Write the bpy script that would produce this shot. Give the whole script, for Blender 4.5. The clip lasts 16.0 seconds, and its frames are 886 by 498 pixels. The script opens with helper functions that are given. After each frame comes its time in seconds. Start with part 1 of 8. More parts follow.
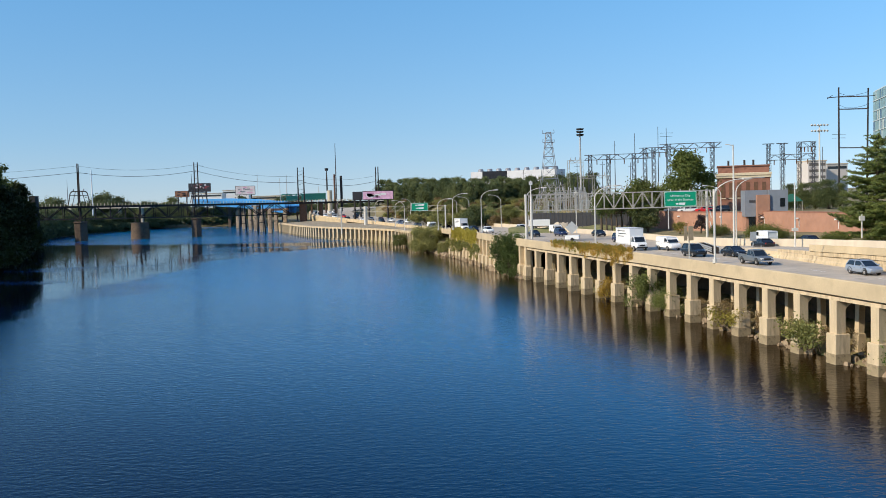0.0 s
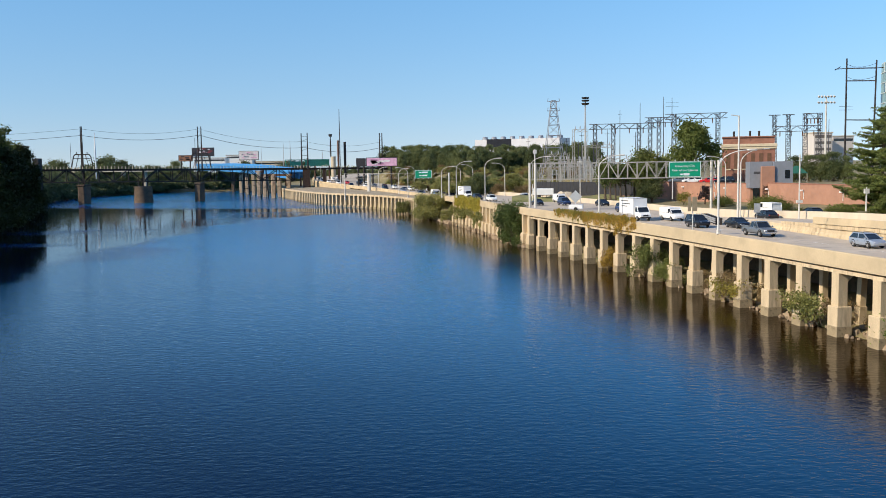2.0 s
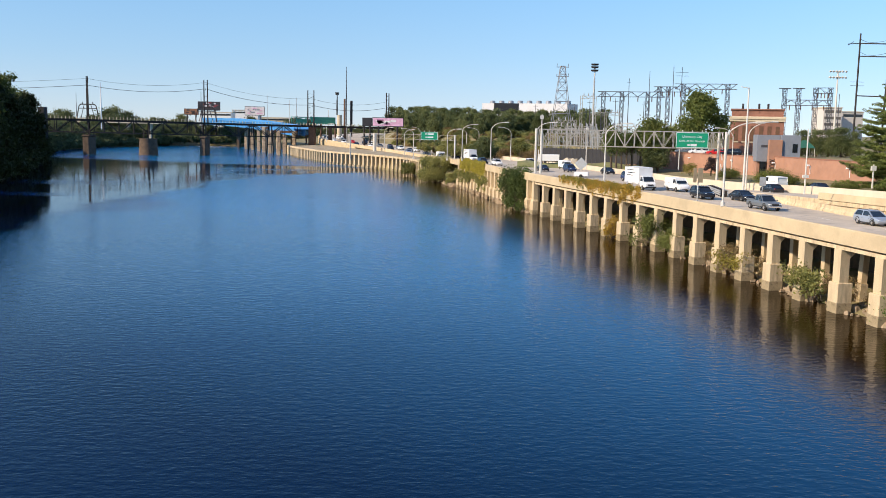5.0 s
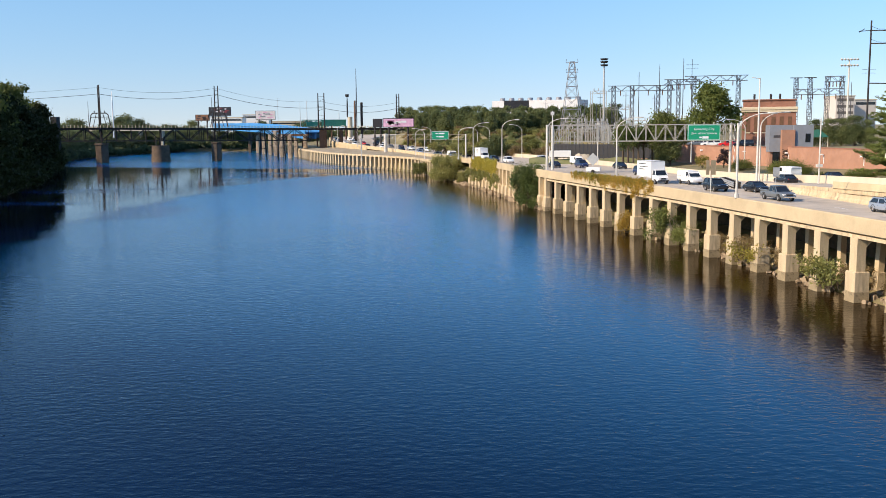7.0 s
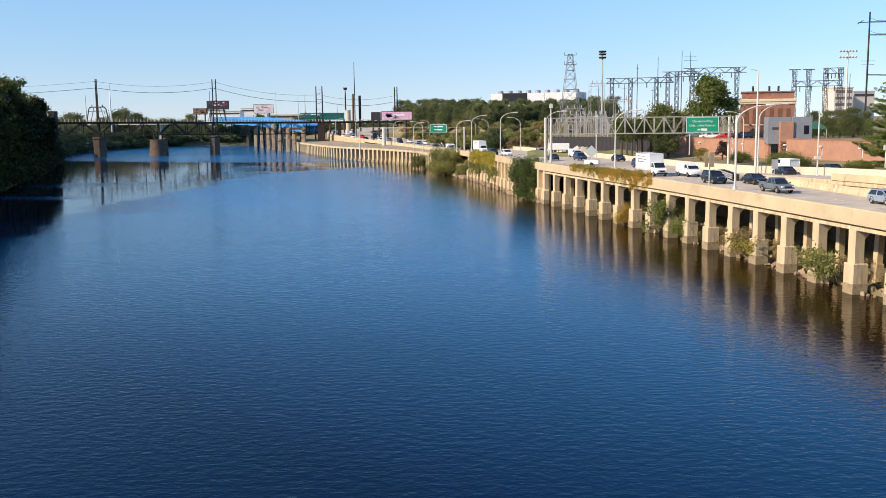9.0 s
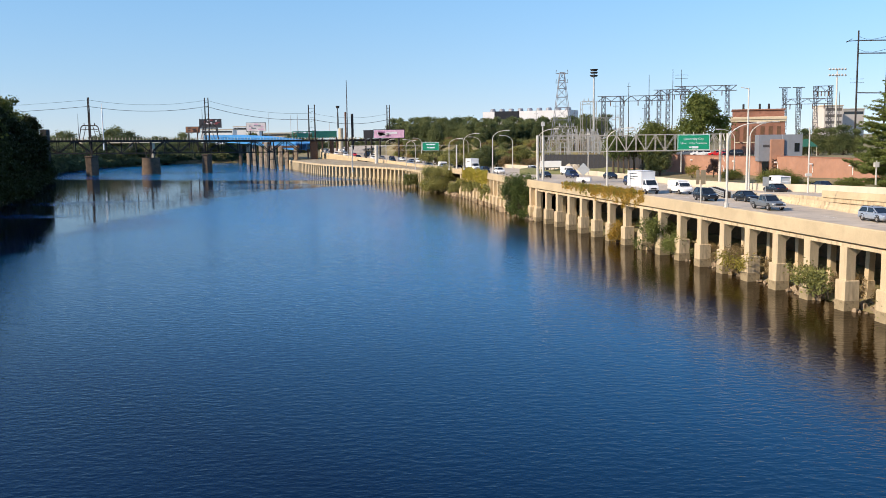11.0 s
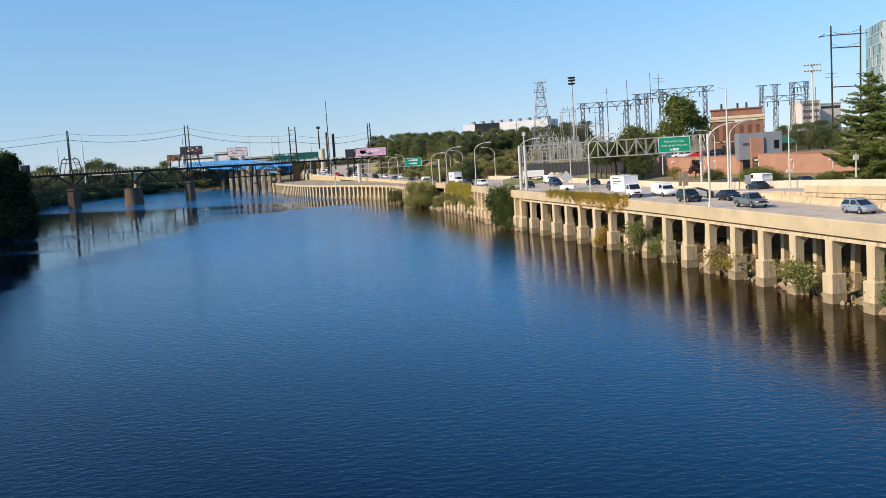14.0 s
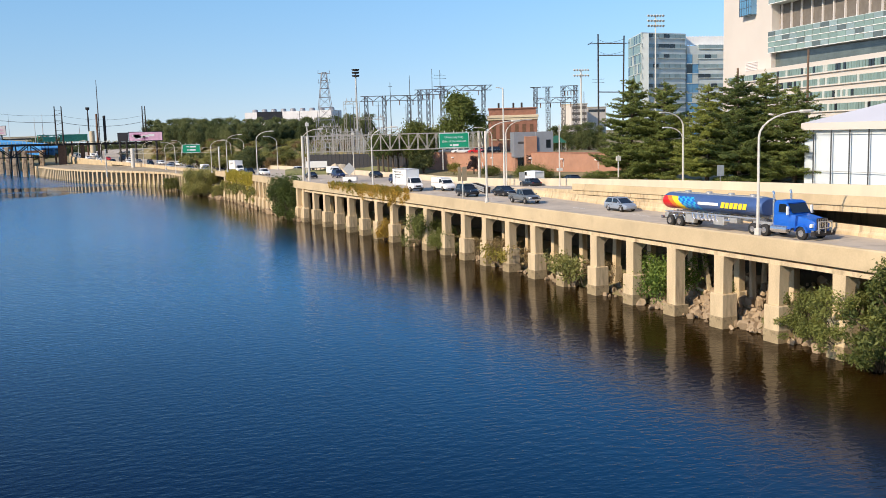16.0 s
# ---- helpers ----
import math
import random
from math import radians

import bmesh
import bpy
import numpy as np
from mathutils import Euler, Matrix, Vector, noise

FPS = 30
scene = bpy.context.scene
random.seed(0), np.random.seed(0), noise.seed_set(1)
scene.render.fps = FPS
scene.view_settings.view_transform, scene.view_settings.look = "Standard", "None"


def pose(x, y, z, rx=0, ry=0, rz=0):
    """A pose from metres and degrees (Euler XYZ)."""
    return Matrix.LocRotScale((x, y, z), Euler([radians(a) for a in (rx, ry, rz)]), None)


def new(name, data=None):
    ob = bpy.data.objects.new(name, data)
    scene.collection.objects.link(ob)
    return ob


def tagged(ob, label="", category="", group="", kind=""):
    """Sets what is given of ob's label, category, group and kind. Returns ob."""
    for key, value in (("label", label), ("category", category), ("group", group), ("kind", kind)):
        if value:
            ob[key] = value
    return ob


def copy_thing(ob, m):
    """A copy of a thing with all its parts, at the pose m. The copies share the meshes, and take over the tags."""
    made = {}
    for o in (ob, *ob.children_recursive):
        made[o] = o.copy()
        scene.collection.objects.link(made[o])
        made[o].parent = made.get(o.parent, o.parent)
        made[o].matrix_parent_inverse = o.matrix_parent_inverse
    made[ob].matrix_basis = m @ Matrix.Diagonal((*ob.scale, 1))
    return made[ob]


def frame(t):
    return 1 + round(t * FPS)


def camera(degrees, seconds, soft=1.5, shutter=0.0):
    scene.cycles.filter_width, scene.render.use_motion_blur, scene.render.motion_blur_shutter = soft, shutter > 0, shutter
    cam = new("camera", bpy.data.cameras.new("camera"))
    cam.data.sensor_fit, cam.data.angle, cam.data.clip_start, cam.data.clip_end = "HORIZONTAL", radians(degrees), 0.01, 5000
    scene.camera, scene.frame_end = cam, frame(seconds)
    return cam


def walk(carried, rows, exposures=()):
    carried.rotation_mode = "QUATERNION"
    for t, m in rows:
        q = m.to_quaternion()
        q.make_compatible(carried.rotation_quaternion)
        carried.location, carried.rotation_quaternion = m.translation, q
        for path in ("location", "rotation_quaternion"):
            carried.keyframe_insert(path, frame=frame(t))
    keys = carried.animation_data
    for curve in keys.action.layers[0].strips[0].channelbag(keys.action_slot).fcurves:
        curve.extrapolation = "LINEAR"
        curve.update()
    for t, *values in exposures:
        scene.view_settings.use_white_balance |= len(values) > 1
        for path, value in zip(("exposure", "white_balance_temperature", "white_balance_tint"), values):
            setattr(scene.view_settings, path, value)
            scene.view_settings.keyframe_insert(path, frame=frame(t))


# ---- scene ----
# ---------- camera and its way ----------
EYE = (0.0, 0.0, 16.0)
PATH = [
    (0.0, -0.08, -3.05, 1.57), (0.5, 0.40, -3.16, 1.73), (1.0, 0.68, -3.79, 1.55), (1.5, 0.71, -4.52, 1.35),
    (2.0, 0.15, -5.01, 0.86), (2.5, -0.35, -5.58, -0.49), (3.0, -0.47, -5.90, -1.47), (3.5, 0.01, -6.66, -1.93),
    (4.0, 0.20, -7.07, -1.75), (6.5, 0.95, -7.33, 0.11), (7.0, 1.17, -7.33, 0.46),
    (7.5, 1.25, -7.50, 0.67), (8.0, 1.15, -7.77, 1.33), (8.5, 0.99, -8.38, 1.06), (9.0, 1.07, -7.75, 0.63),
    (9.2, 1.22, -7.50, 0.14), (11.3, 0.25, -6.26, 1.03), (11.5, -0.02, -5.66, 1.77), (12.0, -0.60, -2.94, 3.24),
    (12.5, -0.81, -2.79, 3.92), (13.0, -0.46, -3.32, 4.13), (13.5, -0.49, -4.51, 4.44), (14.0, -0.49, -5.84, 3.66),
    (14.5, -1.67, -6.34, 1.80), (15.0, -6.46, -6.27, 1.10), (15.5, -9.29, -6.55, 1.14), (16.0, -13.54, -6.95, 1.51),
]
cam = camera(50.36, 16.0, soft=0.85)
LIGHT = [(0.0, 0.04, 6195, 10.9), (2.0, 0.12, 6355, 12.9), (3.0, 0.20, 6475, 13.9), (3.5, 0.25, 6535, 14.6), (7.0, 0.32, 6655, 16.2), (9.0, 0.35, 6705, 16.7),
         (11.5, 0.24, 6555, 15.0), (12.5, 0.06, 6265, 11.6), (13.5, 0.09, 6375, 13.2), (14.5, 0.21, 6535, 14.6), (16.0, 0.20, 6595, 15.2)]
walk(cam, [(t, pose(*EYE, 90 + pitch, roll, yaw)) for t, yaw, pitch, roll in PATH], LIGHT)

# ---------- light ----------
SUN_TO = Vector((-0.78, -0.34, 0.53)).normalized()
world = bpy.data.worlds.new("sky")
scene.world = world
world.use_nodes = True
_n = world.node_tree.nodes
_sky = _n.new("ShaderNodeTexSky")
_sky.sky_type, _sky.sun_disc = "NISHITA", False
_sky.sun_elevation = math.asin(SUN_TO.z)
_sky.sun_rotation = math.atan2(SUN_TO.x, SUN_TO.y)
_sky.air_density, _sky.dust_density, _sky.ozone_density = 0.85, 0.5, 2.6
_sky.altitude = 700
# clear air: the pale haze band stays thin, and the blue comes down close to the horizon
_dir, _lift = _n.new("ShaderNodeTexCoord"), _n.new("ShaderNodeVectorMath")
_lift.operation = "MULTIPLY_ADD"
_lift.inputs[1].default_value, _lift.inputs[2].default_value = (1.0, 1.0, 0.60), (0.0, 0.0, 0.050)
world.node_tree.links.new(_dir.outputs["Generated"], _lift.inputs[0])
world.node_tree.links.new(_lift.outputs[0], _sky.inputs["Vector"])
_hue = _n.new("ShaderNodeHueSaturation")
_hue.inputs["Saturation"].default_value = 1.14
world.node_tree.links.new(_sky.outputs[0], _hue.inputs["Color"])
_tint = _n.new("ShaderNodeMix")
_tint.data_type, _tint.blend_type = "RGBA", "MULTIPLY"
_tint.inputs[0].default_value = 1.0
# dusty pale horizon, clear cyan blue above it
_up, _air = _n.new("ShaderNodeSeparateXYZ"), _n.new("ShaderNodeValToRGB")
_air.color_ramp.elements[0].color = (1.11, 0.945, 0.905, 1.0)
_air.color_ramp.elements[1].position, _air.color_ramp.elements[1].color = 0.55, (0.94, 1.00, 1.05, 1.0)
for _at, _c in ((0.07, (0.99, 1.005, 0.99, 1.0)), (0.20, (0.94, 1.13, 1.12, 1.0))):
    _air.color_ramp.elements.new(_at).color = _c
world.node_tree.links.new(_dir.outputs["Generated"], _up.inputs[0])
world.node_tree.links.new(_up.outputs[2], _air.inputs[0])
world.node_tree.links.new(_air.outputs[0], _tint.inputs[7])
world.node_tree.links.new(_hue.outputs[0], _tint.inputs[6])
world.node_tree.links.new(_tint.outputs[2], _n["Background"].inputs[0])
_n["Background"].inputs[1].default_value = 0.128
sun = new("sun", bpy.data.lights.new("sun", "SUN"))
sun.data.energy, sun.data.angle, sun.data.color = 4.7, radians(0.53), (1.0, 0.86, 0.64)
sun.rotation_euler = SUN_TO.to_track_quat("Z", "Y").to_euler()

# ---------- materials ----------
def mat(name, col, rough=0.7, metal=0.0, var=0.25, scale=1.2, grain=18.0, bump=0.15, dirt=None, spec=0.5, island=0.0, obrand=0.0, streak=False):
    """Base colour varied at two scales, with fine relief; dirt: colour of stains; streak: stains run downwards."""
    m = bpy.data.materials.new(name)
    m.use_nodes = True
    nt = m.node_tree
    N, L = nt.nodes, nt.links
    b = N["Principled BSDF"]
    b.inputs["Roughness"].default_value = rough
    b.inputs["Metallic"].default_value = metal
    b.inputs["Specular IOR Level"].default_value = spec
    tc = N.new("ShaderNodeTexCoord")
    mp = N.new("ShaderNodeMapping")
    L.new(tc.outputs["Object"], mp.inputs[0])
    if streak:
        mp.inputs["Scale"].default_value = (1, 1, 0.18)
    big, fine = N.new("ShaderNodeTexNoise"), N.new("ShaderNodeTexNoise")
    big.inputs["Scale"].default_value, big.inputs["Detail"].default_value = scale, 5
    fine.inputs["Scale"].default_value, fine.inputs["Detail"].default_value = grain, 3
    L.new(mp.outputs[0], big.inputs[0])
    L.new(tc.outputs["Object"], fine.inputs[0])
    add = N.new("ShaderNodeMath")
    add.operation = "MULTIPLY_ADD"
    add.inputs[1].default_value = 0.35
    L.new(fine.outputs[0], add.inputs[0])
    L.new(big.outputs[0], add.inputs[2])
    val = add.outputs[0]
    if island or obrand:
        src = N.new("ShaderNodeNewGeometry").outputs["Random Per Island"] if island else N.new("ShaderNodeObjectInfo").outputs["Random"]
        a2 = N.new("ShaderNodeMath")
        a2.operation = "MULTIPLY_ADD"
        a2.inputs[1].default_value = island or obrand
        L.new(src, a2.inputs[0])
        L.new(val, a2.inputs[2])
        val = a2.outputs[0]
    rng = N.new("ShaderNodeMapRange")
    rng.inputs[1].default_value, rng.inputs[2].default_value = 0.35, 1.0 + (island or obrand)
    rng.inputs[3].default_value, rng.inputs[4].default_value = 1 - var, 1 + var
    L.new(val, rng.inputs[0])
    mul = N.new("ShaderNodeMix")
    mul.data_type, mul.blend_type = "RGBA", "MULTIPLY"
    mul.inputs[0].default_value = 1
    mul.inputs[6].default_value = (*col, 1)
    L.new(rng.outputs[0], mul.inputs[7])
    out = mul.outputs[2]
    if dirt:
        ramp = N.new("ShaderNodeMapRange")
        ramp.inputs[1].default_value, ramp.inputs[2].default_value = 0.52, 0.72
        st = N.new("ShaderNodeTexNoise")
        st.inputs["Scale"].default_value, st.inputs["Detail"].default_value = scale * 2.3, 6
        L.new(mp.outputs[0], st.inputs[0])
        L.new(st.outputs[0], ramp.inputs[0])
        mx = N.new("ShaderNodeMix")
        mx.data_type = "RGBA"
        mx.inputs[7].default_value = (*dirt, 1)
        L.new(ramp.outputs[0], mx.inputs[0])
        L.new(out, mx.inputs[6])
        out = mx.outputs[2]
    L.new(out, b.inputs["Base Color"])
    if bump:
        bp = N.new("ShaderNodeBump")
        bp.inputs["Strength"].default_value, bp.inputs["Distance"].default_value = bump, 0.03
        L.new(fine.outputs[0], bp.inputs["Height"])
        L.new(bp.outputs[0], b.inputs["Normal"])
    return m


def leaf_mat(name, a, b_, rough=0.55):
    """Foliage: every leaf takes a tone of its own between two greens; a little light passes through."""
    m = bpy.data.materials.new(name)
    m.use_nodes = True
    N, L = m.node_tree.nodes, m.node_tree.links
    p = N["Principled BSDF"]
    g, oi = N.new("ShaderNodeNewGeometry"), N.new("ShaderNodeObjectInfo")
    tc, nz = N.new("ShaderNodeTexCoord"), N.new("ShaderNodeTexNoise")
    nz.inputs["Scale"].default_value = 0.35
    L.new(tc.outputs["Object"], nz.inputs[0])
    s = N.new("ShaderNodeMath"); s.operation = "MULTIPLY_ADD"; s.inputs[1].default_value = 0.45
    L.new(g.outputs["Random Per Island"], s.inputs[0]); L.new(nz.outputs[0], s.inputs[2])
    s2 = N.new("ShaderNodeMath"); s2.operation = "MULTIPLY_ADD"; s2.inputs[1].default_value = 0.55
    L.new(oi.outputs["Random"], s2.inputs[0]); L.new(s.outputs[0], s2.inputs[2])
    r = N.new("ShaderNodeMapRange"); r.inputs[1].default_value, r.inputs[2].default_value = 0.50, 1.35
    L.new(s2.outputs[0], r.inputs[0])
    mx = N.new("ShaderNodeMix"); mx.data_type = "RGBA"
    mx.inputs[6].default_value, mx.inputs[7].default_value = (*a, 1), (*b_, 1)
    L.new(r.outputs[0], mx.inputs[0]); L.new(mx.outputs[2], p.inputs["Base Color"])
    p.inputs["Roughness"].default_value = rough
    p.inputs["Specular IOR Level"].default_value = 0.25
    tr, ms = N.new("ShaderNodeBsdfTranslucent"), N.new("ShaderNodeMixShader")
    L.new(mx.outputs[2], tr.inputs[0]); ms.inputs[0].default_value = 0.35
    L.new(p.outputs[0], ms.inputs[1]); L.new(tr.outputs[0], ms.inputs[2])
    L.new(ms.outputs[0], N["Material Output"].inputs[0])
    return m


def water_mat():
    m = bpy.data.materials.new("river_water")
    m.use_nodes = True
    N, L = m.node_tree.nodes, m.node_tree.links
    p = N["Principled BSDF"]
    p.inputs["IOR"].default_value = 1.33
    p.inputs["Specular IOR Level"].default_value = 0.10
    tc = N.new("ShaderNodeTexCoord")

    def wave(scale, stretch, turn, detail):
        mp, nz = N.new("ShaderNodeMapping"), N.new("ShaderNodeTexNoise")
        mp.inputs["Rotation"].default_value = (0, 0, radians(turn))
        mp.inputs["Scale"].default_value = (scale * stretch, scale, 1)
        nz.inputs["Scale"].default_value, nz.inputs["Detail"].default_value = 1.0, detail
        L.new(tc.outputs["Object"], mp.inputs[0]); L.new(mp.outputs[0], nz.inputs[0])
        return nz.outputs[0]

    patch = wave(0.013, 0.5, 20, 3)
    sep = N.new("ShaderNodeSeparateXYZ")
    L.new(tc.outputs["Object"], sep.inputs[0])

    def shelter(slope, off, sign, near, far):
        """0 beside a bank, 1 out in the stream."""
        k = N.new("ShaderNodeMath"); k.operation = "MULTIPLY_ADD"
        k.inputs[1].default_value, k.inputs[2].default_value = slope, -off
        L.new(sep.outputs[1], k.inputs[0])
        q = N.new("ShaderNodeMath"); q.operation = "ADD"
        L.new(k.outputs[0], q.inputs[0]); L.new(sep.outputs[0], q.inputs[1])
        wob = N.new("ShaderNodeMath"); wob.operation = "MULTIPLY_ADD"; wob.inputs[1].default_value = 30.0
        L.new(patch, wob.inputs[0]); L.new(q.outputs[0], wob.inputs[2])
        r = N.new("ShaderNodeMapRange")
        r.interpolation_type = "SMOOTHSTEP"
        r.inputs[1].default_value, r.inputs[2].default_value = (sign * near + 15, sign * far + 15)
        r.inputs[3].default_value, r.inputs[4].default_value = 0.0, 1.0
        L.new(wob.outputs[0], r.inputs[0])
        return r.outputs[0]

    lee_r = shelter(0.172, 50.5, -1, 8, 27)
    # smooth water along the shaded bank, sweeping across the stream below the railway bridge
    bend = N.new("ShaderNodeMath"); bend.operation = "MULTIPLY"; bend.inputs[1].default_value = 1 / 345
    L.new(sep.outputs[1], bend.inputs[0])
    up = N.new("ShaderNodeMath"); up.operation = "MAXIMUM"; up.inputs[1].default_value = 0.0
    L.new(bend.outputs[0], up.inputs[0])
    pw = N.new("ShaderNodeMath"); pw.operation = "POWER"; pw.inputs[1].default_value = 14.0
    L.new(up.outputs[0], pw.inputs[0])
    edge = N.new("ShaderNodeMath"); edge.operation = "MULTIPLY_ADD"; edge.inputs[1].default_value = -55.0
    L.new(pw.outputs[0], edge.inputs[0]); L.new(sep.outputs[0], edge.inputs[2])
    rag = N.new("ShaderNodeMath"); rag.operation = "MULTIPLY_ADD"; rag.inputs[1].default_value = 24.0
    L.new(wave(0.05, 0.6, 30, 4), rag.inputs[0]); L.new(edge.outputs[0], rag.inputs[2])
    wide = N.new("ShaderNodeMapRange")
    wide.inputs[1].default_value, wide.inputs[2].default_value = 60, 172
    wide.inputs[3].default_value, wide.inputs[4].default_value = -14.0, 0.0
    L.new(sep.outputs[1], wide.inputs[0])
    rag2 = N.new("ShaderNodeMath"); rag2.operation = "ADD"
    L.new(rag.outputs[0], rag2.inputs[0]); L.new(wide.outputs[0], rag2.inputs[1])
    lee_n = N.new("ShaderNodeMapRange")
    lee_n.interpolation_type = "SMOOTHSTEP"
    lee_n.inputs[1].default_value, lee_n.inputs[2].default_value = -61.0, -51.0
    L.new(rag2.outputs[0], lee_n.inputs[0])
    lee_l = lee_n.outputs[0]
    fy = N.new("ShaderNodeMapRange")
    fy.interpolation_type = "SMOOTHSTEP"
    fy.inputs[1].default_value, fy.inputs[2].default_value = 348, 366
    sl = N.new("ShaderNodeMath"); sl.operation = "MULTIPLY_ADD"; sl.inputs[1].default_value = 0.35
    L.new(sep.outputs[0], sl.inputs[0]); L.new(sep.outputs[1], sl.inputs[2]); L.new(sl.outputs[0], fy.inputs[0])
    lee = N.new("ShaderNodeMath"); lee.operation = "MAXIMUM"
    L.new(lee_l, lee.inputs[0]); L.new(fy.outputs[0], lee.inputs[1])
    gust = wave(0.040, 0.22, 4, 3)
    gs_ = N.new("ShaderNodeMapRange")
    gs_.inputs[1].default_value, gs_.inputs[2].default_value = 0.60, 0.70
    L.new(gust, gs_.inputs[0])
    lee2 = N.new("ShaderNodeMath"); lee2.operation = "MAXIMUM"
    L.new(lee.outputs[0], lee2.inputs[0]); L.new(gs_.outputs[0], lee2.inputs[1])
    both = N.new("ShaderNodeMath"); both.operation = "MULTIPLY"
    L.new(lee_r, both.inputs[0]); L.new(lee2.outputs[0], both.inputs[1])
    pr = N.new("ShaderNodeMapRange")
    pr.inputs[1].default_value, pr.inputs[2].default_value = 0.36, 0.60
    pr.inputs[3].default_value, pr.inputs[4].default_value = 0.75, 1.0
    L.new(patch, pr.inputs[0])
    bo = N.new("ShaderNodeMath"); bo.operation = "MULTIPLY"
    L.new(both.outputs[0], bo.inputs[0]); L.new(pr.outputs[0], bo.inputs[1])
    calm = N.new("ShaderNodeMapRange")
    calm.inputs[1].default_value, calm.inputs[2].default_value = 0.0, 1.0
    calm.inputs[3].default_value, calm.inputs[4].default_value = 0.62, 0.64
    # darker foreground reflection painted in: the blue fades towards the lookout
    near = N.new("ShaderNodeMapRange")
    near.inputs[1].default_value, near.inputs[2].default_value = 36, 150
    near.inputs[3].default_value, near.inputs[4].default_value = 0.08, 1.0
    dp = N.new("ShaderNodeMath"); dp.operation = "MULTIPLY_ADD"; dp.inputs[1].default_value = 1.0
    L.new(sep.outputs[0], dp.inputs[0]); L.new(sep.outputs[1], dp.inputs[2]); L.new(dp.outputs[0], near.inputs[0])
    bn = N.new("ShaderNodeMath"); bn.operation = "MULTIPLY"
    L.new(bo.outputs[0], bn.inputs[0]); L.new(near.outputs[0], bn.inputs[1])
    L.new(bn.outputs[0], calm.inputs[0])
    small, mid, big = wave(5.0, 0.5, 8, 2), wave(1.9, 0.62, -6, 2), wave(0.55, 2.4, 10, 3)
    # the light breeze raises crisp ripples in the open reach below the lookout
    open_w = N.new("ShaderNodeMapRange")
    open_w.interpolation_type = "SMOOTHSTEP"
    open_w.inputs[1].default_value, open_w.inputs[2].default_value = 42, 100
    open_w.inputs[3].default_value, open_w.inputs[4].default_value = 1.0, 0.0
    L.new(sep.outputs[1], open_w.inputs[0])
    lee_o = N.new("ShaderNodeMath"); lee_o.operation = "MULTIPLY"
    L.new(open_w.outputs[0], lee_o.inputs[0]); L.new(lee_r, lee_o.inputs[1])
    # glassy beside the shaded bank
    still = N.new("ShaderNodeMapRange")
    still.inputs[3].default_value, still.inputs[4].default_value = 0.22, 1.0
    L.new(lee2.outputs[0], still.inputs[0])
    hush = N.new("ShaderNodeMath"); hush.operation = "MULTIPLY"
    L.new(calm.outputs[0], hush.inputs[0]); L.new(still.outputs[0], hush.inputs[1])
    cal = N.new("ShaderNodeMath"); cal.operation = "MAXIMUM"
    L.new(hush.outputs[0], cal.inputs[0]); L.new(lee_o.outputs[0], cal.inputs[1])
    calm = cal
    reach = N.new("ShaderNodeMapRange")
    reach.inputs[1].default_value, reach.inputs[2].default_value = 110, 280
    reach.inputs[3].default_value, reach.inputs[4].default_value = 0.25, 1.0
    L.new(sep.outputs[1], reach.inputs[0])
    chop = N.new("ShaderNodeMath"); chop.operation = "MULTIPLY"
    L.new(bn.outputs[0], chop.inputs[0]); L.new(reach.outputs[0], chop.inputs[1])
    prev = None
    for h, st, dist, by in ((small, 0.40, 0.035, calm), (mid, 0.55, 0.085, calm), (big, 0.85, 0.22, chop)):
        bp = N.new("ShaderNodeBump")
        bp.inputs["Distance"].default_value = dist
        k = N.new("ShaderNodeMath"); k.operation = "MULTIPLY"; k.inputs[1].default_value = st
        L.new(by.outputs[0], k.inputs[0]); L.new(k.outputs[0], bp.inputs["Strength"])
        L.new(h, bp.inputs["Height"])
        if prev:
            L.new(prev, bp.inputs["Normal"])
        prev = bp.outputs[0]
    L.new(prev, p.inputs["Normal"])
    rg = N.new("ShaderNodeMapRange")
    rg.inputs[3].default_value, rg.inputs[4].default_value = 0.045, 0.14
    L.new(bn.outputs[0], rg.inputs[0]); L.new(rg.outputs[0], p.inputs["Roughness"])
    # sky sheen put into the base colour, bluest in the open stream
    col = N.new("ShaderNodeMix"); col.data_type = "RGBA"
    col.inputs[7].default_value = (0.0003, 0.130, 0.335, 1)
    # silt brown beside the viaduct also carries painted column reflections; navy elsewhere
    silt_reflect = N.new("ShaderNodeMix"); silt_reflect.data_type = "RGBA"
    silt_reflect.inputs[6].default_value, silt_reflect.inputs[7].default_value = (0.021, 0.011, 0.002, 1), (0.0005, 0.003, 0.017, 1)
    L.new(lee_r, silt_reflect.inputs[0]); L.new(silt_reflect.outputs[2], col.inputs[6])
    # light and dark of wind ripples, painted as flecks in the open water's colour
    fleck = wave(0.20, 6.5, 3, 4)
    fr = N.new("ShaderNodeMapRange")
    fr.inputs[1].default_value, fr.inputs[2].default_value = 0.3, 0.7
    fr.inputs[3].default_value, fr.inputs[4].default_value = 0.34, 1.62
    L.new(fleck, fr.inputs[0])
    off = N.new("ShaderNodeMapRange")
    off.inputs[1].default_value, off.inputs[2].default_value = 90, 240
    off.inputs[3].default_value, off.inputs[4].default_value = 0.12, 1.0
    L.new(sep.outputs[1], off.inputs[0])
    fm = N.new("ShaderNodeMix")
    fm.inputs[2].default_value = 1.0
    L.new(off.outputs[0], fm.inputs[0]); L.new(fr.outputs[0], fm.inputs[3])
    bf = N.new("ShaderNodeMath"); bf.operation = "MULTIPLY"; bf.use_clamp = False
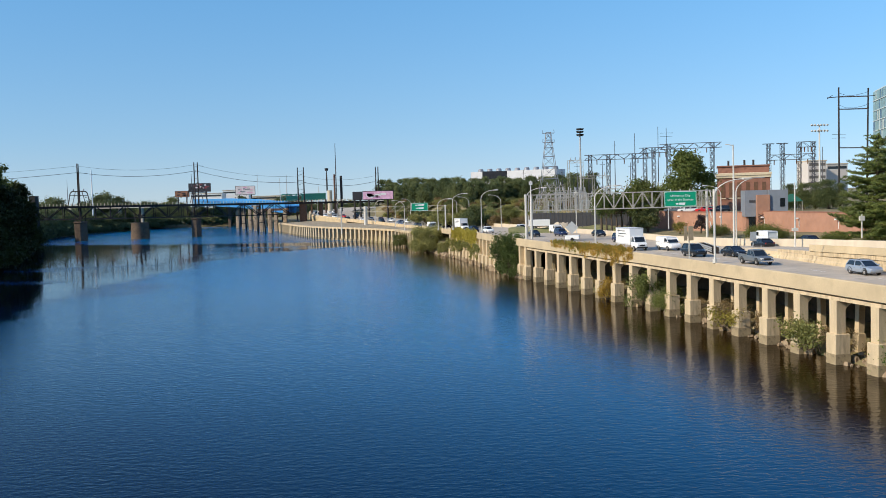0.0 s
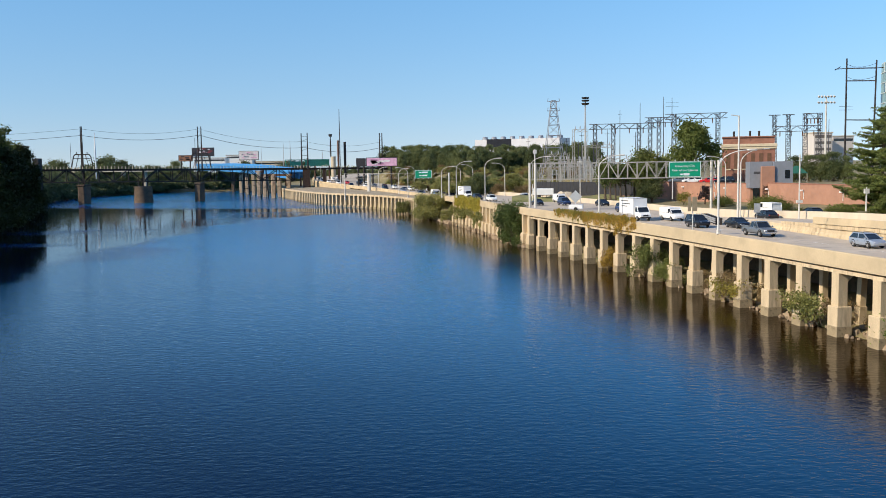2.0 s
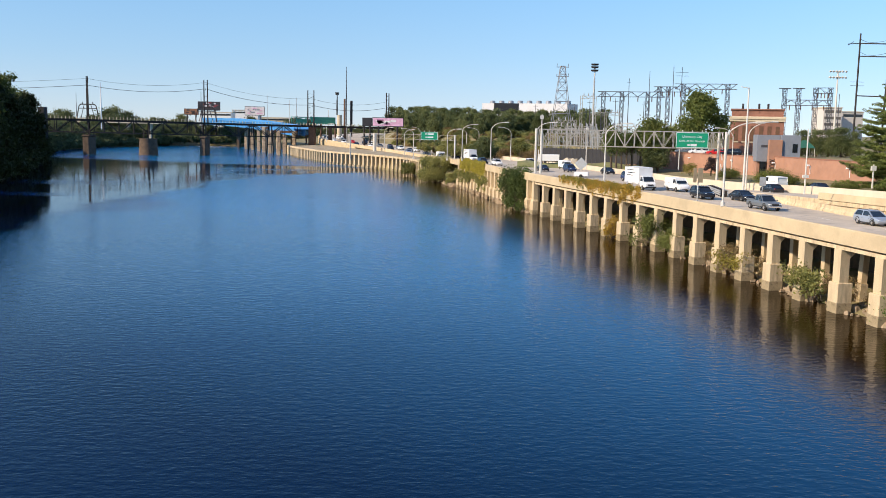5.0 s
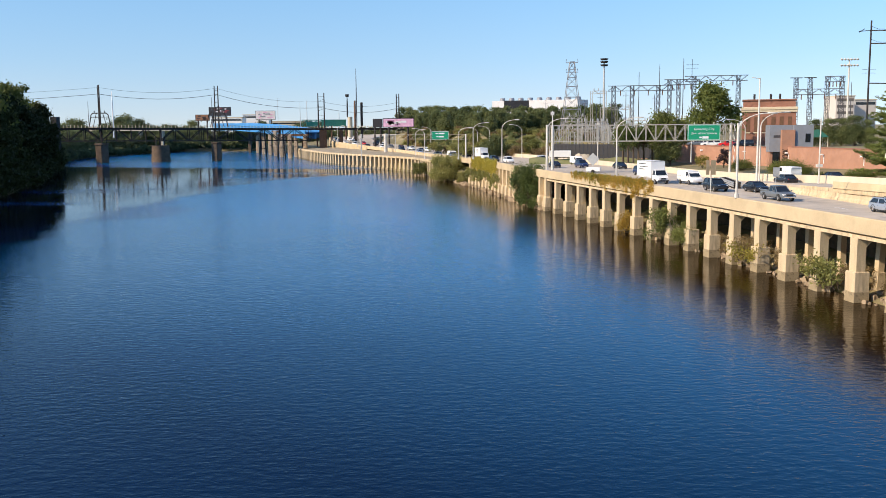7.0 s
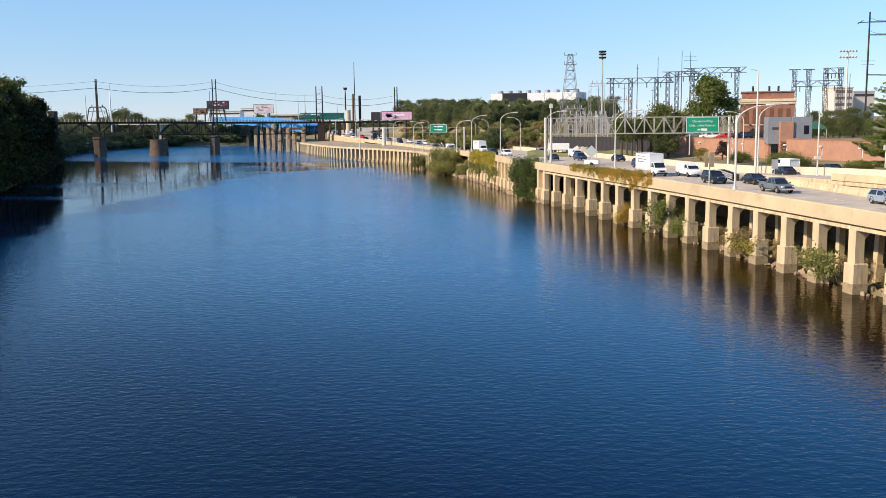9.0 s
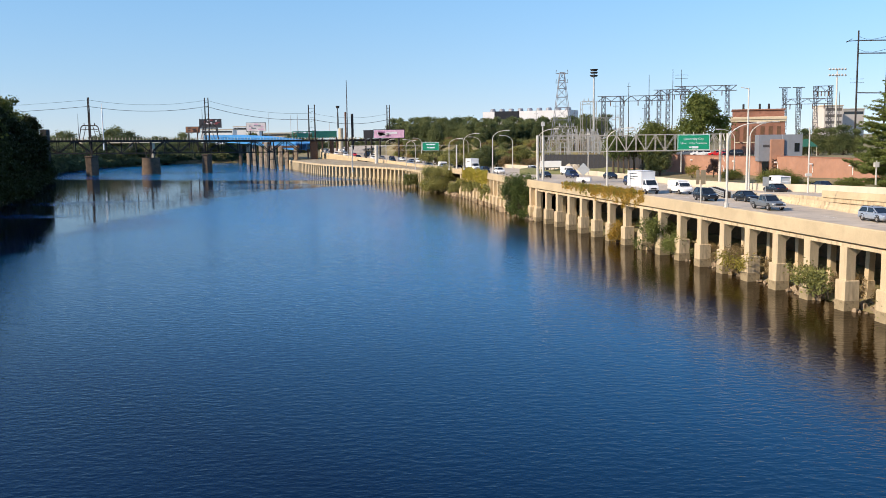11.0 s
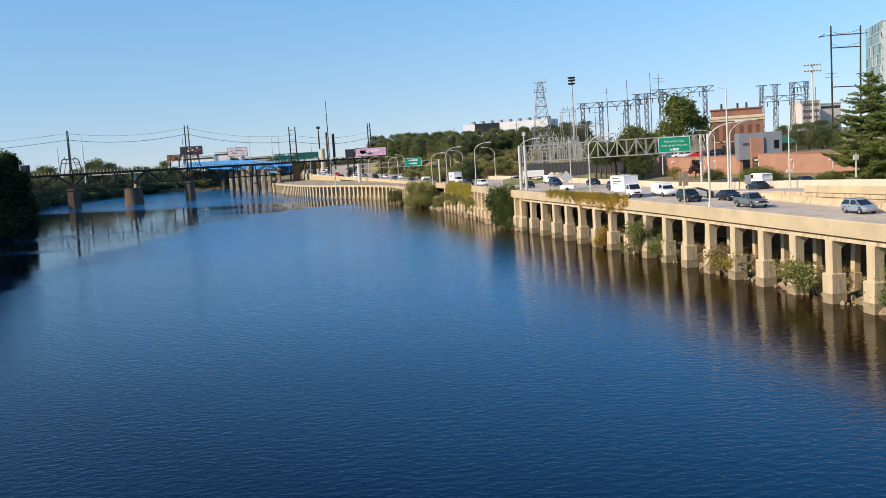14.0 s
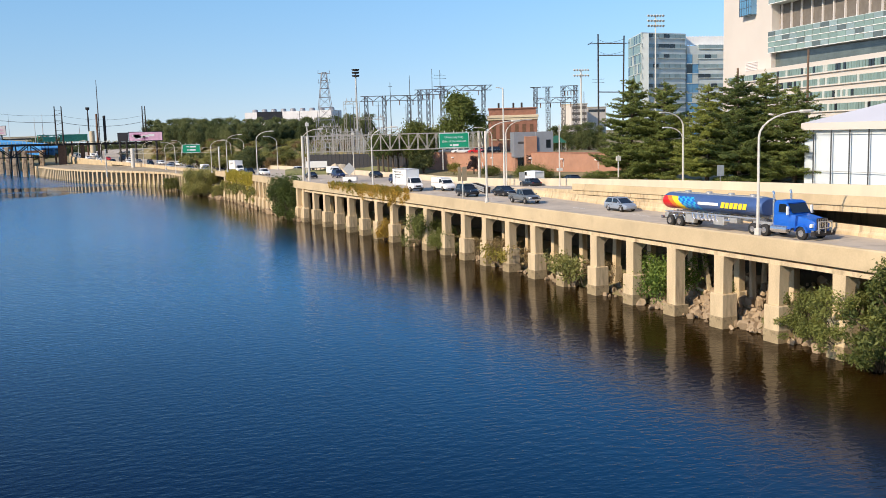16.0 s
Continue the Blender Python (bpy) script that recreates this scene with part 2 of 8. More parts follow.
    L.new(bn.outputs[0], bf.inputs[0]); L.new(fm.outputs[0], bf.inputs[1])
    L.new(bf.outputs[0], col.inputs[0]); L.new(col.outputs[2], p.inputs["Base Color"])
    return m


M = {}
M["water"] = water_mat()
M["parapet"] = mat("weathered_parapet_concrete", (0.525, 0.415, 0.255), 0.88, var=0.2, scale=0.22, grain=7, dirt=(0.45, 0.355, 0.22))
M["concrete"] = mat("tan_concrete", (0.58, 0.457, 0.285), 0.85, var=0.34, scale=0.8, grain=9, dirt=(0.33, 0.25, 0.155), streak=True)
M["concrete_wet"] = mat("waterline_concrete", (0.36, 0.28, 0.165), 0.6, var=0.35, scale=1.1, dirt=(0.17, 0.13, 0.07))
M["concrete_pale"] = mat("pale_concrete", (0.60, 0.51, 0.38), 0.85, var=0.14, scale=0.3, dirt=(0.55, 0.47, 0.35), streak=True)
M["road"] = mat("worn_roadway", (0.49, 0.42, 0.33), 0.9, var=0.2, scale=0.25, grain=30, dirt=(0.36, 0.315, 0.255))
M["line"] = mat("road_paint", (0.75, 0.74, 0.70), 0.7, var=0.15, scale=2)
M["earth"] = mat("dry_grass_and_soil", (0.23, 0.19, 0.095), 0.95, var=0.45, scale=0.15, grain=4, dirt=(0.10, 0.12, 0.04))
M["rock"] = mat("grey_brown_rock", (0.33, 0.245, 0.155), 0.9, var=0.4, scale=1.5, grain=12, bump=0.4, island=0.5)
M["brick"] = mat("red_brick", (0.385, 0.205, 0.135), 0.85, var=0.2, scale=0.6, grain=25, dirt=(0.40, 0.20, 0.12))
M["brick_dark"] = mat("dark_red_brick", (0.29, 0.135, 0.09), 0.85, var=0.25, scale=0.4, grain=25, dirt=(0.21, 0.095, 0.065))
M["stone_trim"] = mat("cream_stone", (0.62, 0.52, 0.36), 0.8, var=0.15)
M["grey_panel"] = mat("grey_panel", (0.22, 0.24, 0.27), 0.5, var=0.1)
M["steel"] = mat("galvanised_steel", (0.52, 0.52, 0.50), 0.45, 0.6, var=0.15, scale=3)
M["pole"] = mat("pale_lamp_steel", (0.66, 0.63, 0.56), 0.5, 0.2, var=0.1, scale=2)
M["dark_steel"] = mat("dark_weathered_steel", (0.026, 0.023, 0.022), 0.75, 0.1, var=0.3, dirt=(0.055, 0.032, 0.02))
M["rust"] = mat("rusty_steel", (0.16, 0.085, 0.05), 0.8, 0.2, var=0.3)
M["lattice"] = mat("substation_steel", (0.075, 0.078, 0.088), 0.65, 0.3, var=0.25)
M["blue_paint"] = mat("blue_bridge_paint", (0.05, 0.25, 0.52), 0.5, var=0.2, scale=0.4, dirt=(0.05, 0.16, 0.38))
M["green_sign"] = mat("green_sign_sheet", (0.0, 0.33, 0.17), 0.5, var=0.06)
M["green_steel"] = mat("green_painted_steel", (0.05, 0.32, 0.21), 0.6, var=0.25)
M["white"] = mat("white_paint", (0.80, 0.80, 0.78), 0.45, var=0.06, scale=0.8)
M["sign_white"] = mat("sign_lettering", (0.85, 0.85, 0.85), 0.5, var=0.02)
M["black"] = mat("black_rubber", (0.02, 0.02, 0.02), 0.8, var=0.2)
M["chrome"] = mat("bright_metal", (0.7, 0.7, 0.7), 0.25, 0.9, var=0.1)
M["glass"] = mat("dark_glass", (0.015, 0.02, 0.025), 0.06, var=0.05, bump=0, spec=0.8)
M["lens"] = mat("lamp_lens", (0.8, 0.8, 0.76), 0.15, var=0.05, bump=0)
M["tail"] = mat("red_lens", (0.4, 0.01, 0.01), 0.2, var=0.05, bump=0)
M["bark"] = mat("bark", (0.10, 0.075, 0.05), 0.95, var=0.4, scale=4, bump=0.5)
M["pole_wood"] = mat("weathered_wood_pole", (0.16, 0.10, 0.065), 0.9, var=0.3)
M["leaf"] = leaf_mat("green_leaves", (0.045, 0.075, 0.018), (0.155, 0.185, 0.045))
M["leaf_far"] = leaf_mat("woodland_leaves", (0.058, 0.086, 0.034), (0.215, 0.24, 0.092))
M["leaf_horizon"] = leaf_mat("far_bank_leaves", (0.056, 0.080, 0.036), (0.19, 0.21, 0.085))
# left bank foliage: its shade and its sunlit crowns are two leaf colours
M["leaf_shaded"] = leaf_mat("shaded_bank_leaves", (0.016, 0.027, 0.008), (0.055, 0.066, 0.017))
M["leaf_sunlit"] = leaf_mat("sunlit_bank_leaves", (0.060, 0.085, 0.022), (0.24, 0.26, 0.060))
M["needle"] = leaf_mat("conifer_needles", (0.070, 0.108, 0.036), (0.307, 0.348, 0.089))
M["leaf_light"] = leaf_mat("light_shrub_leaves", (0.11, 0.13, 0.035), (0.38, 0.36, 0.12))
M["autumn"] = leaf_mat("yellow_vine_leaves", (0.17, 0.13, 0.028), (0.50, 0.325, 0.058))
M["autumn2"] = leaf_mat("olive_vine_leaves", (0.14, 0.145, 0.03), (0.36, 0.30, 0.06))
M["vine_green"] = leaf_mat("yellow_green_creeper_leaves", (0.19, 0.19, 0.03), (0.50, 0.42, 0.07))
M["tan_wall"] = mat("off_white_cladding", (0.60, 0.55, 0.495), 0.7, var=0.06, scale=0.1)
M["lilac_wall"] = mat("pale_stone_cladding", (0.70, 0.65, 0.62), 0.7, var=0.06, scale=0.1)
M["curtain"] = mat("green_grey_glazing", (0.24, 0.32, 0.32), 0.12, 0.0, var=0.35, scale=0.25, grain=1.5, bump=0, spec=0.9, obrand=0.5)
M["curtain_pale"] = mat("pale_glazing", (0.20, 0.29, 0.26), 0.3, 0.0, var=0.3, scale=0.2, grain=1.2, bump=0, spec=0.9, obrand=0.5)
M["curtain_blue"] = mat("blue_glazing", (0.10, 0.26, 0.42), 0.1, 0.0, var=0.3, scale=0.3, grain=1.5, bump=0, spec=0.9)
M["blind"] = mat("pale_window_blind", (0.50, 0.54, 0.50), 0.5, var=0.1)
M["grey_glazing"] = mat("shaded_grey_glazing", (0.10, 0.125, 0.12), 0.15, var=0.3, scale=0.3, grain=1.5, bump=0, spec=0.8)
M["louvre"] = mat("brown_louvre", (0.15, 0.13, 0.11), 0.7, var=0.2, scale=1)
M["membrane"] = mat("white_membrane", (0.54, 0.55, 0.60), 0.6, var=0.05, scale=0.2)
M["pink_board"] = mat("pink_board", (0.72, 0.42, 0.56), 0.5, var=0.3, scale=0.6)
M["orange_board"] = mat("orange_board", (0.30, 0.13, 0.06), 0.5, var=0.4, scale=0.4)
M["pier_tan"] = mat("tan_brown_pier_concrete", (0.44, 0.33, 0.22), 0.85, var=0.35, scale=0.3, dirt=(0.14, 0.10, 0.07))
M["plant_wall"] = mat("pale_grey_plant_cladding", (0.60, 0.60, 0.61), 0.6, var=0.15, scale=0.12)
M["pylon_steel"] = mat("grey_pylon_steel", (0.25, 0.27, 0.30), 0.6, 0.3, var=0.2)
M["gantry_steel"] = mat("weathered_gantry_steel", (0.40, 0.375, 0.325), 0.6, 0.2, var=0.2, scale=1.5)
M["river_leaf"] = leaf_mat("river_bush_leaves", (0.05, 0.082, 0.024), (0.19, 0.24, 0.065))
M["dry_leaf"] = leaf_mat("dry_brown_leaves", (0.15, 0.105, 0.045), (0.36, 0.26, 0.12))
M["hedge_leaf"] = leaf_mat("clipped_hedge_leaves", (0.055, 0.080, 0.018), (0.21, 0.22, 0.052))
M["plum_leaf"] = leaf_mat("dark_plum_leaves", (0.030, 0.022, 0.024), (0.085, 0.060, 0.058))
M["bay_leaf"] = leaf_mat("bright_bay_leaves", (0.09, 0.15, 0.03), (0.34, 0.44, 0.09))
M["shrub_leaf"] = leaf_mat("river_shrub_leaves", (0.055, 0.080, 0.022), (0.27, 0.29, 0.080))
# stained concrete with the shade of bays and recesses put into its colour
M["shaded_wall"] = mat("shaded_dirty_concrete", (0.085, 0.065, 0.042), 0.8, var=0.35, scale=0.8, dirt=(0.04, 0.033, 0.023))
M["red_board"] = mat("dark_red_board", (0.20, 0.035, 0.04), 0.7, var=0.4, scale=0.5)
M["pale_board"] = mat("pale_pink_board", (0.68, 0.62, 0.62), 0.6, var=0.25, scale=0.35)
M["board_back"] = mat("dark_board_back", (0.03, 0.03, 0.035), 0.7, var=0.2)
M["blue_tank"] = mat("blue_tank_paint", (0.06, 0.115, 0.27), 0.3, 0.1, var=0.08)
M["cab_blue"] = mat("bright_blue_cab_paint", (0.01, 0.11, 0.50), 0.28, var=0.05)
M["red"] = mat("red_paint", (0.62, 0.02, 0.02), 0.3, var=0.06)
M["orange"] = mat("orange_paint", (0.75, 0.20, 0.02), 0.35, var=0.06)
M["yellow"] = mat("yellow_paint", (0.85, 0.60, 0.03), 0.35, var=0.06)
M["cyan"] = mat("cyan_paint", (0.03, 0.38, 0.62), 0.35, var=0.06)
M["silver"] = mat("silver_blue_paint", (0.34, 0.39, 0.46), 0.28, 0.35, var=0.06)
M["grey_paint"] = mat("grey_car_paint", (0.17, 0.19, 0.21), 0.3, 0.3, var=0.06)
M["dark_paint"] = mat("near_black_car_paint", (0.014, 0.017, 0.024), 0.2, 0.1, var=0.1)
M["navy"] = mat("navy_car_paint", (0.02, 0.035, 0.10), 0.22, 0.1, var=0.1)
M["canopy_green"] = mat("green_canopy_cloth", (0.02, 0.12, 0.08), 0.8, var=0.15)
M["mauve_board"] = mat("mauve_board_print", (0.42, 0.20, 0.34), 0.6, var=0.2)
M["tan_board"] = mat("weathered_plywood", (0.30, 0.24, 0.15), 0.85, var=0.25)

# ---------- building tools ----------
class G:
    """Vertices and faces gathered from simple solids."""

    def __init__(self):
        self.v, self.f, self.m = [], [], []

    def poly(self, pts, faces, mi=0):
        o = len(self.v)
        self.v += [tuple(p) for p in pts]
        for f in faces:
            self.f.append(tuple(o + i for i in f))
            self.m.append(mi)
        return self

    def box(self, x0, x1, y0, y1, z0, z1, c=0.0, mi=0, m=None):
        """A block, with chamfered upright edges and top where c is given."""
        if c:
            r = [(x0 + c, y0), (x1 - c, y0), (x1, y0 + c), (x1, y1 - c), (x1 - c, y1), (x0 + c, y1), (x0, y1 - c), (x0, y0 + c)]
            cx, cy = (x0 + x1) / 2, (y0 + y1) / 2
            sx, sy = 1 - 2 * c / (x1 - x0), 1 - 2 * c / (y1 - y0)
            top = [(cx + (x - cx) * sx, cy + (y - cy) * sy) for x, y in r]
            p = [(x, y, z0) for x, y in r] + [(x, y, z1 - c) for x, y in r] + [(x, y, z1) for x, y in top]
            f = [tuple(range(7, -1, -1)), tuple(range(16, 24))]
            for k in (0, 8):
                f += [(k + i, k + (i + 1) % 8, k + 8 + (i + 1) % 8, k + 8 + i) for i in range(8)]
        else:
            p = [(x, y, z) for z in (z0, z1) for x, y in ((x0, y0), (x1, y0), (x1, y1), (x0, y1))]
            f = [(3, 2, 1, 0), (4, 5, 6, 7), (0, 1, 5, 4), (1, 2, 6, 5), (2, 3, 7, 6), (3, 0, 4, 7)]
        if m:
            p = [m @ Vector(q) for q in p]
        return self.poly(p, f, mi)

    def beam(self, a, b, w, h=None, mi=0):
        """A straight bar of w by h from a to b."""
        a, b, h = Vector(a), Vector(b), h or w
        d = (b - a).normalized()
        s = d.cross(Vector((0, 0, 1)))
        s = (s if s.length > 1e-4 else Vector((1, 0, 0))).normalized()
        u = s.cross(d).normalized()
        p = [q + s * w / 2 * i + u * h / 2 * j for q in (a, b) for i, j in ((-1, -1), (1, -1), (1, 1), (-1, 1))]
        return self.poly(p, [(3, 2, 1, 0), (4, 5, 6, 7), (0, 1, 5, 4), (1, 2, 6, 5), (2, 3, 7, 6), (3, 0, 4, 7)], mi)

    def tube(self, pts, radii, n=8, mi=0, cap=True):
        """A round bar along points."""
        pts = [Vector(p) for p in pts]
        if not hasattr(radii, "__len__"):
            radii = [radii] * len(pts)
        ring = []
        for i, p in enumerate(pts):
            d = (pts[min(i + 1, len(pts) - 1)] - pts[max(i - 1, 0)]).normalized()
            s = d.cross(Vector((0.13, 0.991, 0))) if abs(d.z) > 0.7 else d.cross(Vector((0, 0, 1)))
            s.normalize()
            u = s.cross(d)
            ring += [p + (s * math.cos(2 * math.pi * k / n) + u * math.sin(2 * math.pi * k / n)) * radii[i] for k in range(n)]
        f = [(i * n + k, i * n + (k + 1) % n, (i + 1) * n + (k + 1) % n, (i + 1) * n + k) for i in range(len(pts) - 1) for k in range(n)]
        if cap:
            f += [tuple(range(n - 1, -1, -1)), tuple(range((len(pts) - 1) * n, len(pts) * n))]
        return self.poly(ring, f, mi)

    def loft(self, sections, mi=0, closed=True, cap=True):
        """Skin over sections with the same number of points."""
        n = len(sections[0])
        p = [q for s in sections for q in s]
        e = n if closed else n - 1
        f = [(i * n + k, i * n + (k + 1) % n, (i + 1) * n + (k + 1) % n, (i + 1) * n + k) for i in range(len(sections) - 1) for k in range(e)]
        if cap and closed:
            f += [tuple(range(n - 1, -1, -1)), tuple(range((len(sections) - 1) * n, len(sections) * n))]
        return self.poly(p, f, mi)

    def quad(self, a, b, c, d, mi=0):
        return self.poly((a, b, c, d), [(0, 1, 2, 3)], mi)

    def mesh(self, name, *mats, smooth=False):
        me = bpy.data.meshes.new(name)
        me.from_pydata(self.v, [], self.f)
        for k in mats:
            me.materials.append(M[k] if isinstance(k, str) else k)
        if len(mats) > 1:
            me.polygons.foreach_set("material_index", self.m)
        bm = bmesh.new()
        bm.from_mesh(me)
        if len(bm.faces) < 20000:
            bmesh.ops.recalc_face_normals(bm, faces=bm.faces)
            bm.to_mesh(me)
        bm.free()
        if smooth:
            me.polygons.foreach_set("use_smooth", [True] * len(me.polygons))
            me.set_sharp_from_angle(angle=radians(40))
        me.update()
        return me


def thing(name, label, category, m=None, group="", kind=""):
    ob = tagged(new(name), label, category, group, kind)
    if m is not None:
        ob.matrix_basis = m
    return ob


def piece(name, mesh, parent, m=None, label=""):
    ob = new(name, mesh)
    ob.parent = parent
    if m is not None:
        ob.matrix_basis = m
    if label:
        ob["label"] = label
    return ob


def part(name, g, material, parent, label="", smooth=False, m=None):
    mats = material if isinstance(material, tuple) else (material,)
    return piece(name, g.mesh(name, *mats, smooth=smooth), parent, m, label)


def solid(name, g, material, label, category, group="", kind="", smooth=False, m=None):
    """A thing that is one mesh."""
    mats = material if isinstance(material, tuple) else (material,)
    ob = tagged(new(name, g.mesh(name, *mats, smooth=smooth)), label, category, group, kind)
    if m is not None:
        ob.matrix_basis = m
    return ob


def polar(az, d, z=0.0):
    """A place by its bearing from the bridge's lookout, in degrees clockwise, and its distance."""
    return Vector((d * math.sin(radians(az)), d * math.cos(radians(az)), z))


def curve_through(pts, step=2.0):
    """Smooth dense polyline through a few points."""
    pts = [np.array(p, float) for p in pts]
    out = []
    for i in range(len(pts) - 1):
        p0, p1, p2, p3 = pts[max(i - 1, 0)], pts[i], pts[i + 1], pts[min(i + 2, len(pts) - 1)]
        n = max(2, int(np.linalg.norm(p2 - p1) / step))
        for k in range(n):
            t = k / n
            out.append(0.5 * ((2 * p1) + (p2 - p0) * t + (2 * p0 - 5 * p1 + 4 * p2 - p3) * t * t + (3 * p1 - p0 - 3 * p2 + p3) * t ** 3))
    out.append(pts[-1])
    return np.array(out)


def ribbon_frame(line):
    """Unit sideways vectors (to the land side) along a polyline seen from above."""
    d = np.gradient(line[:, :2], axis=0)
    d /= np.linalg.norm(d, axis=1)[:, None]
    return np.stack([d[:, 1], -d[:, 0]], 1)


def sweep(line, profile, mi=0, g=None):
    """A constant profile of (sideways, up) pairs carried along a line."""
    g = g or G()
    side = ribbon_frame(line)
    secs = [[(p[0] + s[0] * a, p[1] + s[1] * a, p[2] + b) for a, b in profile] for p, s in zip(line, side)]
    return g.loft(secs, mi)


def txt(words, size, material, parent, m, align="CENTER", name="lettering"):
    cu = bpy.data.curves.new(name, "FONT")
    cu.body, cu.size, cu.align_x, cu.align_y, cu.extrude = words, size, align, "CENTER", 0.004
    tmp = new(name, cu)
    me = bpy.data.meshes.new_from_object(tmp)
    bpy.data.objects.remove(tmp)
    me.materials.append(M[material])
    return piece(name, me, parent, m)


rng = np.random.default_rng(7)


def leaves(clumps, n, size, seed, shell=0.45, flat=0.0, squash=1.0, stray=0.45):
    """n folded leaves spread in rounded clumps (x, y, z, rx, ry, rz); returns vertices and faces."""
    r = np.random.default_rng(seed)
    c = np.array(clumps, float)
    w = (c[:, 3] * c[:, 4] * c[:, 5]) ** 0.66
    k = r.choice(len(c), n, p=w / w.sum())
    d = r.normal(size=(n, 3))
    d /= np.linalg.norm(d, axis=1)[:, None]
    rad = 1 - shell * r.random(n) ** 1.5
    p = c[k, :3] + d * rad[:, None] * c[k, 3:] * (1 + 0.12 * r.normal(size=(n, 1)))
    if stray:
        p += (r.random((n, 1)) < stray) * r.uniform(-1, 1, size=(n, 3)) * c[k, 3:] * 0.85
    nrm = d * (1 - flat) * (0.6 if stray else 1.0) + np.array([0, 0, flat]) + (0.75 if stray else 0.55) * r.normal(size=(n, 3))
    nrm /= np.linalg.norm(nrm, axis=1)[:, None]
    a = np.cross(nrm, r.normal(size=(n, 3)))
    a /= np.linalg.norm(a, axis=1)[:, None]
    b = np.cross(nrm, a) * squash
    s = size * (0.6 + 0.8 * r.random((n, 1)))
    v = np.stack([p - a * s, p + b * s * 0.55 + nrm * s * 0.15, p + a * s, p - b * s * 0.55 + nrm * s * 0.15], 1).reshape(-1, 3)
    f = [(4 * i, 4 * i + 1, 4 * i + 2, 4 * i + 3) for i in range(n)]
    return v, f


def leaf_mesh(name, clumps, n, size, seed, material, **kw):
    v, f = leaves(clumps, n, size, seed, **kw)
    me = bpy.data.meshes.new(name)
    me.from_pydata(v.tolist(), [], f)
    me.materials.append(M[material])
    return me


def make_tree(name, label, height, spread, seed, material, n=2600, leaf=0.45, category="tree", trunk=0.25, k=9, cs=1.0):
    """Tapered trunk with limbs and an uneven crown of leaf clumps."""
    r = np.random.default_rng(seed)
    t = thing(name, label, category)
    g, clumps = G(), []
    tr = height * 0.022 + 0.06
    lean = r.normal(size=2) * height * 0.02
    g.tube([(0, 0, -0.6), (lean[0] * 0.4, lean[1] * 0.4, height * 0.35), (lean[0], lean[1], height * 0.8)], [tr * 1.3, tr * 0.85, tr * 0.25], 7)
    for i in range(k):
        a = i * 2.4 + r.random()
        z0 = height * (trunk + 0.45 * i / k)
        out = spread * (0.35 + 0.4 * r.random()) * (1.15 - 0.5 * i / k)
        tip = Vector((lean[0] + math.cos(a) * out, lean[1] + math.sin(a) * out, z0 + height * (0.12 + 0.12 * r.random())))
        g.tube([(lean[0] * 0.6, lean[1] * 0.6, z0), tip * 0.55 + Vector((0, 0, z0 * 0.45)), tip], [tr * 0.45, tr * 0.3, tr * 0.12], 5)
        s = cs * spread * (0.26 + 0.16 * r.random())
        clumps.append((*tip, s, s, s * (0.6 + 0.3 * r.random())))
        b = a + 0.9
        clumps.append((tip.x * 0.6 + math.cos(b) * s, tip.y * 0.6 + math.sin(b) * s, tip.z + height * 0.08 * r.normal(), s * 0.75, s * 0.75, s * 0.55))
    for _ in range(4 if k < 12 else 9):
        s = cs * spread * (0.25 + 0.12 * r.random())
        clumps.append((lean[0] + r.normal() * spread * 0.18, lean[1] + r.normal() * spread * 0.18, height * (0.8 + 0.13 * r.random()), s, s, s * 0.8))
    part("trunk", g, "bark", t)
    piece("crown", leaf_mesh("crown", clumps, n, leaf, seed, material), t)
    return t


def make_bush(name, label, spread, height, seed, material, n=1500, leaf=0.22, category="bush", k=8, cs=1.0, zlo=0.25):
    r = np.random.default_rng(seed)
    t = thing(name, label, category)
    g, clumps = G(), []
    for i in range(k):
        a, o = i * 2.4, spread * (0.15 + 0.38 * r.random())
        s = cs * spread * (0.2 + 0.12 * r.random())
        z = height * (zlo + (0.80 - zlo) * r.random())
        o *= 1.15 - 0.45 * z / height
        clumps.append((math.cos(a) * o, math.sin(a) * o, z, s, s, min(z, cs * height * 0.28)))
        g.tube([(0, 0, -0.4), (math.cos(a) * o * 0.5, math.sin(a) * o * 0.5, z * 0.6), (math.cos(a) * o, math.sin(a) * o, z)], [0.07, 0.05, 0.02], 5)
    clumps.append((0, 0, height * 0.72, cs * spread * 0.25, cs * spread * 0.25, cs * height * 0.3))
    part("stem", g, "bark", t)
    piece("foliage", leaf_mesh("foliage", clumps, n, leaf, seed, material), t)
    return t


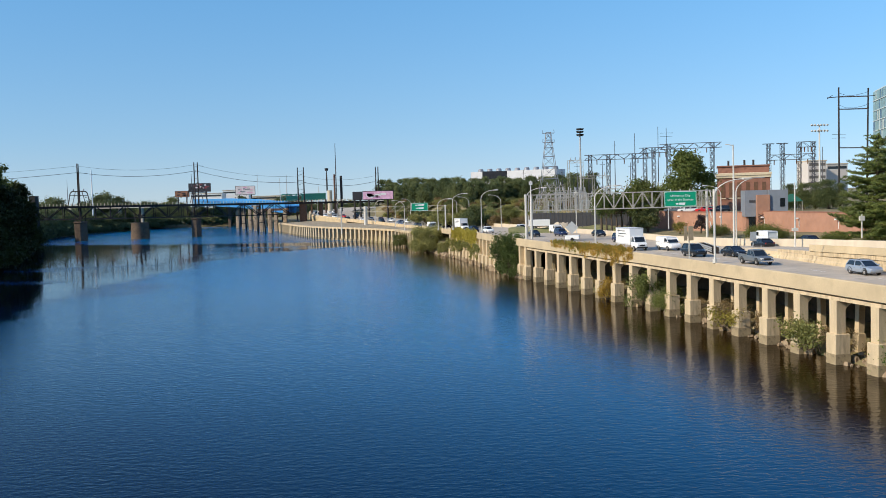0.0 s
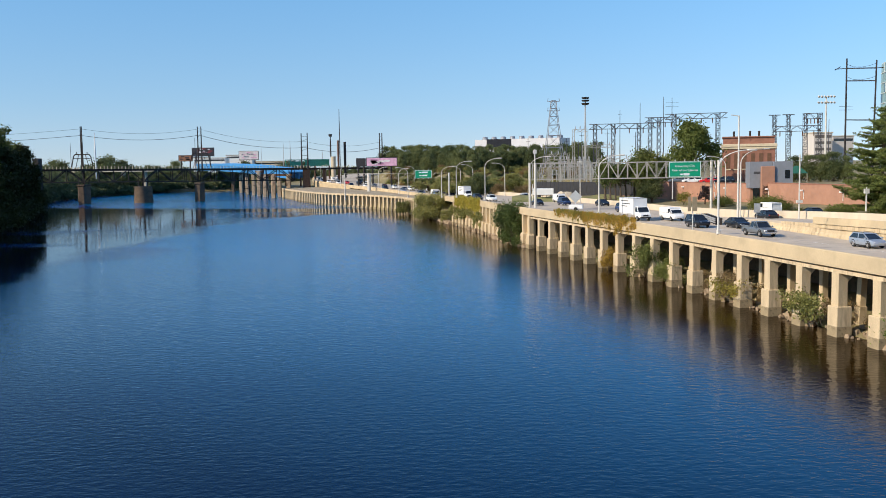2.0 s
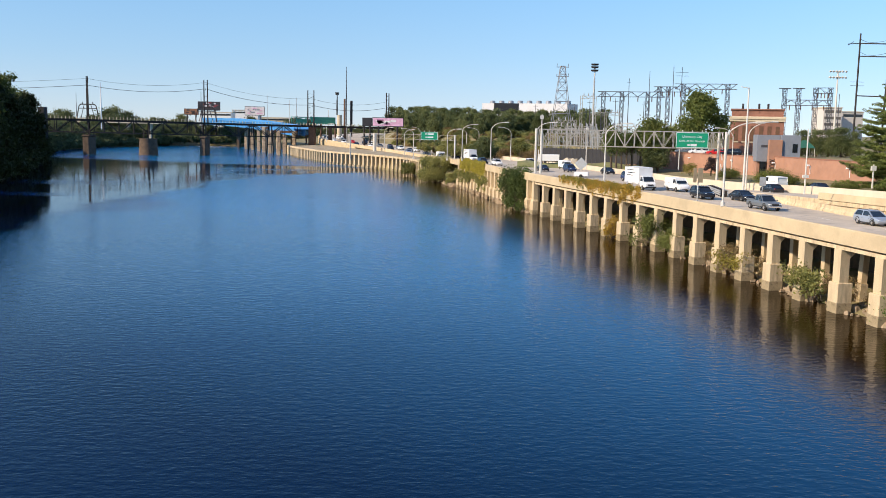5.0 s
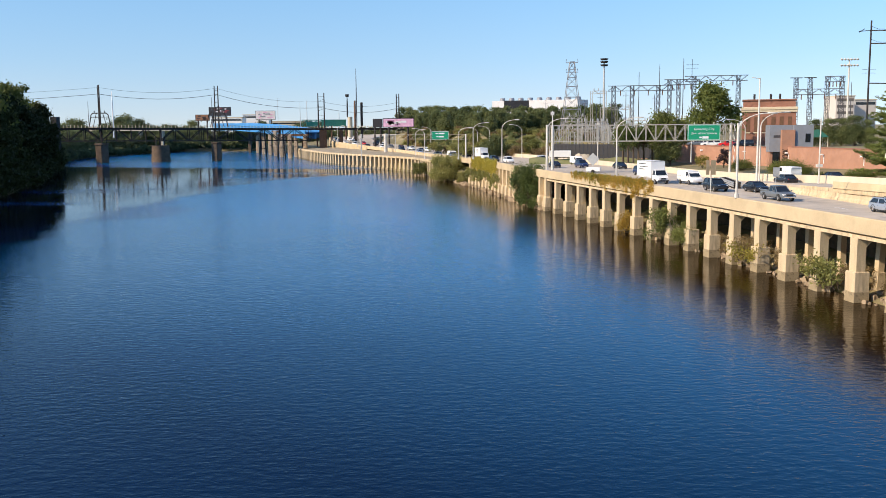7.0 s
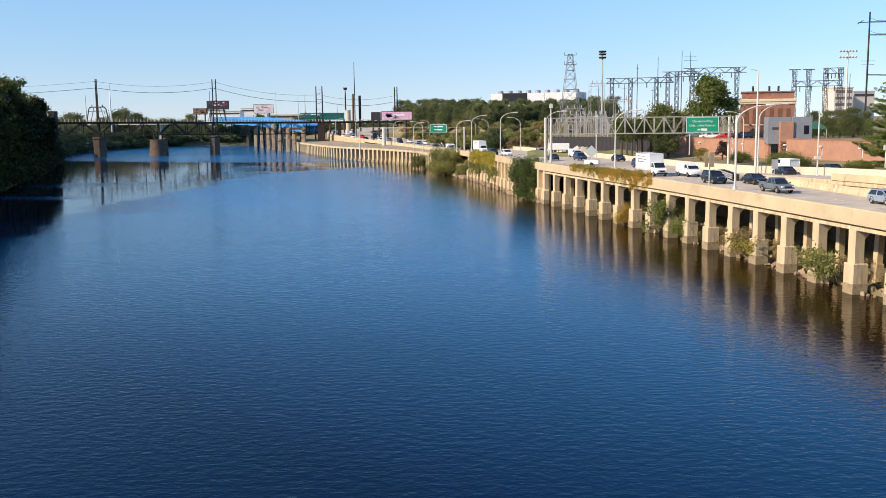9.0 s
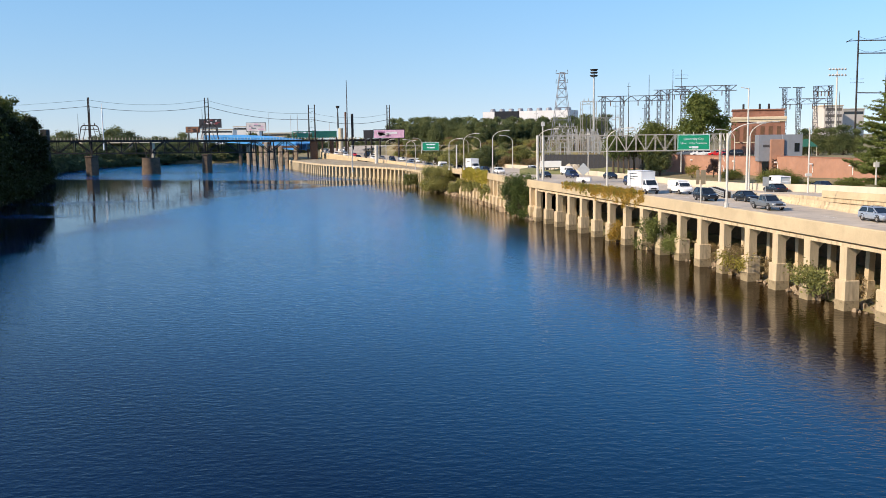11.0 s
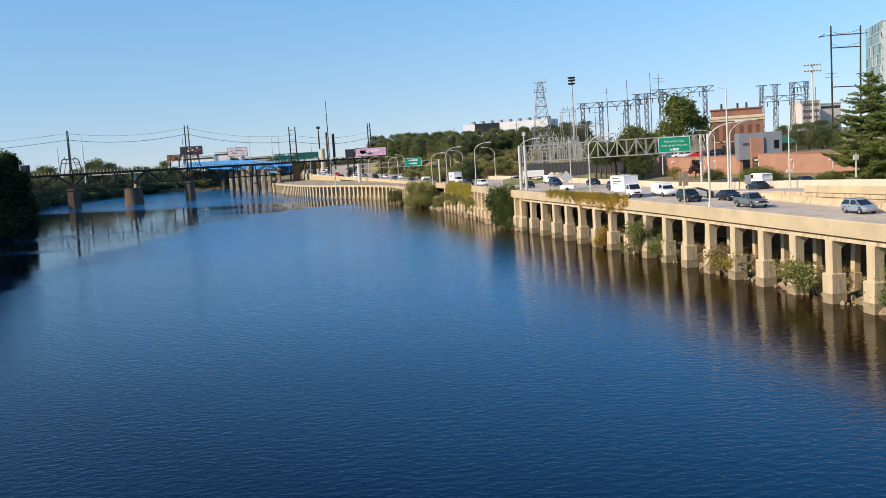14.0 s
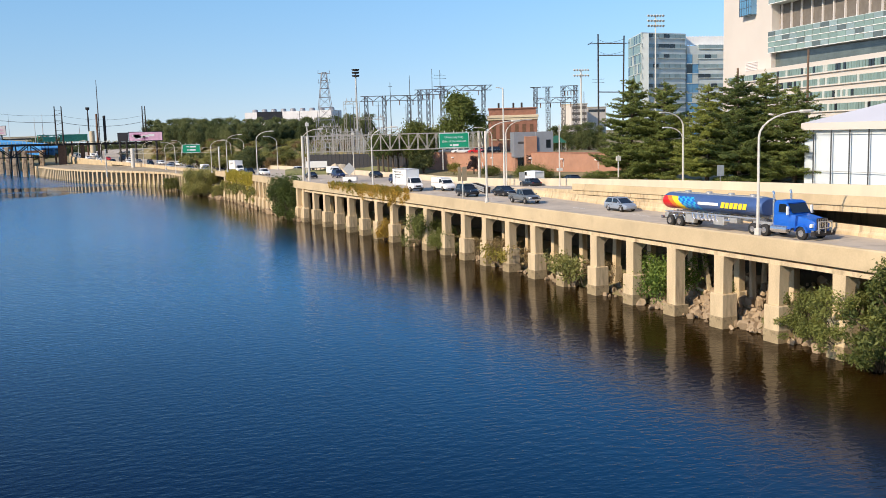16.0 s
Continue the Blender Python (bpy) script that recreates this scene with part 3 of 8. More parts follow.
def make_spruce(name, label, height, spread, seed, material="needle", n=95000):
    """Tiers of long boughs, each a flat feathered plume that turns up at its tip, with dark gaps between the tiers."""
    r = np.random.default_rng(seed)
    t = thing(name, label, "conifer")
    g, cl = G(), []
    lean = r.normal(size=2) * 0.25
    g.tube([(0, 0, -0.6), (lean[0] * 0.5, lean[1] * 0.5, height * 0.5), (lean[0], lean[1], height * 0.98)], [0.36, 0.22, 0.03], 8)
    z = height * 0.06
    while z < height * 0.96:
        u = z / height
        reach = spread * min(1.0, (1.02 - u) ** 0.62 * 1.05) * (0.86 if u < 0.14 else 1.0)
        nb = 8 if u < 0.55 else 6 if u < 0.8 else 4
        turn = r.random() * 6.283
        for i in range(nb):
            a = turn + 6.283 * i / nb + 0.35 * r.normal()
            L = reach * (0.66 + 0.44 * r.random())
            zb = z + 0.35 * r.normal()
            rise = L * (0.02 + 0.22 * u + 0.07 * r.normal())
            dv, sv = Vector((math.cos(a), math.sin(a), 0)), Vector((-math.sin(a), math.cos(a), 0))
            at_q = lambda q: dv * L * q + Vector((lean[0] * u, lean[1] * u, zb - 0.10 * L * q + (0.10 * L + rise) * q ** 2.2))
            g.tube([at_q(0.0), at_q(0.5), at_q(1.0)], [0.08, 0.05, 0.015], 4)
            m = max(4, int(L * 1.7))
            for k in range(m):
                q = 0.25 + 0.78 * (k + 0.5) / m
                c = at_q(q)
                wid = 0.26 * L * (1.08 - q) + 0.15
                for w in (-1, 0, 1) if wid > 0.35 else (0,):
                    p = c + sv * w * wid * (0.7 + 0.4 * r.random()) - dv * abs(w) * 0.25 + Vector((0, 0, 0.10 * r.normal() + 0.05 * abs(w)))
                    e = (0.24 + 0.035 * L) * (1.2 - 0.55 * q)
                    cl.append((p.x, p.y, p.z, e * 1.15, e * 1.15, 0.10 + 0.012 * L))
        z += height * 0.052 * (1.15 - 0.45 * u) * (0.8 + 0.4 * r.random())
    for k in range(6):
        cl.append((lean[0] + 0.1 * r.normal(), lean[1] + 0.1 * r.normal(), height * (0.93 + 0.013 * k), 0.3 - 0.04 * k, 0.3 - 0.04 * k, 0.25))
    part("trunk", g, "bark", t)
    piece("crown", leaf_mesh("crown", cl, n, 0.15, seed, material, shell=0.8, flat=0.35, squash=0.5, stray=0.0), t)
    return t

# ---------- the lie of the land: river banks, roads ----------
FRONT = curve_through([(54.0, -20), (50.5, 0), (43.4, 40), (36.3, 80), (29.3, 120), (25.6, 138), (22.9, 150), (20.2, 162), (16.2, 180), (12.4, 200),
                       (9.1, 220), (6.0, 240), (1.6, 262)], 1.0)
BULK = curve_through([(-3.5, 285), (-10, 312), (-17, 340), (-32, 372), (-55, 413), (-74, 465), (-89, 515)], 2.0)
RY = [-400, 0, 40, 80, 120, 140, 160, 180, 200, 220, 240, 262, 285, 312, 340, 372, 413, 465, 515, 560, 640, 700, 720]
RX = [120, 51, 44.1, 37.2, 30.4, 26.7, 22.1, 16.9, 13.1, 9.9, 6.5, 2.1, -3.0, -9.5, -16.5, -31.5, -54.5, -73.5, -88.5, -96, -112, -150, -170]
LY = [-400, 0, 150, 237, 305, 393, 444, 520, 590, 690, 720]
LX = [-60, -75, -95, -115, -139, -171, -194, -216, -224, -205, -190]


def bank_r(y):
    return float(np.interp(y, RY, RX))


def bank_l(y):
    return float(np.interp(y, LY, LX))


def road_z(y):
    return float(np.interp(y, [-50, 200, 300, 350, 420, 520, 620, 800], [6.95, 6.95, 6.3, 5.9, 6.9, 8.4, 10, 11]))


def near_edge(y):
    if y < 250:
        return float(np.interp(y, FRONT[:, 1], FRONT[:, 0])) + 0.5
    return float(np.interp(y, [250, 285, 320, 355, 400, 430, 470, 520, 600, 700, 900], [4.7, -0.5, -6.5, -14.5, -29, -40.5, -55, -71, -84, -84, -60]))


def far_edge(y):
    return float(np.interp(y, [-40, 0, 30, 66, 100, 125, 137, 152, 168, 185, 215, 260, 300, 355, 430, 520, 600, 700, 900],
                           [58, 55.5, 53, 50.2, 46.6, 44.4, 42.5, 47, 43, 40, 35, 28, 21, 8, -16, -46, -58, -58, -34]))


# river: one water sheet
g = G()
g.quad((-700, -420, 0), (420, -420, 0), (420, 760, 0), (-700, 760, 0))
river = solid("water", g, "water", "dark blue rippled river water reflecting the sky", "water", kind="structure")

# ground: one sheet to the horizon, with the river bed sunk in it
ys = np.concatenate([np.arange(-400, -40, 60), np.arange(-40, 720, 10), [740, 780, 850, 950, 1100, 1400, 1900, 2600, 3500, 4600]])
rows_v = []
gr = np.random.default_rng(3)
for y in ys:
    L, R = bank_l(y), bank_r(y)
    low = np.clip((y - 265) / 25, 0, 1)
    shut = np.clip((y - 690) / 30, 0, 1)
    ne, fe, rz = near_edge(y) - R, far_edge(y) - R, road_z(y)
    cols = [(-4600, 10), (-1500, 9), (-600, 8), (L - 160, 7), (L - 70, 6.5), (L - 30, 5), (L - 10, 3.6), (L - 3, 0.9), (L + 1, -0.3), (L + 7, -1.6),
            ((L + R) / 2, -2.2)]
    cols = [(x, z if z > 0.5 else z * (1 - shut) + 4 * shut) for x, z in cols]
    prof = [(-3, -1.6), (0.0, -0.4), (1.2, 0.25), (3.5, 0.7), (7, 1.3), (10.3, 1.9), (12.5, 5.9), (20, 6.2), (32, 6.6), (60, 7.6), (110, 8.5), (240, 12), (600, 14), (1600, 15), (4200, 16)]
    far = [(-3, -1.6), (0.0, -0.6), (0.5, 4.6), (3.5, 4.9), (7, 5.2), (11, 5.3), (14, 5.4), (20, 5.5), (32, 5.8), (60, 8), (110, 10), (240, 12), (600, 14), (1600, 15), (4200, 16)]
    for (a, z0), (_, z1) in zip(prof, far):
        z = z0 * (1 - low) + z1 * low
        if z < 0.5:
            z = z * (1 - shut) + 4 * shut
        if ne - 4 < a < fe + 10:
            z = min(z, rz - 0.6)
        cols.append((R + a, z))
    rows_v.append([(x, y, z + (0.25 * gr.normal() if abs(x) < 600 and 1 < z and not 0 < x - R < 45 else 0)) for x, z in cols])
g = G()
g.loft(rows_v, closed=False)
ground = solid("ground", g, "earth", "dry grassy and bare soil river banks reaching the horizon", "ground", kind="structure", smooth=True)

# roadway of the expressway
yy = np.concatenate([np.arange(-40, 300, 4), np.arange(300, 900, 8)])
g = G()
secs = []
for y in yy:
    z = road_z(y)
    a, b = near_edge(y), far_edge(y)
    secs.append([(a, y, z - 0.55), (b, y, z - 0.55), (b, y, z), (a, y, z)])
g.loft(secs)
road = solid("road", g, "road", "worn grey-tan concrete expressway roadway", "road", kind="structure")
g = G()
for off, dash in ((0.9, False), (4.7, True), (8.4, True)):
    for y in np.arange(-30, 420, 12.0):
        n = 3 if dash else 12
        for k in range(0, n, 3):
            p = [(near_edge(y + q) + off, y + q, road_z(y + q) + 0.006) for q in (k, k + 3)]
            g.quad(p[0], (p[0][0] + 0.15, *p[0][1:]), (p[1][0] + 0.15, *p[1][1:]), p[1])
tagged(part("lane_marking", g, "line", road), "faded white lane lines")

# ---------- the riverside viaduct ----------
viaduct = thing("viaduct", "tan concrete riverside expressway viaduct on square columns", "viaduct", kind="structure")
arc = np.concatenate([[0], np.cumsum(np.linalg.norm(np.diff(FRONT, axis=0), axis=1))])


def on_front(s):
    x, y = np.interp(s, arc, FRONT[:, 0]), np.interp(s, arc, FRONT[:, 1])
    x2, y2 = np.interp(s + 0.5, arc, FRONT[:, 0]), np.interp(s + 0.5, arc, FRONT[:, 1])
    return x, y, math.degrees(math.atan2(x - x2, y2 - y))


line3 = np.column_stack([FRONT, np.zeros(len(FRONT))])
cut = int(np.searchsorted(FRONT[:, 1], 182))
part("parapet", sweep(line3, [(-0.16, 6.34), (-0.16, 7.70), (-0.04, 7.79), (0.22, 7.79), (0.30, 7.70), (0.46, 6.97), (0.46, 6.34)]), "parapet", viaduct)
part("edge_beam", sweep(line3[:cut], [(0.03, 5.82), (0.03, 6.15), (0.75, 6.15), (0.75, 5.82)]), "concrete", viaduct)
part("deck_slab", sweep(line3[:cut], [(0.5, 6.16), (0.5, 6.50), (13.0, 6.44), (13.0, 6.10), (0.9, 6.20)]), "concrete", viaduct)
# the darkness under the deck is painted into this wall's colour
part("back_wall", sweep(line3[:cut], [(10.5, 2.0), (10.5, 6.2), (11.0, 6.2), (11.0, 2.0)]), "shaded_wall", viaduct)

# front columns: pedestal with a stained foot, shaft, flared head
g = G()
g.box(-0.25, 1.25, -0.78, 0.78, 0.95, 2.78, 0.06)
ped = g.mesh("pedestal", "concrete")
g = G()
g.box(-0.26, 1.26, -0.79, 0.79, -1.8, 0.95, 0.03)
foot = g.mesh("pedestal_foot", "concrete_wet")
g = G()
g.loft([[(0, -0.56, 2.7), (0.9, -0.56, 2.7), (0.9, 0.56, 2.7), (0, 0.56, 2.7)],
        [(0, -0.56, 5.0), (0.9, -0.56, 5.0), (0.9, 0.56, 5.0), (0, 0.56, 5.0)],
        [(0, -0.58, 5.82), (1.7, -0.58, 5.82), (1.7, 0.58, 5.82), (0, 0.58, 5.82)]])
for zz in (3.9,):
    g.box(-0.012, 0.3, -0.572, 0.572, zz, zz + 0.05)
shaft = g.mesh("shaft", "concrete")
g = G()
g.loft([[(0, -0.6, 0.7), (1.0, -0.6, 0.7), (1.0, 0.6, 0.7), (0, 0.6, 0.7)], [(0, -0.6, 5.0), (1.0, -0.6, 5.0), (1.0, 0.6, 5.0), (0, 0.6, 5.0)],
        [(0, -0.6, 5.82), (1.7, -0.6, 5.82), (1.7, 0.6, 5.82), (0, 0.6, 5.82)]])
shaft_long = g.mesh("shaft", "concrete")
g = G()
g.box(-0.4, 0.4, -0.45, 0.45, -1, 2.4, 0.04)
g.box(-0.3, 0.3, -0.33, 0.33, 2.4, 6.2)
rear_col = g.mesh("rear_column", "concrete")
g = G()
g.box(0.12, 0.9, -0.4, 0.4, 5.30, 5.66)
g.box(0.9, 10.5, -0.35, 0.35, 5.55, 6.12)
cap_mesh = g.mesh("cross_beam", "concrete")

S0 = float(np.interp(67.3, FRONT[:, 1], arc))
n_lo, n_hi = -14, 18
for i in range(n_lo, n_hi + 1):
    s = S0 + i * 6.12
    x, y, a = on_front(s)
    if not -12 < y < 181:
        continue
    col = piece("column", shaft_long if i == 1 else shaft, viaduct, pose(x, y, 0, 0, 0, a))
    if i != 1:
        piece("pedestal", ped, col)
    piece("foot", foot, col)
    piece("cross_beam", cap_mesh, viaduct, pose(x, y, 0, 0, 0, a))
    side = Vector((math.cos(radians(a)), math.sin(radians(a)), 0))
    q = Vector((x, y, 0.0)) + side * 3.6
    piece("rear_column", rear_col, viaduct, pose(q.x, q.y + 2.2, -0.1, 0, 2.5 if i % 5 == 3 else 0, a))

# closed wall with pilasters, then the low bulkhead farther on
wall_line = line3[cut - 2:]
embank = thing("retaining_wall", "tan concrete river wall with pilasters below the roadway", "wall", kind="structure")
part("panel", sweep(wall_line, [(0.75, -1.8), (0.75, 6.42), (1.2, 6.42), (1.2, -1.8)]), "concrete", embank)
part("ledge", sweep(wall_line, [(0.10, -1.8), (0.10, 1.5), (0.76, 2.3), (0.76, -1.8)]), "concrete_wet", embank)
g = G()
g.box(-0.1, 0.8, -0.5, 0.5, 2.5, 6.40, 0.04)
pil = g.mesh("pilaster", "concrete")
g = G()
g.loft([[(-0.36, -1.0, 0.8), (0.7, -1.0, 0.8), (0.7, 1.0, 0.8), (-0.36, 1.0, 0.8)], [(-0.28, -0.95, 2.5), (0.7, -0.95, 2.5), (0.7, 0.95, 2.5), (-0.28, 0.95, 2.5)],
        [(-0.12, -0.6, 2.8), (0.7, -0.6, 2.8), (0.7, 0.6, 2.8), (-0.12, 0.6, 2.8)]])
pil_base = g.mesh("pedestal", "concrete")
g = G()
g.box(-0.39, 0.7, -1.03, 1.03, -1.8, 0.8, 0.03)
pil_foot = g.mesh("foot", "concrete_wet")
s = S0 + 19 * 6.12
while s < arc[-1]:
    x, y, a = on_front(s)
    pc = piece("pilaster", pil, embank, pose(x, y, 0, 0, 0, a))
    piece("pedestal", pil_base, pc)
    piece("foot", pil_foot, pc)
    s += 4.2

bulk = thing("bulkhead", "low tan concrete bulkhead with regular ribs along the water", "wall", kind="structure")
b3 = np.column_stack([BULK, np.zeros(len(BULK))])
# recess shade between the ribs is painted into the panel colour
part("panel", sweep(b3, [(1.25, -1.8), (1.25, 4.7), (1.6, 4.7), (1.6, -1.8)]), "shaded_wall", bulk)
part("coping", sweep(b3, [(-0.35, 4.75), (-0.35, 5.45), (1.4, 5.45), (1.4, 4.75)]), "concrete", bulk)
part("wet_band", sweep(b3, [(0.4, -1.8), (0.4, 0.7), (1.24, 0.9), (1.24, -1.8)]), "concrete_wet", bulk)
barc = np.concatenate([[0], np.cumsum(np.linalg.norm(np.diff(BULK, axis=0), axis=1))])
g = G()
g.box(-0.3, 1.24, -0.68, 0.68, 0.75, 4.74, 0.05)
g.box(-0.32, 1.24, -0.70, 0.70, -1.8, 0.75, 0.03, mi=1)
rib = g.mesh("rib", "concrete", "concrete_wet")
for s in np.arange(1.5, barc[-1], 4.2):
    x, y = np.interp(s, barc, BULK[:, 0]), np.interp(s, barc, BULK[:, 1])
    x2, y2 = np.interp(s + 1, barc, BULK[:, 0]), np.interp(s + 1, barc, BULK[:, 1])
    piece("rib", rib, bulk, pose(x, y, 0, 0, 0, math.degrees(math.atan2(x - x2, y2 - y))))
# return wall that closes the bulkhead's upstream end
g = G()
g.box(0, 9, -0.4, 0.4, -1.8, 5.4, m=pose(-89.3, 515.5, 0, 0, 0, 60))
part("end_wall", g, "concrete", bulk)

# pale apron between the bulkhead and the roadway
order = np.argsort(BULK[:, 1])
bx = lambda y: float(np.interp(y, BULK[order, 1], BULK[order, 0]))
g = G()
secs = []
for y in np.arange(math.ceil(BULK[:, 1].min()), BULK[:, 1].max() - 2, 4.0):
    x0, x1 = bx(y) + 1.4, max(near_edge(y) - 0.3, bx(y) + 1.3)
    z1 = max(5.8, min(6.1, road_z(y) - 0.3))
    secs.append([(x0, y, 5.1), (x1, y, z1 - 0.4), (x1, y, z1), (x0, y, 5.43)])
g.loft(secs)
M["gravel"] = mat("tan_gravel", (0.34, 0.28, 0.19), 0.95, var=0.35, scale=0.2, grain=6, dirt=(0.20, 0.18, 0.10))
solid("verge", g, "gravel", "tan gravel and dry soil verge behind the bulkhead", "verge", kind="structure")

# outer barrier of the roadway beyond the bend
ln = np.array([(near_edge(y) - 0.2, y, road_z(y)) for y in np.arange(256, 640, 6.0)])
g = sweep(ln, [(-0.2, -0.6), (-0.2, 0.85), (0.15, 0.85), (0.2, -0.6)])
solid("barrier", g, "concrete", "tan concrete barrier on the outer edge of the curving roadway", "barrier", kind="structure")
ln = np.array([(near_edge(y) - 0.5, y, 0) for y in np.arange(440, 640, 6.0)])
g = G()
secs = [[(x, y, 4), (x - 0.25, y, road_z(y) + 0.2), (x + 0.1, y, road_z(y) + 0.2), (x + 0.3, y, 4)] for x, y, _ in ln]
g.loft(secs)
solid("ramp_wall", g, "parapet", "tan concrete retaining wall under the climbing roadway", "wall", kind="structure")

# barrier between the two carriageways and the ramp that climbs behind it
ln = np.array([(far_edge(y) + 0.05, y, road_z(y)) for y in np.arange(-40, 136, 4.0)])
g = sweep(ln, [(-0.30, -0.2), (-0.28, 0.25), (-0.12, 0.45), (-0.10, 0.86), (0.10, 0.86), (0.12, 0.45), (0.28, 0.25), (0.30, -0.2)])
solid("median_barrier", g, "concrete", "tan concrete barrier between roadway and ramp", "barrier", kind="structure")


def ramp_z(y):
    return float(np.interp(y, [-60, 30, 75, 104, 131, 152, 175], [11.4, 10.0, 9.15, 8.57, 7.95, 7.2, 6.95]))


def ramp_far(y):
    return float(np.interp(y, [-60, 30, 75, 104, 131, 152], [69, 63.5, 59.6, 55.2, 50.4, 47.2]))


ry = np.arange(-60, 153, 3.0)
ramp = thing("ramp", "tan concrete entrance ramp climbing beside the roadway", "ramp", kind="structure")
g = G()
g.loft([[(far_edge(y) + 0.75, y, ramp_z(y) - 0.5), (ramp_far(y), y, ramp_z(y) - 0.5), (ramp_far(y), y, ramp_z(y)), (far_edge(y) + 0.75, y, ramp_z(y))] for y in ry])
part("deck", g, "road", ramp)
g = G()
g.loft([[(far_edge(y) + 0.55, y, ramp_z(y) - 0.55), (far_edge(y) + 0.75, y, ramp_z(y) - 0.55), (far_edge(y) + 0.75, y, ramp_z(y) - 0.02), (far_edge(y) + 0.55, y, ramp_z(y) - 0.02)] for y in ry if y < 128])
part("girder", g, "concrete", ramp)
g = G()
g.loft([[(far_edge(y) + 0.40, y, ramp_z(y) - 0.02), (far_edge(y) + 0.75, y, ramp_z(y) - 0.02), (far_edge(y) + 0.65, y, ramp_z(y) + 0.8), (far_edge(y) + 0.45, y, ramp_z(y) + 0.8)] for y in ry if y < 118])
part("near_parapet", g, "parapet", ramp)
g = G()
g.loft([[(far_edge(y) + 0.70, y, 6.0), (far_edge(y) + 1.0, y, 6.0), (far_edge(y) + 1.0, y, ramp_z(y) - 0.4), (far_edge(y) + 0.70, y, ramp_z(y) - 0.4)] for y in ry if 74 < y < 135])
part("abutment", g, "concrete", ramp)
g = G()
wy = np.concatenate([ry, np.arange(154, 330, 4.0)])


def wall_x(y):
    return ramp_far(y) if y < 152 else far_edge(y) + 0.1


g.loft([[(wall_x(y) - 0.02, y, ramp_z(y) - 0.5 if y < 175 else road_z(y) - 0.5), (wall_x(y) + 0.4, y, 5.5), (wall_x(y) + 0.32, y, (ramp_z(y) if y < 175 else road_z(y)) + 1.1),
         (wall_x(y) + 0.06, y, (ramp_z(y) if y < 175 else road_z(y)) + 1.1)] for y in wy])
part("far_parapet", g, "concrete_pale", ramp)
# assumed wall behind the opening, added to keep the space under the ramp dark
g = G()
g.loft([[(ramp_far(y) - 0.9, y, 5.0), (ramp_far(y) - 0.5, y, 5.0), (ramp_far(y) - 0.5, y, ramp_z(y) - 0.4), (ramp_far(y) - 0.9, y, ramp_z(y) - 0.4)] for y in ry if y < 131])
part("back_wall", g, "concrete", ramp)
for y in (64, 40, 16):
    g = G()
    g.box(far_edge(y) + 3.5, far_edge(y) + 4.6, y - 0.5, y + 0.5, 5, ramp_z(y) - 0.4, 0.05)
    part("ramp_pier", g, "concrete", ramp)

# rubble at the foot of the columns
g = G()
ico = bmesh.new()
bmesh.ops.create_cube(ico, size=1.7)
bmesh.ops.bevel(ico, geom=ico.verts[:], offset=0.42, affect="VERTICES")
ico.verts.index_update()
iv, jf = [v.co.copy() for v in ico.verts], [tuple(v.index for v in f.verts) for f in ico.faces]
ico.free()
rr = np.random.default_rng(11)


def rocks(n, y0, y1, a0, a1, s0, s1, zf):
    g = G()
    for _ in range(n):
        y = y0 + (y1 - y0) * rr.random()
        a = a0 + (a1 - a0) * rr.random()
        s = s0 + (s1 - s0) * rr.random() ** 2
        rot = Euler(rr.random(3) * 6.28).to_matrix()
        sc = Vector((1, 0.6 + 0.5 * rr.random(), 0.5 + 0.3 * rr.random())) * s
        c = Vector((bank_r(y) + a, y, zf(a)))
        g.poly([rot @ Vector([v[i] * sc[i] * (1 + 0.13 * rr.normal()) for i in range(3)]) + c for v in iv], jf)
    return g


solid("rubble", rocks(900, 30, 150, -0.6, 5.5, 0.12, 0.5, lambda a: 0.1 + 0.14 * max(a, 0)), "rock", "grey-brown broken rock along the water's edge", "rocks", kind="stuff")
solid("rubble", rocks(900, 60, 78, 0.2, 6.0, 0.12, 0.55, lambda a: 0.15 + 0.60 * rr.random() ** 0.7 * max(a, 0)), "rock", "heaped broken concrete and rock between the columns", "rocks", kind="stuff")
solid("rubble", rocks(200, 182, 300, -1.6, 1.0, 0.2, 0.9, lambda a: 0.15), "rock", "low rock spill at the foot of the river wall", "rocks", kind="stuff")

for x, y, z, lx, ly, h, w in ((42.3, 68.3, 0.2, 0.5, 1.1, 6.0, 0.42), (43.6, 69.2, 0.4, 0.9, 0.9, 5.6, 0.36), (41.6, 73.8, 1.0, -0.5, 0.7, 5.0, 0.34), (40.0, 79.4, 0.8, 0.3, -0.8, 5.2, 0.30)):
    g = G()
    k = 0.5 * w
    g.loft([[(x + lx * q + k * a * (1 - 0.1 * q), y + ly * q + k * b * (1 - 0.1 * q), z + h * q - 0.4) for a, b in ((-1, -0.8), (1, -1), (0.9, 1), (-1, 0.9))] for q in (0, 0.35, 0.7, 1.0)])
    solid("broken_column", g, "concrete", "pale broken concrete column leaning in the rubble under the viaduct", "column", group="broken columns")
for x, y, z, tilt in ((40.6, 69.8, 1.7, 62), (41.4, 74.6, 1.3, 40)):
    g = G()
    g.box(-0.9, 0.9, -0.6, 0.6, -0.1, 0.12, 0.04)
    solid("concrete_slab", g, "concrete", "broken concrete slab tipped on the rubble heap", "slab", m=pose(x, y, z, 15, tilt, 30))

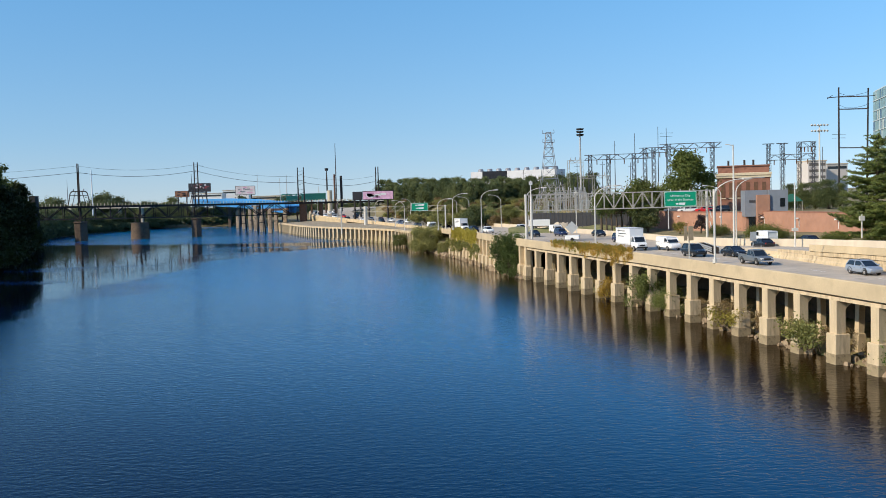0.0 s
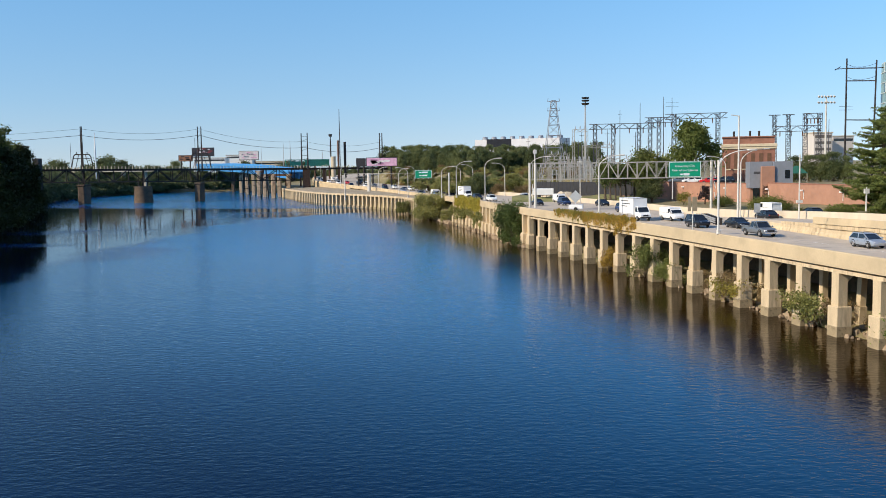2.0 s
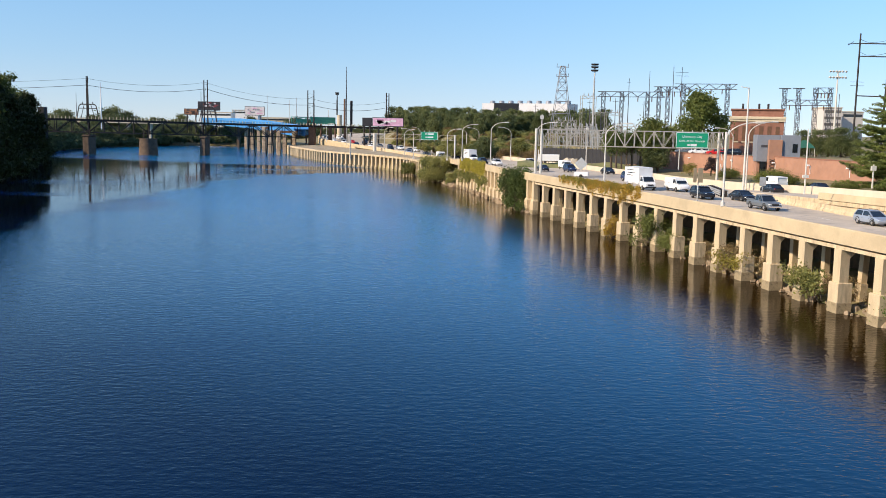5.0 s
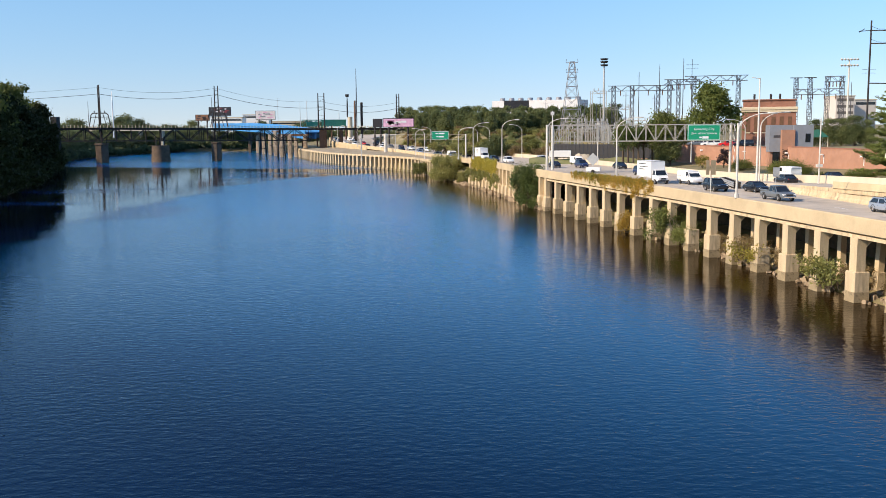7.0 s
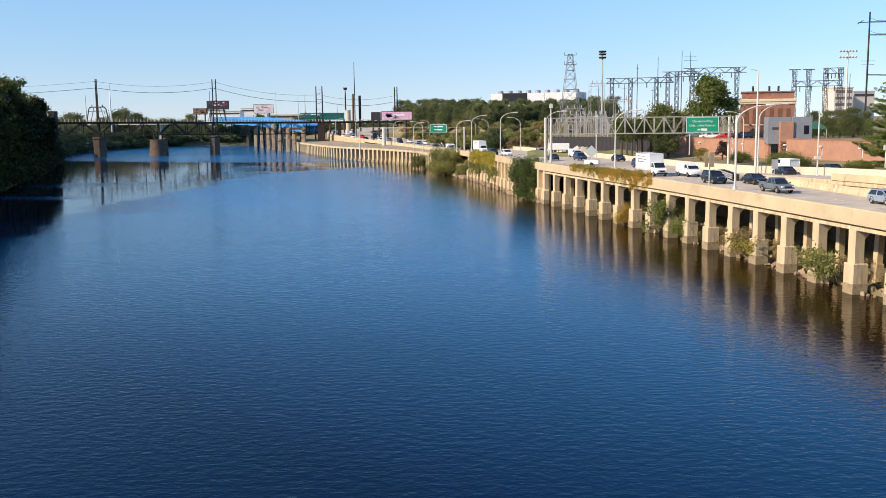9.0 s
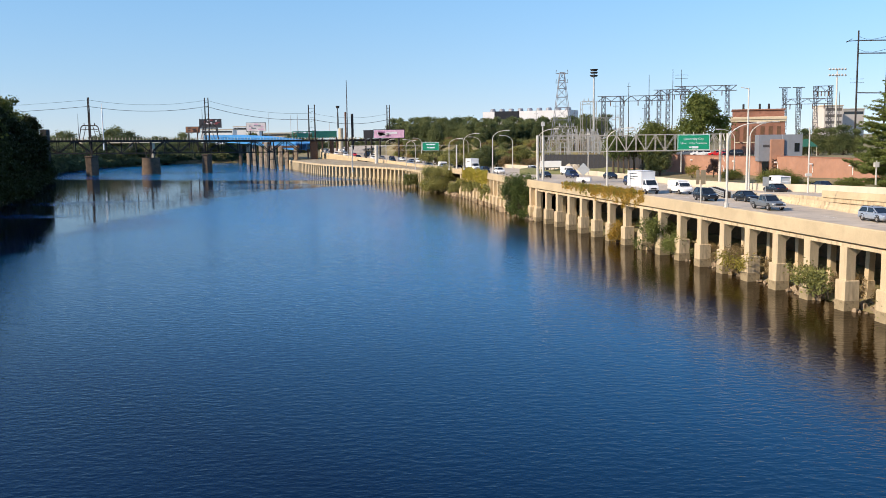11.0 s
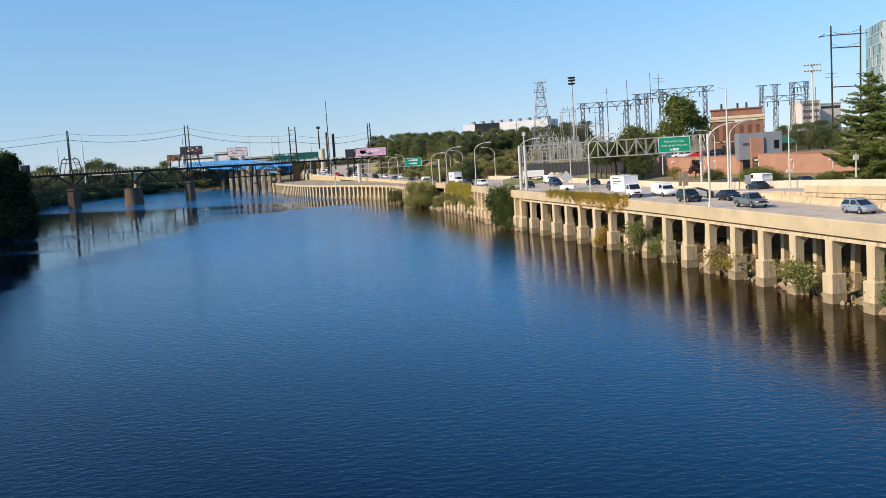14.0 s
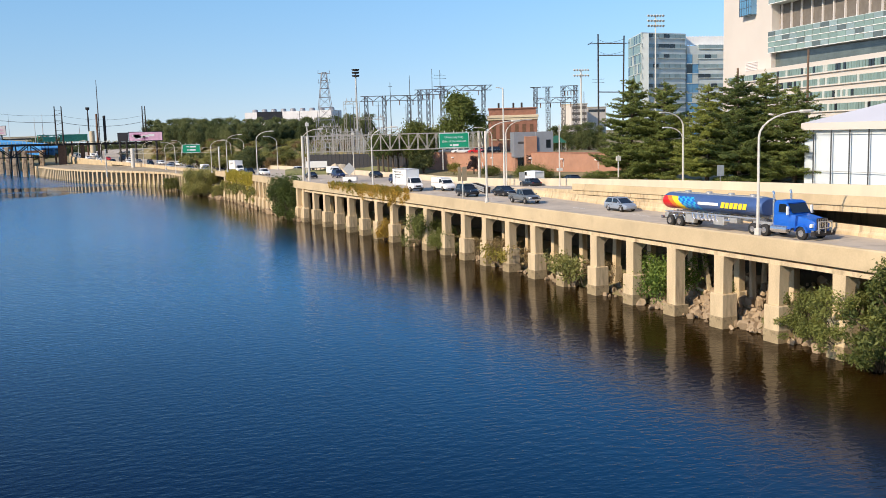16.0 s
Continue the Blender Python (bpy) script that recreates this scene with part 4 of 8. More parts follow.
# ---------- railway bridge far down the river ----------
RB = [Vector((-300, 440, 18.0)), Vector((-179, 467, 17.3)), Vector((-152, 475, 17.0)), Vector((-127, 487, 16.7)), Vector((-82, 508, 16.3)), Vector((-20, 536, 16.0)), Vector((40, 560, 16.0))]
rail = thing("railway_bridge", "dark weathered steel railway bridge on stone piers over the river", "bridge")
for i in range(len(RB) - 1):
    a, b = RB[i], RB[i + 1]
    d = (b - a).normalized()
    sd = Vector((d.y, -d.x, 0)) * 2.6
    g = G()
    for s in (-1, 1):
        g.beam(a + sd * s - Vector((0, 0, 0.5)), b + sd * s - Vector((0, 0, 0.5)), 0.5, 0.9)
    part("girder", g, "dark_steel", rail)
    g = G()
    g.beam(a - Vector((0, 0, 0.02)), b - Vector((0, 0, 0.02)), 6.4, 0.3)
    part("deck", g, "dark_steel", rail)
    if i < 4:
        g = G()
        n = max(4, 2 * round((b - a).length / 16))
        dz = 6.4
        for s in (-1, 1):
            g.beam(a + sd * s - Vector((0, 0, dz)), b + sd * s - Vector((0, 0, dz)), 0.5)
            for k in range(n + 1):
                p = a.lerp(b, k / n) + sd * s
                g.beam(p, p - Vector((0, 0, dz)), 0.32)
                if k < n:
                    q = a.lerp(b, (k + 1) / n) + sd * s
                    u, w = (p, q - Vector((0, 0, dz))) if k % 2 else (p - Vector((0, 0, dz)), q)
                    g.beam(u, w, 0.42)
        part("truss", g, "dark_steel", rail)
    g = G()
    n = round((b - a).length / 1.7)
    for k in range(n):
        p = a.lerp(b, k / n) + sd * 1.2
        g.beam(p, p + Vector((0, 0, 1.3)), 0.24)
    tagged(part("railing_post", g, "stone_trim", rail, "pale short railing posts"), kind="stuff")
    g = G()
    g.beam(a + sd * 1.2 + Vector((0, 0, 0.75)), b + sd * 1.2 + Vector((0, 0, 0.75)), 0.08)
    part("rail", g, "dark_steel", rail)
M["pier_stone"] = mat("brown_stone_pier", (0.135, 0.092, 0.06), 0.9, var=0.4, scale=0.5, grain=3, bump=0.5, dirt=(0.06, 0.045, 0.032))
for (x, y), w, rnd in (((-179, 467), 3.2, False), ((-152, 474), 4.4, True), ((-127, 487), 3.0, False)):
    g = G()
    if rnd:
        g.tube([(x, y, -2), (x, y, 0.5), (x, y, 7.6), (x, y, 8.3)], [4.9, 4.7, 4.3, 4.5], 18)
    else:
        g.box(x - w * 0.5, x + w * 0.5, y - 4.5, y + 4.5, -2, 9.0, 0.35)
        g.box(x - w * 0.58, x + w * 0.58, y - 4.8, y + 4.8, 9.0, 9.7, 0.1)
    part("pier", g, "pier_stone", rail, smooth=rnd)
    g = G()
    for s in (-2.2, 2.2):
        for q in (-3, 3):
            g.beam((x + s * 0.5, y + q, 8.2), (x + s * 0.7, y + q, 12.5), 0.4)
        g.beam((x + s, y - 3, 11), (x + s, y + 3, 11), 0.25)
    part("bearing_frame", g, "dark_steel", rail)
for x, y, w in ((-75.2, 511, 3.4), (-66, 515, 1.6), (-58, 518, 1.6)):
    g = G()
    g.box(x - w / 2, x + w / 2, y - 2.5, y + 2.5, 3, 15.6, 0.2)
    part("abutment", g, "rust", rail)
for x, y in ((-105, 497), (-96, 501)):
    g = G()
    for s in (-2, 2):
        g.beam((x + s, y, -1), (x + s * 0.4, y, 15.5), 0.5)
    g.beam((x - 1.5, y, 6), (x + 1.5, y, 6), 0.3)
    part("bent", g, "dark_steel", rail)


def rail_mast(x, y, z0, z1, gap, label, arms=True):
    m = thing("catenary_mast", label, "mast", group="railway masts")
    for s in (-gap / 2, gap / 2):
        g = G()
        g.tube([(x + s, y, z0), (x + s, y, z1)], [0.42, 0.26], 6)
        part("post", g, "dark_steel", m)
    for k in range(7):
        g = G()
        z = z0 + (z1 - z0) * (0.12 + 0.13 * k)
        g.beam((x - gap / 2, y, z), (x + gap / 2, y, z + (1.2 if k % 2 else 0)), 0.15)
        part("brace", g, "dark_steel", m)
    if not arms:
        return m
    g = G()
    g.beam((x - 3.4, y, z0 + 9.6), (x + 3.4, y, z0 + 9.6), 0.5)
    g.beam((x - 4.2, y, z0 + 7.6), (x + 4.2, y, z0 + 7.6), 0.3)
    for s in (-1, 1):
        g.tube([(x + s * 3.4, y, z0 + 9.6), (x + s * 4.3, y, z0 + 8.6), (x + s * 5.6, y, z0 + 2.2)], 0.28, 6)
        g.beam((x + s * 1.6, y, z0 + 9.6), (x + s * 3.6, y, z0 + 2.2), 0.24)
        g.tube([(x + s * 2.6, y, z0 + 9.6), (x + s * 2.6, y, z0 + 10.8)], 0.22, 6)
    part("arm", g, "dark_steel", m)
    return m


rail_mast(-180.5, 470, 15.0, 38.4, 0.6, "tall dark steel catenary mast above a bridge pier")
rail_mast(-127, 490, 15.0, 38.4, 1.8, "twin-legged dark steel catenary mast above a bridge pier")
rail_mast(-74.3, 500, 15.6, 34.6, 3.2, "portal-shaped dark steel catenary mast beside the abutment", False)
rail_mast(-36, 530, 15.6, 35.0, 1.4, "slim dark steel catenary mast behind the roadway", False)
wires = thing("overhead_wire", "thin dark sagging wires strung between the railway masts", "wires")
tops = [Vector((-330, 436, 30)), Vector((-180.5, 470, 34)), Vector((-127, 490, 34)), Vector((-74, 500, 27)), Vector((-36, 530, 27))]
for dz in (0.0, 3.2):
    for a, b in zip(tops, tops[1:]):
        g = G()
        pts = [a.lerp(b, k / 12) + Vector((0, 0, dz - 4 * 2.4 * (k / 12) * (1 - k / 12))) for k in range(13)]
        g.tube(pts, 0.10 if dz == 0 else 0.055, 4)
        part("wire", g, "lattice", wires)

# blue road bridge beyond it
blue = thing("blue_bridge", "bright blue painted steel girder bridge on concrete piers", "bridge")
BB = [Vector((-178, 700, 18.8)), Vector((-152, 652, 18.6)), Vector((-122, 600, 17.2)), Vector((-98, 556, 15.2)), Vector((-82, 530, 13.6))]
for a, b in zip(BB, BB[1:]):
    g = G()
    d = (b - a).normalized()
    sd = Vector((d.y, -d.x, 0)) * 6.0
    for s in (-1, 0, 1):
        g.beam(a + sd * s - Vector((0, 0, 1.6)), b + sd * s - Vector((0, 0, 1.6)), 0.5, 3.4)
    for k in range(8):
        p = a.lerp(b, k / 8)
        g.beam(p + sd - Vector((0, 0, 3.3)), p + sd + Vector((0, 0, 0.3)), 0.7)
        g.beam(p - sd - Vector((0, 0, 1.5)), p + sd - Vector((0, 0, 1.5)), 0.5, 1.5)
    part("girder", g, "blue_paint", blue)
    g = G()
    g.beam(a + Vector((0, 0, 0.4)), b + Vector((0, 0, 0.4)), 13.5, 0.5)
    part("deck", g, "blue_paint", blue)
    g = G()
    g.beam(a - sd * 1.05 + Vector((0, 0, 1.2)), b - sd * 1.05 + Vector((0, 0, 1.2)), 0.3, 1.1)
    g.beam(a + sd * 1.05 + Vector((0, 0, 1.2)), b + sd * 1.05 + Vector((0, 0, 1.2)), 0.3, 1.1)
    part("parapet", g, "blue_paint", blue)
for x, y in ((-164, 712), (-147, 672), (-134.5, 640), (-124, 610), (-115, 586), (-107, 562), (-100, 544), (-91, 522)):
    for s in (-4.2, 4.2):
        g = G()
        g.box(x + s - 1.0, x + s + 1.0, y - 1.4, y + 1.4, -2, 13.2 if y < 560 else 15.2, 0.2)
        part("pier", g, "pier_tan" if y < 660 else "pier_stone", blue)
    g = G()
    g.box(x - 6.2, x + 6.2, y - 1.2, y + 1.2, 12 if y < 560 else 14, 13.2 if y < 560 else 15.2, 0.1)
    part("crosshead", g, "rust", blue)
g = G()
g.box(-255, -196, 640, 650, 15.6, 16.8)
for x in (-250, -235, -220, -205):
    g.box(x - 0.8, x + 0.8, 643, 647, 0, 15.7)
solid("road_bridge", g, "concrete_pale", "pale concrete road bridge far behind the trees", "bridge")


# ---------- lamps, gantries and signs along the roadway ----------
def street_lamp(x, y, z, h, reach, aim, label, double=False, r=0.105):
    """A tapered pole whose arm curves over towards aim (degrees)."""
    t = thing("street_lamp", label, "street lamp", pose(x, y, z, 0, 0, aim), group="roadway lamps")
    g = G()
    g.tube([(0, 0, 0), (0, 0, 0.5)], 0.26, 8)
    part("base", g, "pole", t)
    g = G()
    g.tube([(0, 0, 0), (0, 0, h * 0.8)], [r * 1.25, r * 0.85], 8)
    part("pole", g, "pole", t)
    for s in ((1, -1) if double else (1,)):
        g = G()
        pts = [(s * reach * (1 - math.cos(q)), 0, h * 0.8 + h * 0.2 * math.sin(q)) for q in np.linspace(0, math.pi / 2, 8)]
        g.tube(pts, [r * 0.8] * 4 + [r * 0.62] * 4, 6)
        arm = part("arm", g, "pole", t)
        g = G()
        e = pts[-1]
        g.loft([[(e[0] + s * u, w * k, e[2] + q) for k, q in ((-1, 0.03), (-0.6, 0.12), (0.6, 0.12), (1, 0.03), (0.6, -0.1), (-0.6, -0.1))] for u, w in ((-0.1, 0.06), (0.1, 0.17), (0.7, 0.2), (0.95, 0.08))])
        part("lamp_head", g, "pole", arm)
    return t


LL = "tall pale steel lamp with a curved arm on the river parapet"
for x, y, h in ((39.75, 63.9, 9.25), (31.2, 108.4, 9.6), (24.6, 152.3, 9.6), (16.9, 190, 9.9), (9.3, 226, 10.0), (2.7, 249, 9.5), (-1.3, 272, 9.0)):
    street_lamp(x + 0.1, y, 7.75 if y < 255 else 7.0, h, 3.2, -10, LL)
tw = street_lamp(65.2, 124, 7.6, 10.6, 3.0, 185, "tall pale steel lamp with two arms behind the ramp parapet", r=0.14)
g = G()
g.tube([(2.6 * (1 - math.cos(q)), 0, 6.6 + 1.9 * math.sin(q)) for q in np.linspace(0, math.pi / 2, 8)], 0.09, 6)
arm = part("arm", g, "pole", tw)
g = G()
g.box(2.45, 3.35, -0.17, 0.17, 8.42, 8.6, 0.05)
part("lamp_head", g, "pole", arm)
street_lamp(46.8, 150, 7.0, 11.0, 3.6, 0, "tall pale steel lamp with a curved arm at the ramp wall")
street_lamp(58, 196, 7.2, 10.0, 3.0, 185, "slim pale lamp in front of the brick wall")
street_lamp(9.6, 334, 6.0, 10.5, 3.2, 185, "pale steel lamp with a curved arm on the far roadway edge")
street_lamp(18.9, 302, 6.2, 10.6, 3.2, 185, "pale steel lamp with a curved arm on the far roadway edge")
for x, y in ((-12, 300), (-17.5, 352), (-28, 395), (-50, 450), (-66, 500), (-14, 420), (6, 380)):
    street_lamp(x, y, road_z(y), 9.5, 3.0, -15 if x < -16 else 180, "pale distant lamp beside the curving roadway")
# straight tall light pole and short posts
g = G()
g.tube([(45.8, 148, 6.9), (45.8, 148, 23.2)], [0.2, 0.1], 8)
g.beam((45.8, 148, 23.1), (44.6, 148, 23.3), 0.12)
solid("tall_pole", g, "pole", "very tall straight pale pole with a short top bracket", "pole")
g = G()
g.tube([(49.1, 131.2, 7.6), (49.1, 131.2, 16.9)], [0.12, 0.08], 6)
g.box(48.7, 49.5, 131.0, 131.4, 10.2, 10.6)
solid("camera_pole", g, "pole", "slim pale pole with a small box on it", "pole")
for az, d, z0, z1 in ((8.1, 225, 7, 17.0), (12.6, 236, 8, 14.5), (13.5, 215, 8, 13.6), (5.4, 192, 7.8, 19.2), (24.0, 152, 8.5, 12)):
    p = polar(az, d)
    g = G()
    g.tube([(p.x, p.y, z0), (p.x, p.y, z1)], [0.13, 0.1], 6)
    g.box(p.x - 0.35, p.x + 0.35, p.y - 0.2, p.y + 0.2, z1 - 0.9, z1 - 0.2)
    solid("post", g, "pole", "slim pale steel post with a small box at its top", "pole", group="slim posts")

gantry = thing("sign_gantry", "galvanised steel truss gantry spanning the roadway", "gantry")
GA, GB = Vector((17.2, 187.2, 0)), Vector((52.2, 183.3, 0))
gd = (GB - GA).normalized()
gs = Vector((gd.y, -gd.x, 0)) * 0.9
for base, zb in ((GA, 7.6), (GB, 7.0)):
    for s in (-1, 1):
        g = G()
        p = base + gs * s * 0.9 + gd * s * 0.55
        g.tube([(p.x, p.y, zb), (p.x, p.y, 16.4)], 0.26, 10)
        part("post", g, "pole", gantry)
    g = G()
    for z in (9, 11, 13, 15):
        g.beam(base + gs * 0.9 + Vector((0, 0, z)), base - gs * 0.9 + Vector((0, 0, z + 1.2)), 0.14)
    part("brace", g, "pole", gantry)
ztop, zbot, nb = 16.25, 13.15, 19
for s in (-1, 1):
    for z in (ztop, zbot):
        g = G()
        g.beam(GA + gs * s + Vector((0, 0, z)), GB + gs * s + Vector((0, 0, z)), 0.18)
        part("chord", g, "gantry_steel", gantry)
    for k in range(nb):
        a, b = GA.lerp(GB, k / nb) + gs * s, GA.lerp(GB, (k + 1) / nb) + gs * s
        g = G()
        g.beam(a + Vector((0, 0, zbot)), a + Vector((0, 0, ztop)), 0.12)
        part("vertical", g, "gantry_steel", gantry)
        g = G()
        z1, z2 = (zbot, ztop) if k % 2 else (ztop, zbot)
        g.beam(a + Vector((0, 0, z1)), b + Vector((0, 0, z2)), 0.09)
        part("diagonal", g, "gantry_steel", gantry)
for k in range(nb + 1):
    g = G()
    a = GA.lerp(GB, k / nb)
    g.beam(a - gs + Vector((0, 0, ztop)), a + gs + Vector((0, 0, ztop)), 0.1)
    g.beam(a - gs + Vector((0, 0, zbot)), a + gs + Vector((0, 0, zbot)), 0.1)
    if k < nb:
        g.beam(a - gs + Vector((0, 0, zbot)), GA.lerp(GB, (k + 1) / nb) + gs + Vector((0, 0, zbot)), 0.08)
    part("cross_brace", g, "gantry_steel", gantry)


def road_sign(p, w, h, face, label, lines):
    """A green sheet with white border, ribs behind and white words."""
    t = thing("road_sign", label, "road sign", Matrix.Translation(p) @ pose(0, 0, 0, 90, 0, face))
    g = G()
    g.box(-w / 2, w / 2, -h / 2, h / 2, -0.06, 0.0)
    part("panel", g, "green_sign", t)
    g = G()
    b = 0.09
    for x0, x1, y0, y1 in ((-w / 2 + .05, w / 2 - .05, h / 2 - .05 - b, h / 2 - .05), (-w / 2 + .05, w / 2 - .05, -h / 2 + .05, -h / 2 + .05 + b),
                           (-w / 2 + .05, -w / 2 + .05 + b, -h / 2 + .14, h / 2 - .14), (w / 2 - .05 - b, w / 2 - .05, -h / 2 + .14, h / 2 - .14)):
        g.box(x0, x1, y0, y1, 0, 0.008)
    part("border", g, "sign_white", t)
    g = G()
    for k in (-0.3, 0, 0.3):
        g.box(w * k - 0.06, w * k + 0.06, -h / 2 - 0.3, h / 2 + 0.4, -0.25, -0.06)
    part("bracket", g, "pole", t)
    for words, y, size in lines:
        if words is None:
            g = G()
            g.box(-size * 1.6, -size * 0.7, y - 0.14, y + 0.14, 0, 0.008)
            g.box(-size * 0.5, size * 1.6, y - 0.22, y + 0.22, 0, 0.008)
            part("marking", g, "sign_white", t)
        else:
            txt(words, size, "sign_white", t, pose(0, y, 0.004))
    return t


sp = polar(14.2, 184, 14.75)
road_sign(sp, 6.1, 2.95, 0.0, "green motorway sign with white lettering on the gantry", [("University City", 0.62, 0.62), ("Univ. of the Sciences", -0.16, 0.58), (None, -0.92, 0.55)])
far_sign = polar(-1.35, 303, 13.6)
road_sign(far_sign, 5.4, 2.6, 0.0, "green motorway sign over the far roadway, lettering unreadable", [(None, 0.6, 0.9), (None, -0.4, 0.8)])
fg = thing("sign_gantry", "slim steel sign gantry over the far roadway", "gantry")
g = G()
for z in (12.3, 13.9):
    g.beam(polar(-6.2, 342, z), polar(0.3, 302, z), 0.09)
for k in range(16):
    a, b = polar(-6.2, 342).lerp(polar(0.3, 302), k / 16), polar(-6.2, 342).lerp(polar(0.3, 302), (k + 1) / 16)
    g.beam((a.x, a.y, 12.3), (b.x, b.y, 13.9), 0.07)
part("truss", g, "gantry_steel", fg)
for az, d in ((-6.1, 342), (0.2, 302)):
    p = polar(az, d)
    g = G()
    g.tube([(p.x, p.y, 4.5), (p.x, p.y, 14)], 0.22, 8)
    part("post", g, "pole", fg)
p = polar(-4.64, 400)
g = G()
g.tube([(p.x, p.y, 5.2), (p.x, p.y, 13.7)], 0.8, 12)
solid("gantry_column", g, "pole", "stout pale steel column beside the far roadway", "column")
# tan board on a post, standing at the parapet
board = thing("notice_board", "weathered tan board on a slim post at the parapet", "sign")
g = G()
g.tube([(30.6, 117, 7.7), (30.6, 117, 11.7)], 0.07, 6)
part("post", g, "pole", board)
g = G()
g.box(29.95, 30.35, 116.8, 116.9, 10.0, 11.8)
g.box(30.5, 31.1, 116.75, 116.85, 10.0, 11.8)
part("panel", g, "tan_board", board)
# trailer with a diamond board in the roadway verge
dia = thing("sign_trailer", "grey diamond board on a low white trailer", "sign", pose(25.8, 187, 6.95, 0, 0, -15))
g = G()
g.box(-1.4, 1.4, -0.8, 0.8, 0.35, 1.1, 0.08)
part("body", g, "white", dia)
g = G()
g.box(-0.9, 0.9, -0.04, 0.04, -0.9, 0.9)
part("board", g, "steel", dia, m=pose(0, -0.95, 2.7, 0, 45, 0))
g = G()
g.tube([(0, -0.85, 1.3), (0, -0.85, 2.0)], 0.08, 6)
part("mast", g, "pole", dia)
for s in (-0.7, 0.7):
    g = G()
    g.tube([(0, s * 1.3 - 0.1, 0.33), (0, s * 1.3 + 0.1, 0.33)], 0.33, 12)
    part("wheel", g, "black", dia)
# crash cushion where the ramp parts from the roadway
att = thing("crash_cushion", "grey ribbed steel crash cushion at the gore", "crash barrier", pose(40.4, 143.5, 6.95, 0, 0, 83))
for s in (-0.55, 0.55):
    for z in (0.35, 0.62, 0.88):
        g = G()
        g.box(-7, 7, s - 0.06, s + 0.06, z - 0.1, z + 0.1, 0.03)
        part("rail", g, "steel", att)
for k in range(8):
    g = G()
    g.box(-6.8 + k * 1.93, -6.6 + k * 1.93, -0.5, 0.5, 0, 0.95)
    part("post", g, "dark_steel", att)
for k, (az, d, z) in enumerate(((18.25, 141, 8.2), (29.85, 117, 9.6))):
    p = polar(az, d)
    g = G()
    g.box(p.x - 0.45, p.x + 0.45, p.y - 0.03, p.y + 0.03, z + 0.6, z + 1.9, m=None)
    g.tube([(p.x, p.y + 0.05, z - 2), (p.x, p.y + 0.05, z + 1.7)], 0.05, 6)
    solid("small_sign", g, "steel", "small grey sign seen from its back on the wall", "sign", group="small signs")

# ---------- brick wall, gatehouse and brick building ----------
WP = [Vector((47, 254, 0)), Vector((66.2, 203.5, 0)), Vector((68.2, 199.5, 0)), Vector((75, 163, 0))]
terrace = thing("terrace", "raised ground behind the brick wall", "terrace", kind="structure")
g = G()
pts = [(47.2, 254.5), (66.5, 204), (72, 196.2), (75.6, 163), (170, 160), (170, 330), (40, 330)]
g.poly([(x, y, 4) for x, y in pts] + [(x, y, 10.9) for x, y in pts], [tuple(range(6, -1, -1)), tuple(range(7, 14))] + [(i, (i + 1) % 7, 7 + (i + 1) % 7, 7 + i) for i in range(7)])
part("fill", g, "earth", terrace)
bw = thing("brick_wall", "red brick retaining wall with a thin stone coping", "wall", kind="structure")
for a, b, z0, z1 in ((WP[0], WP[1], 11.2, 11.2), (WP[2], WP[3].lerp(WP[2], 0.18), 11.4, 11.4), (WP[3].lerp(WP[2], 0.18), WP[3], 11.4, 10.0)):
    d = (b - a).normalized()
    s = Vector((d.y, -d.x, 0)) * -0.25
    g = G()
    g.loft([[p - s + Vector((0, 0, 5)), p + s + Vector((0, 0, 5)), p + s + Vector((0, 0, z)), p - s + Vector((0, 0, z))] for p, z in ((a, z0), (b, z1))])
    part("panel", g, "brick", bw)
    g = G()
    g.loft([[p - s * 1.25 + Vector((0, 0, z)), p + s * 1.25 + Vector((0, 0, z)), p + s * 1.25 + Vector((0, 0, z + 0.22)), p - s * 1.25 + Vector((0, 0, z + 0.22))] for p, z in ((a, z0), (b, z1))])
    part("coping", g, "brick_dark", bw)
for x, y in ((57.3, 226.8), (63.0, 211.8), (68.0, 199.0), (70.4, 185.9), (72.8, 173.1)):
    g = G()
    g.tube([(x, y, 8.5), (x, y, 10.1)], 0.07, 6)
    lamp = part("wall_lamp", g, "white", bw)
    for q in (-0.42, 0.42):
        g = G()
        g.box(x + q - 0.30, x + q + 0.30, y - 0.22, y + 0.22, 10.1, 10.38, 0.06)
        part("lamp_head", g, "white", lamp)
gate = thing("gatehouse", "grey panelled gatehouse with a red brick pier", "building", pose(64.6, 200.5, 0, 0, 0, -8))
g = G()
g.box(0, 4.6, 0.8, 6, 10.4, 16.0)
g.box(4.65, 8.6, -0.2, 6, 10.6, 16.0)
part("upper_wall", g, "grey_panel", gate)
g = G()
g.box(2.2, 4.9, -0.6, 0.75, 6, 15.0, 0.05)
part("brick_pier", g, "brick", gate)
g = G()
g.box(4.9, 8.6, 0.2, 5.8, 6, 10.6)
g.box(0.2, 4.6, 1.4, 5.8, 6, 10.4)
part("brick_base", g, "brick", gate)
for x0, x1, z0, z1 in ((7.0, 8.0, 12.4, 14.2), (0.7, 2.0, 6.4, 10.4)):
    g = G()
    g.box(x0, x1, -0.24 if x0 > 4 else 0.76, 0.0 if x0 > 4 else 0.82, z0, z1)
    part("window", g, "glass", gate)
g = G()
for k in range(6):
    g.beam((2.4, -0.68, 6.6 + k * 0.75), (3.6, -0.68, 7.2 + k * 0.75), 0.1)
    g.beam((3.6, -0.68, 6.6 + k * 0.75), (2.4, -0.68, 7.2 + k * 0.75), 0.1)
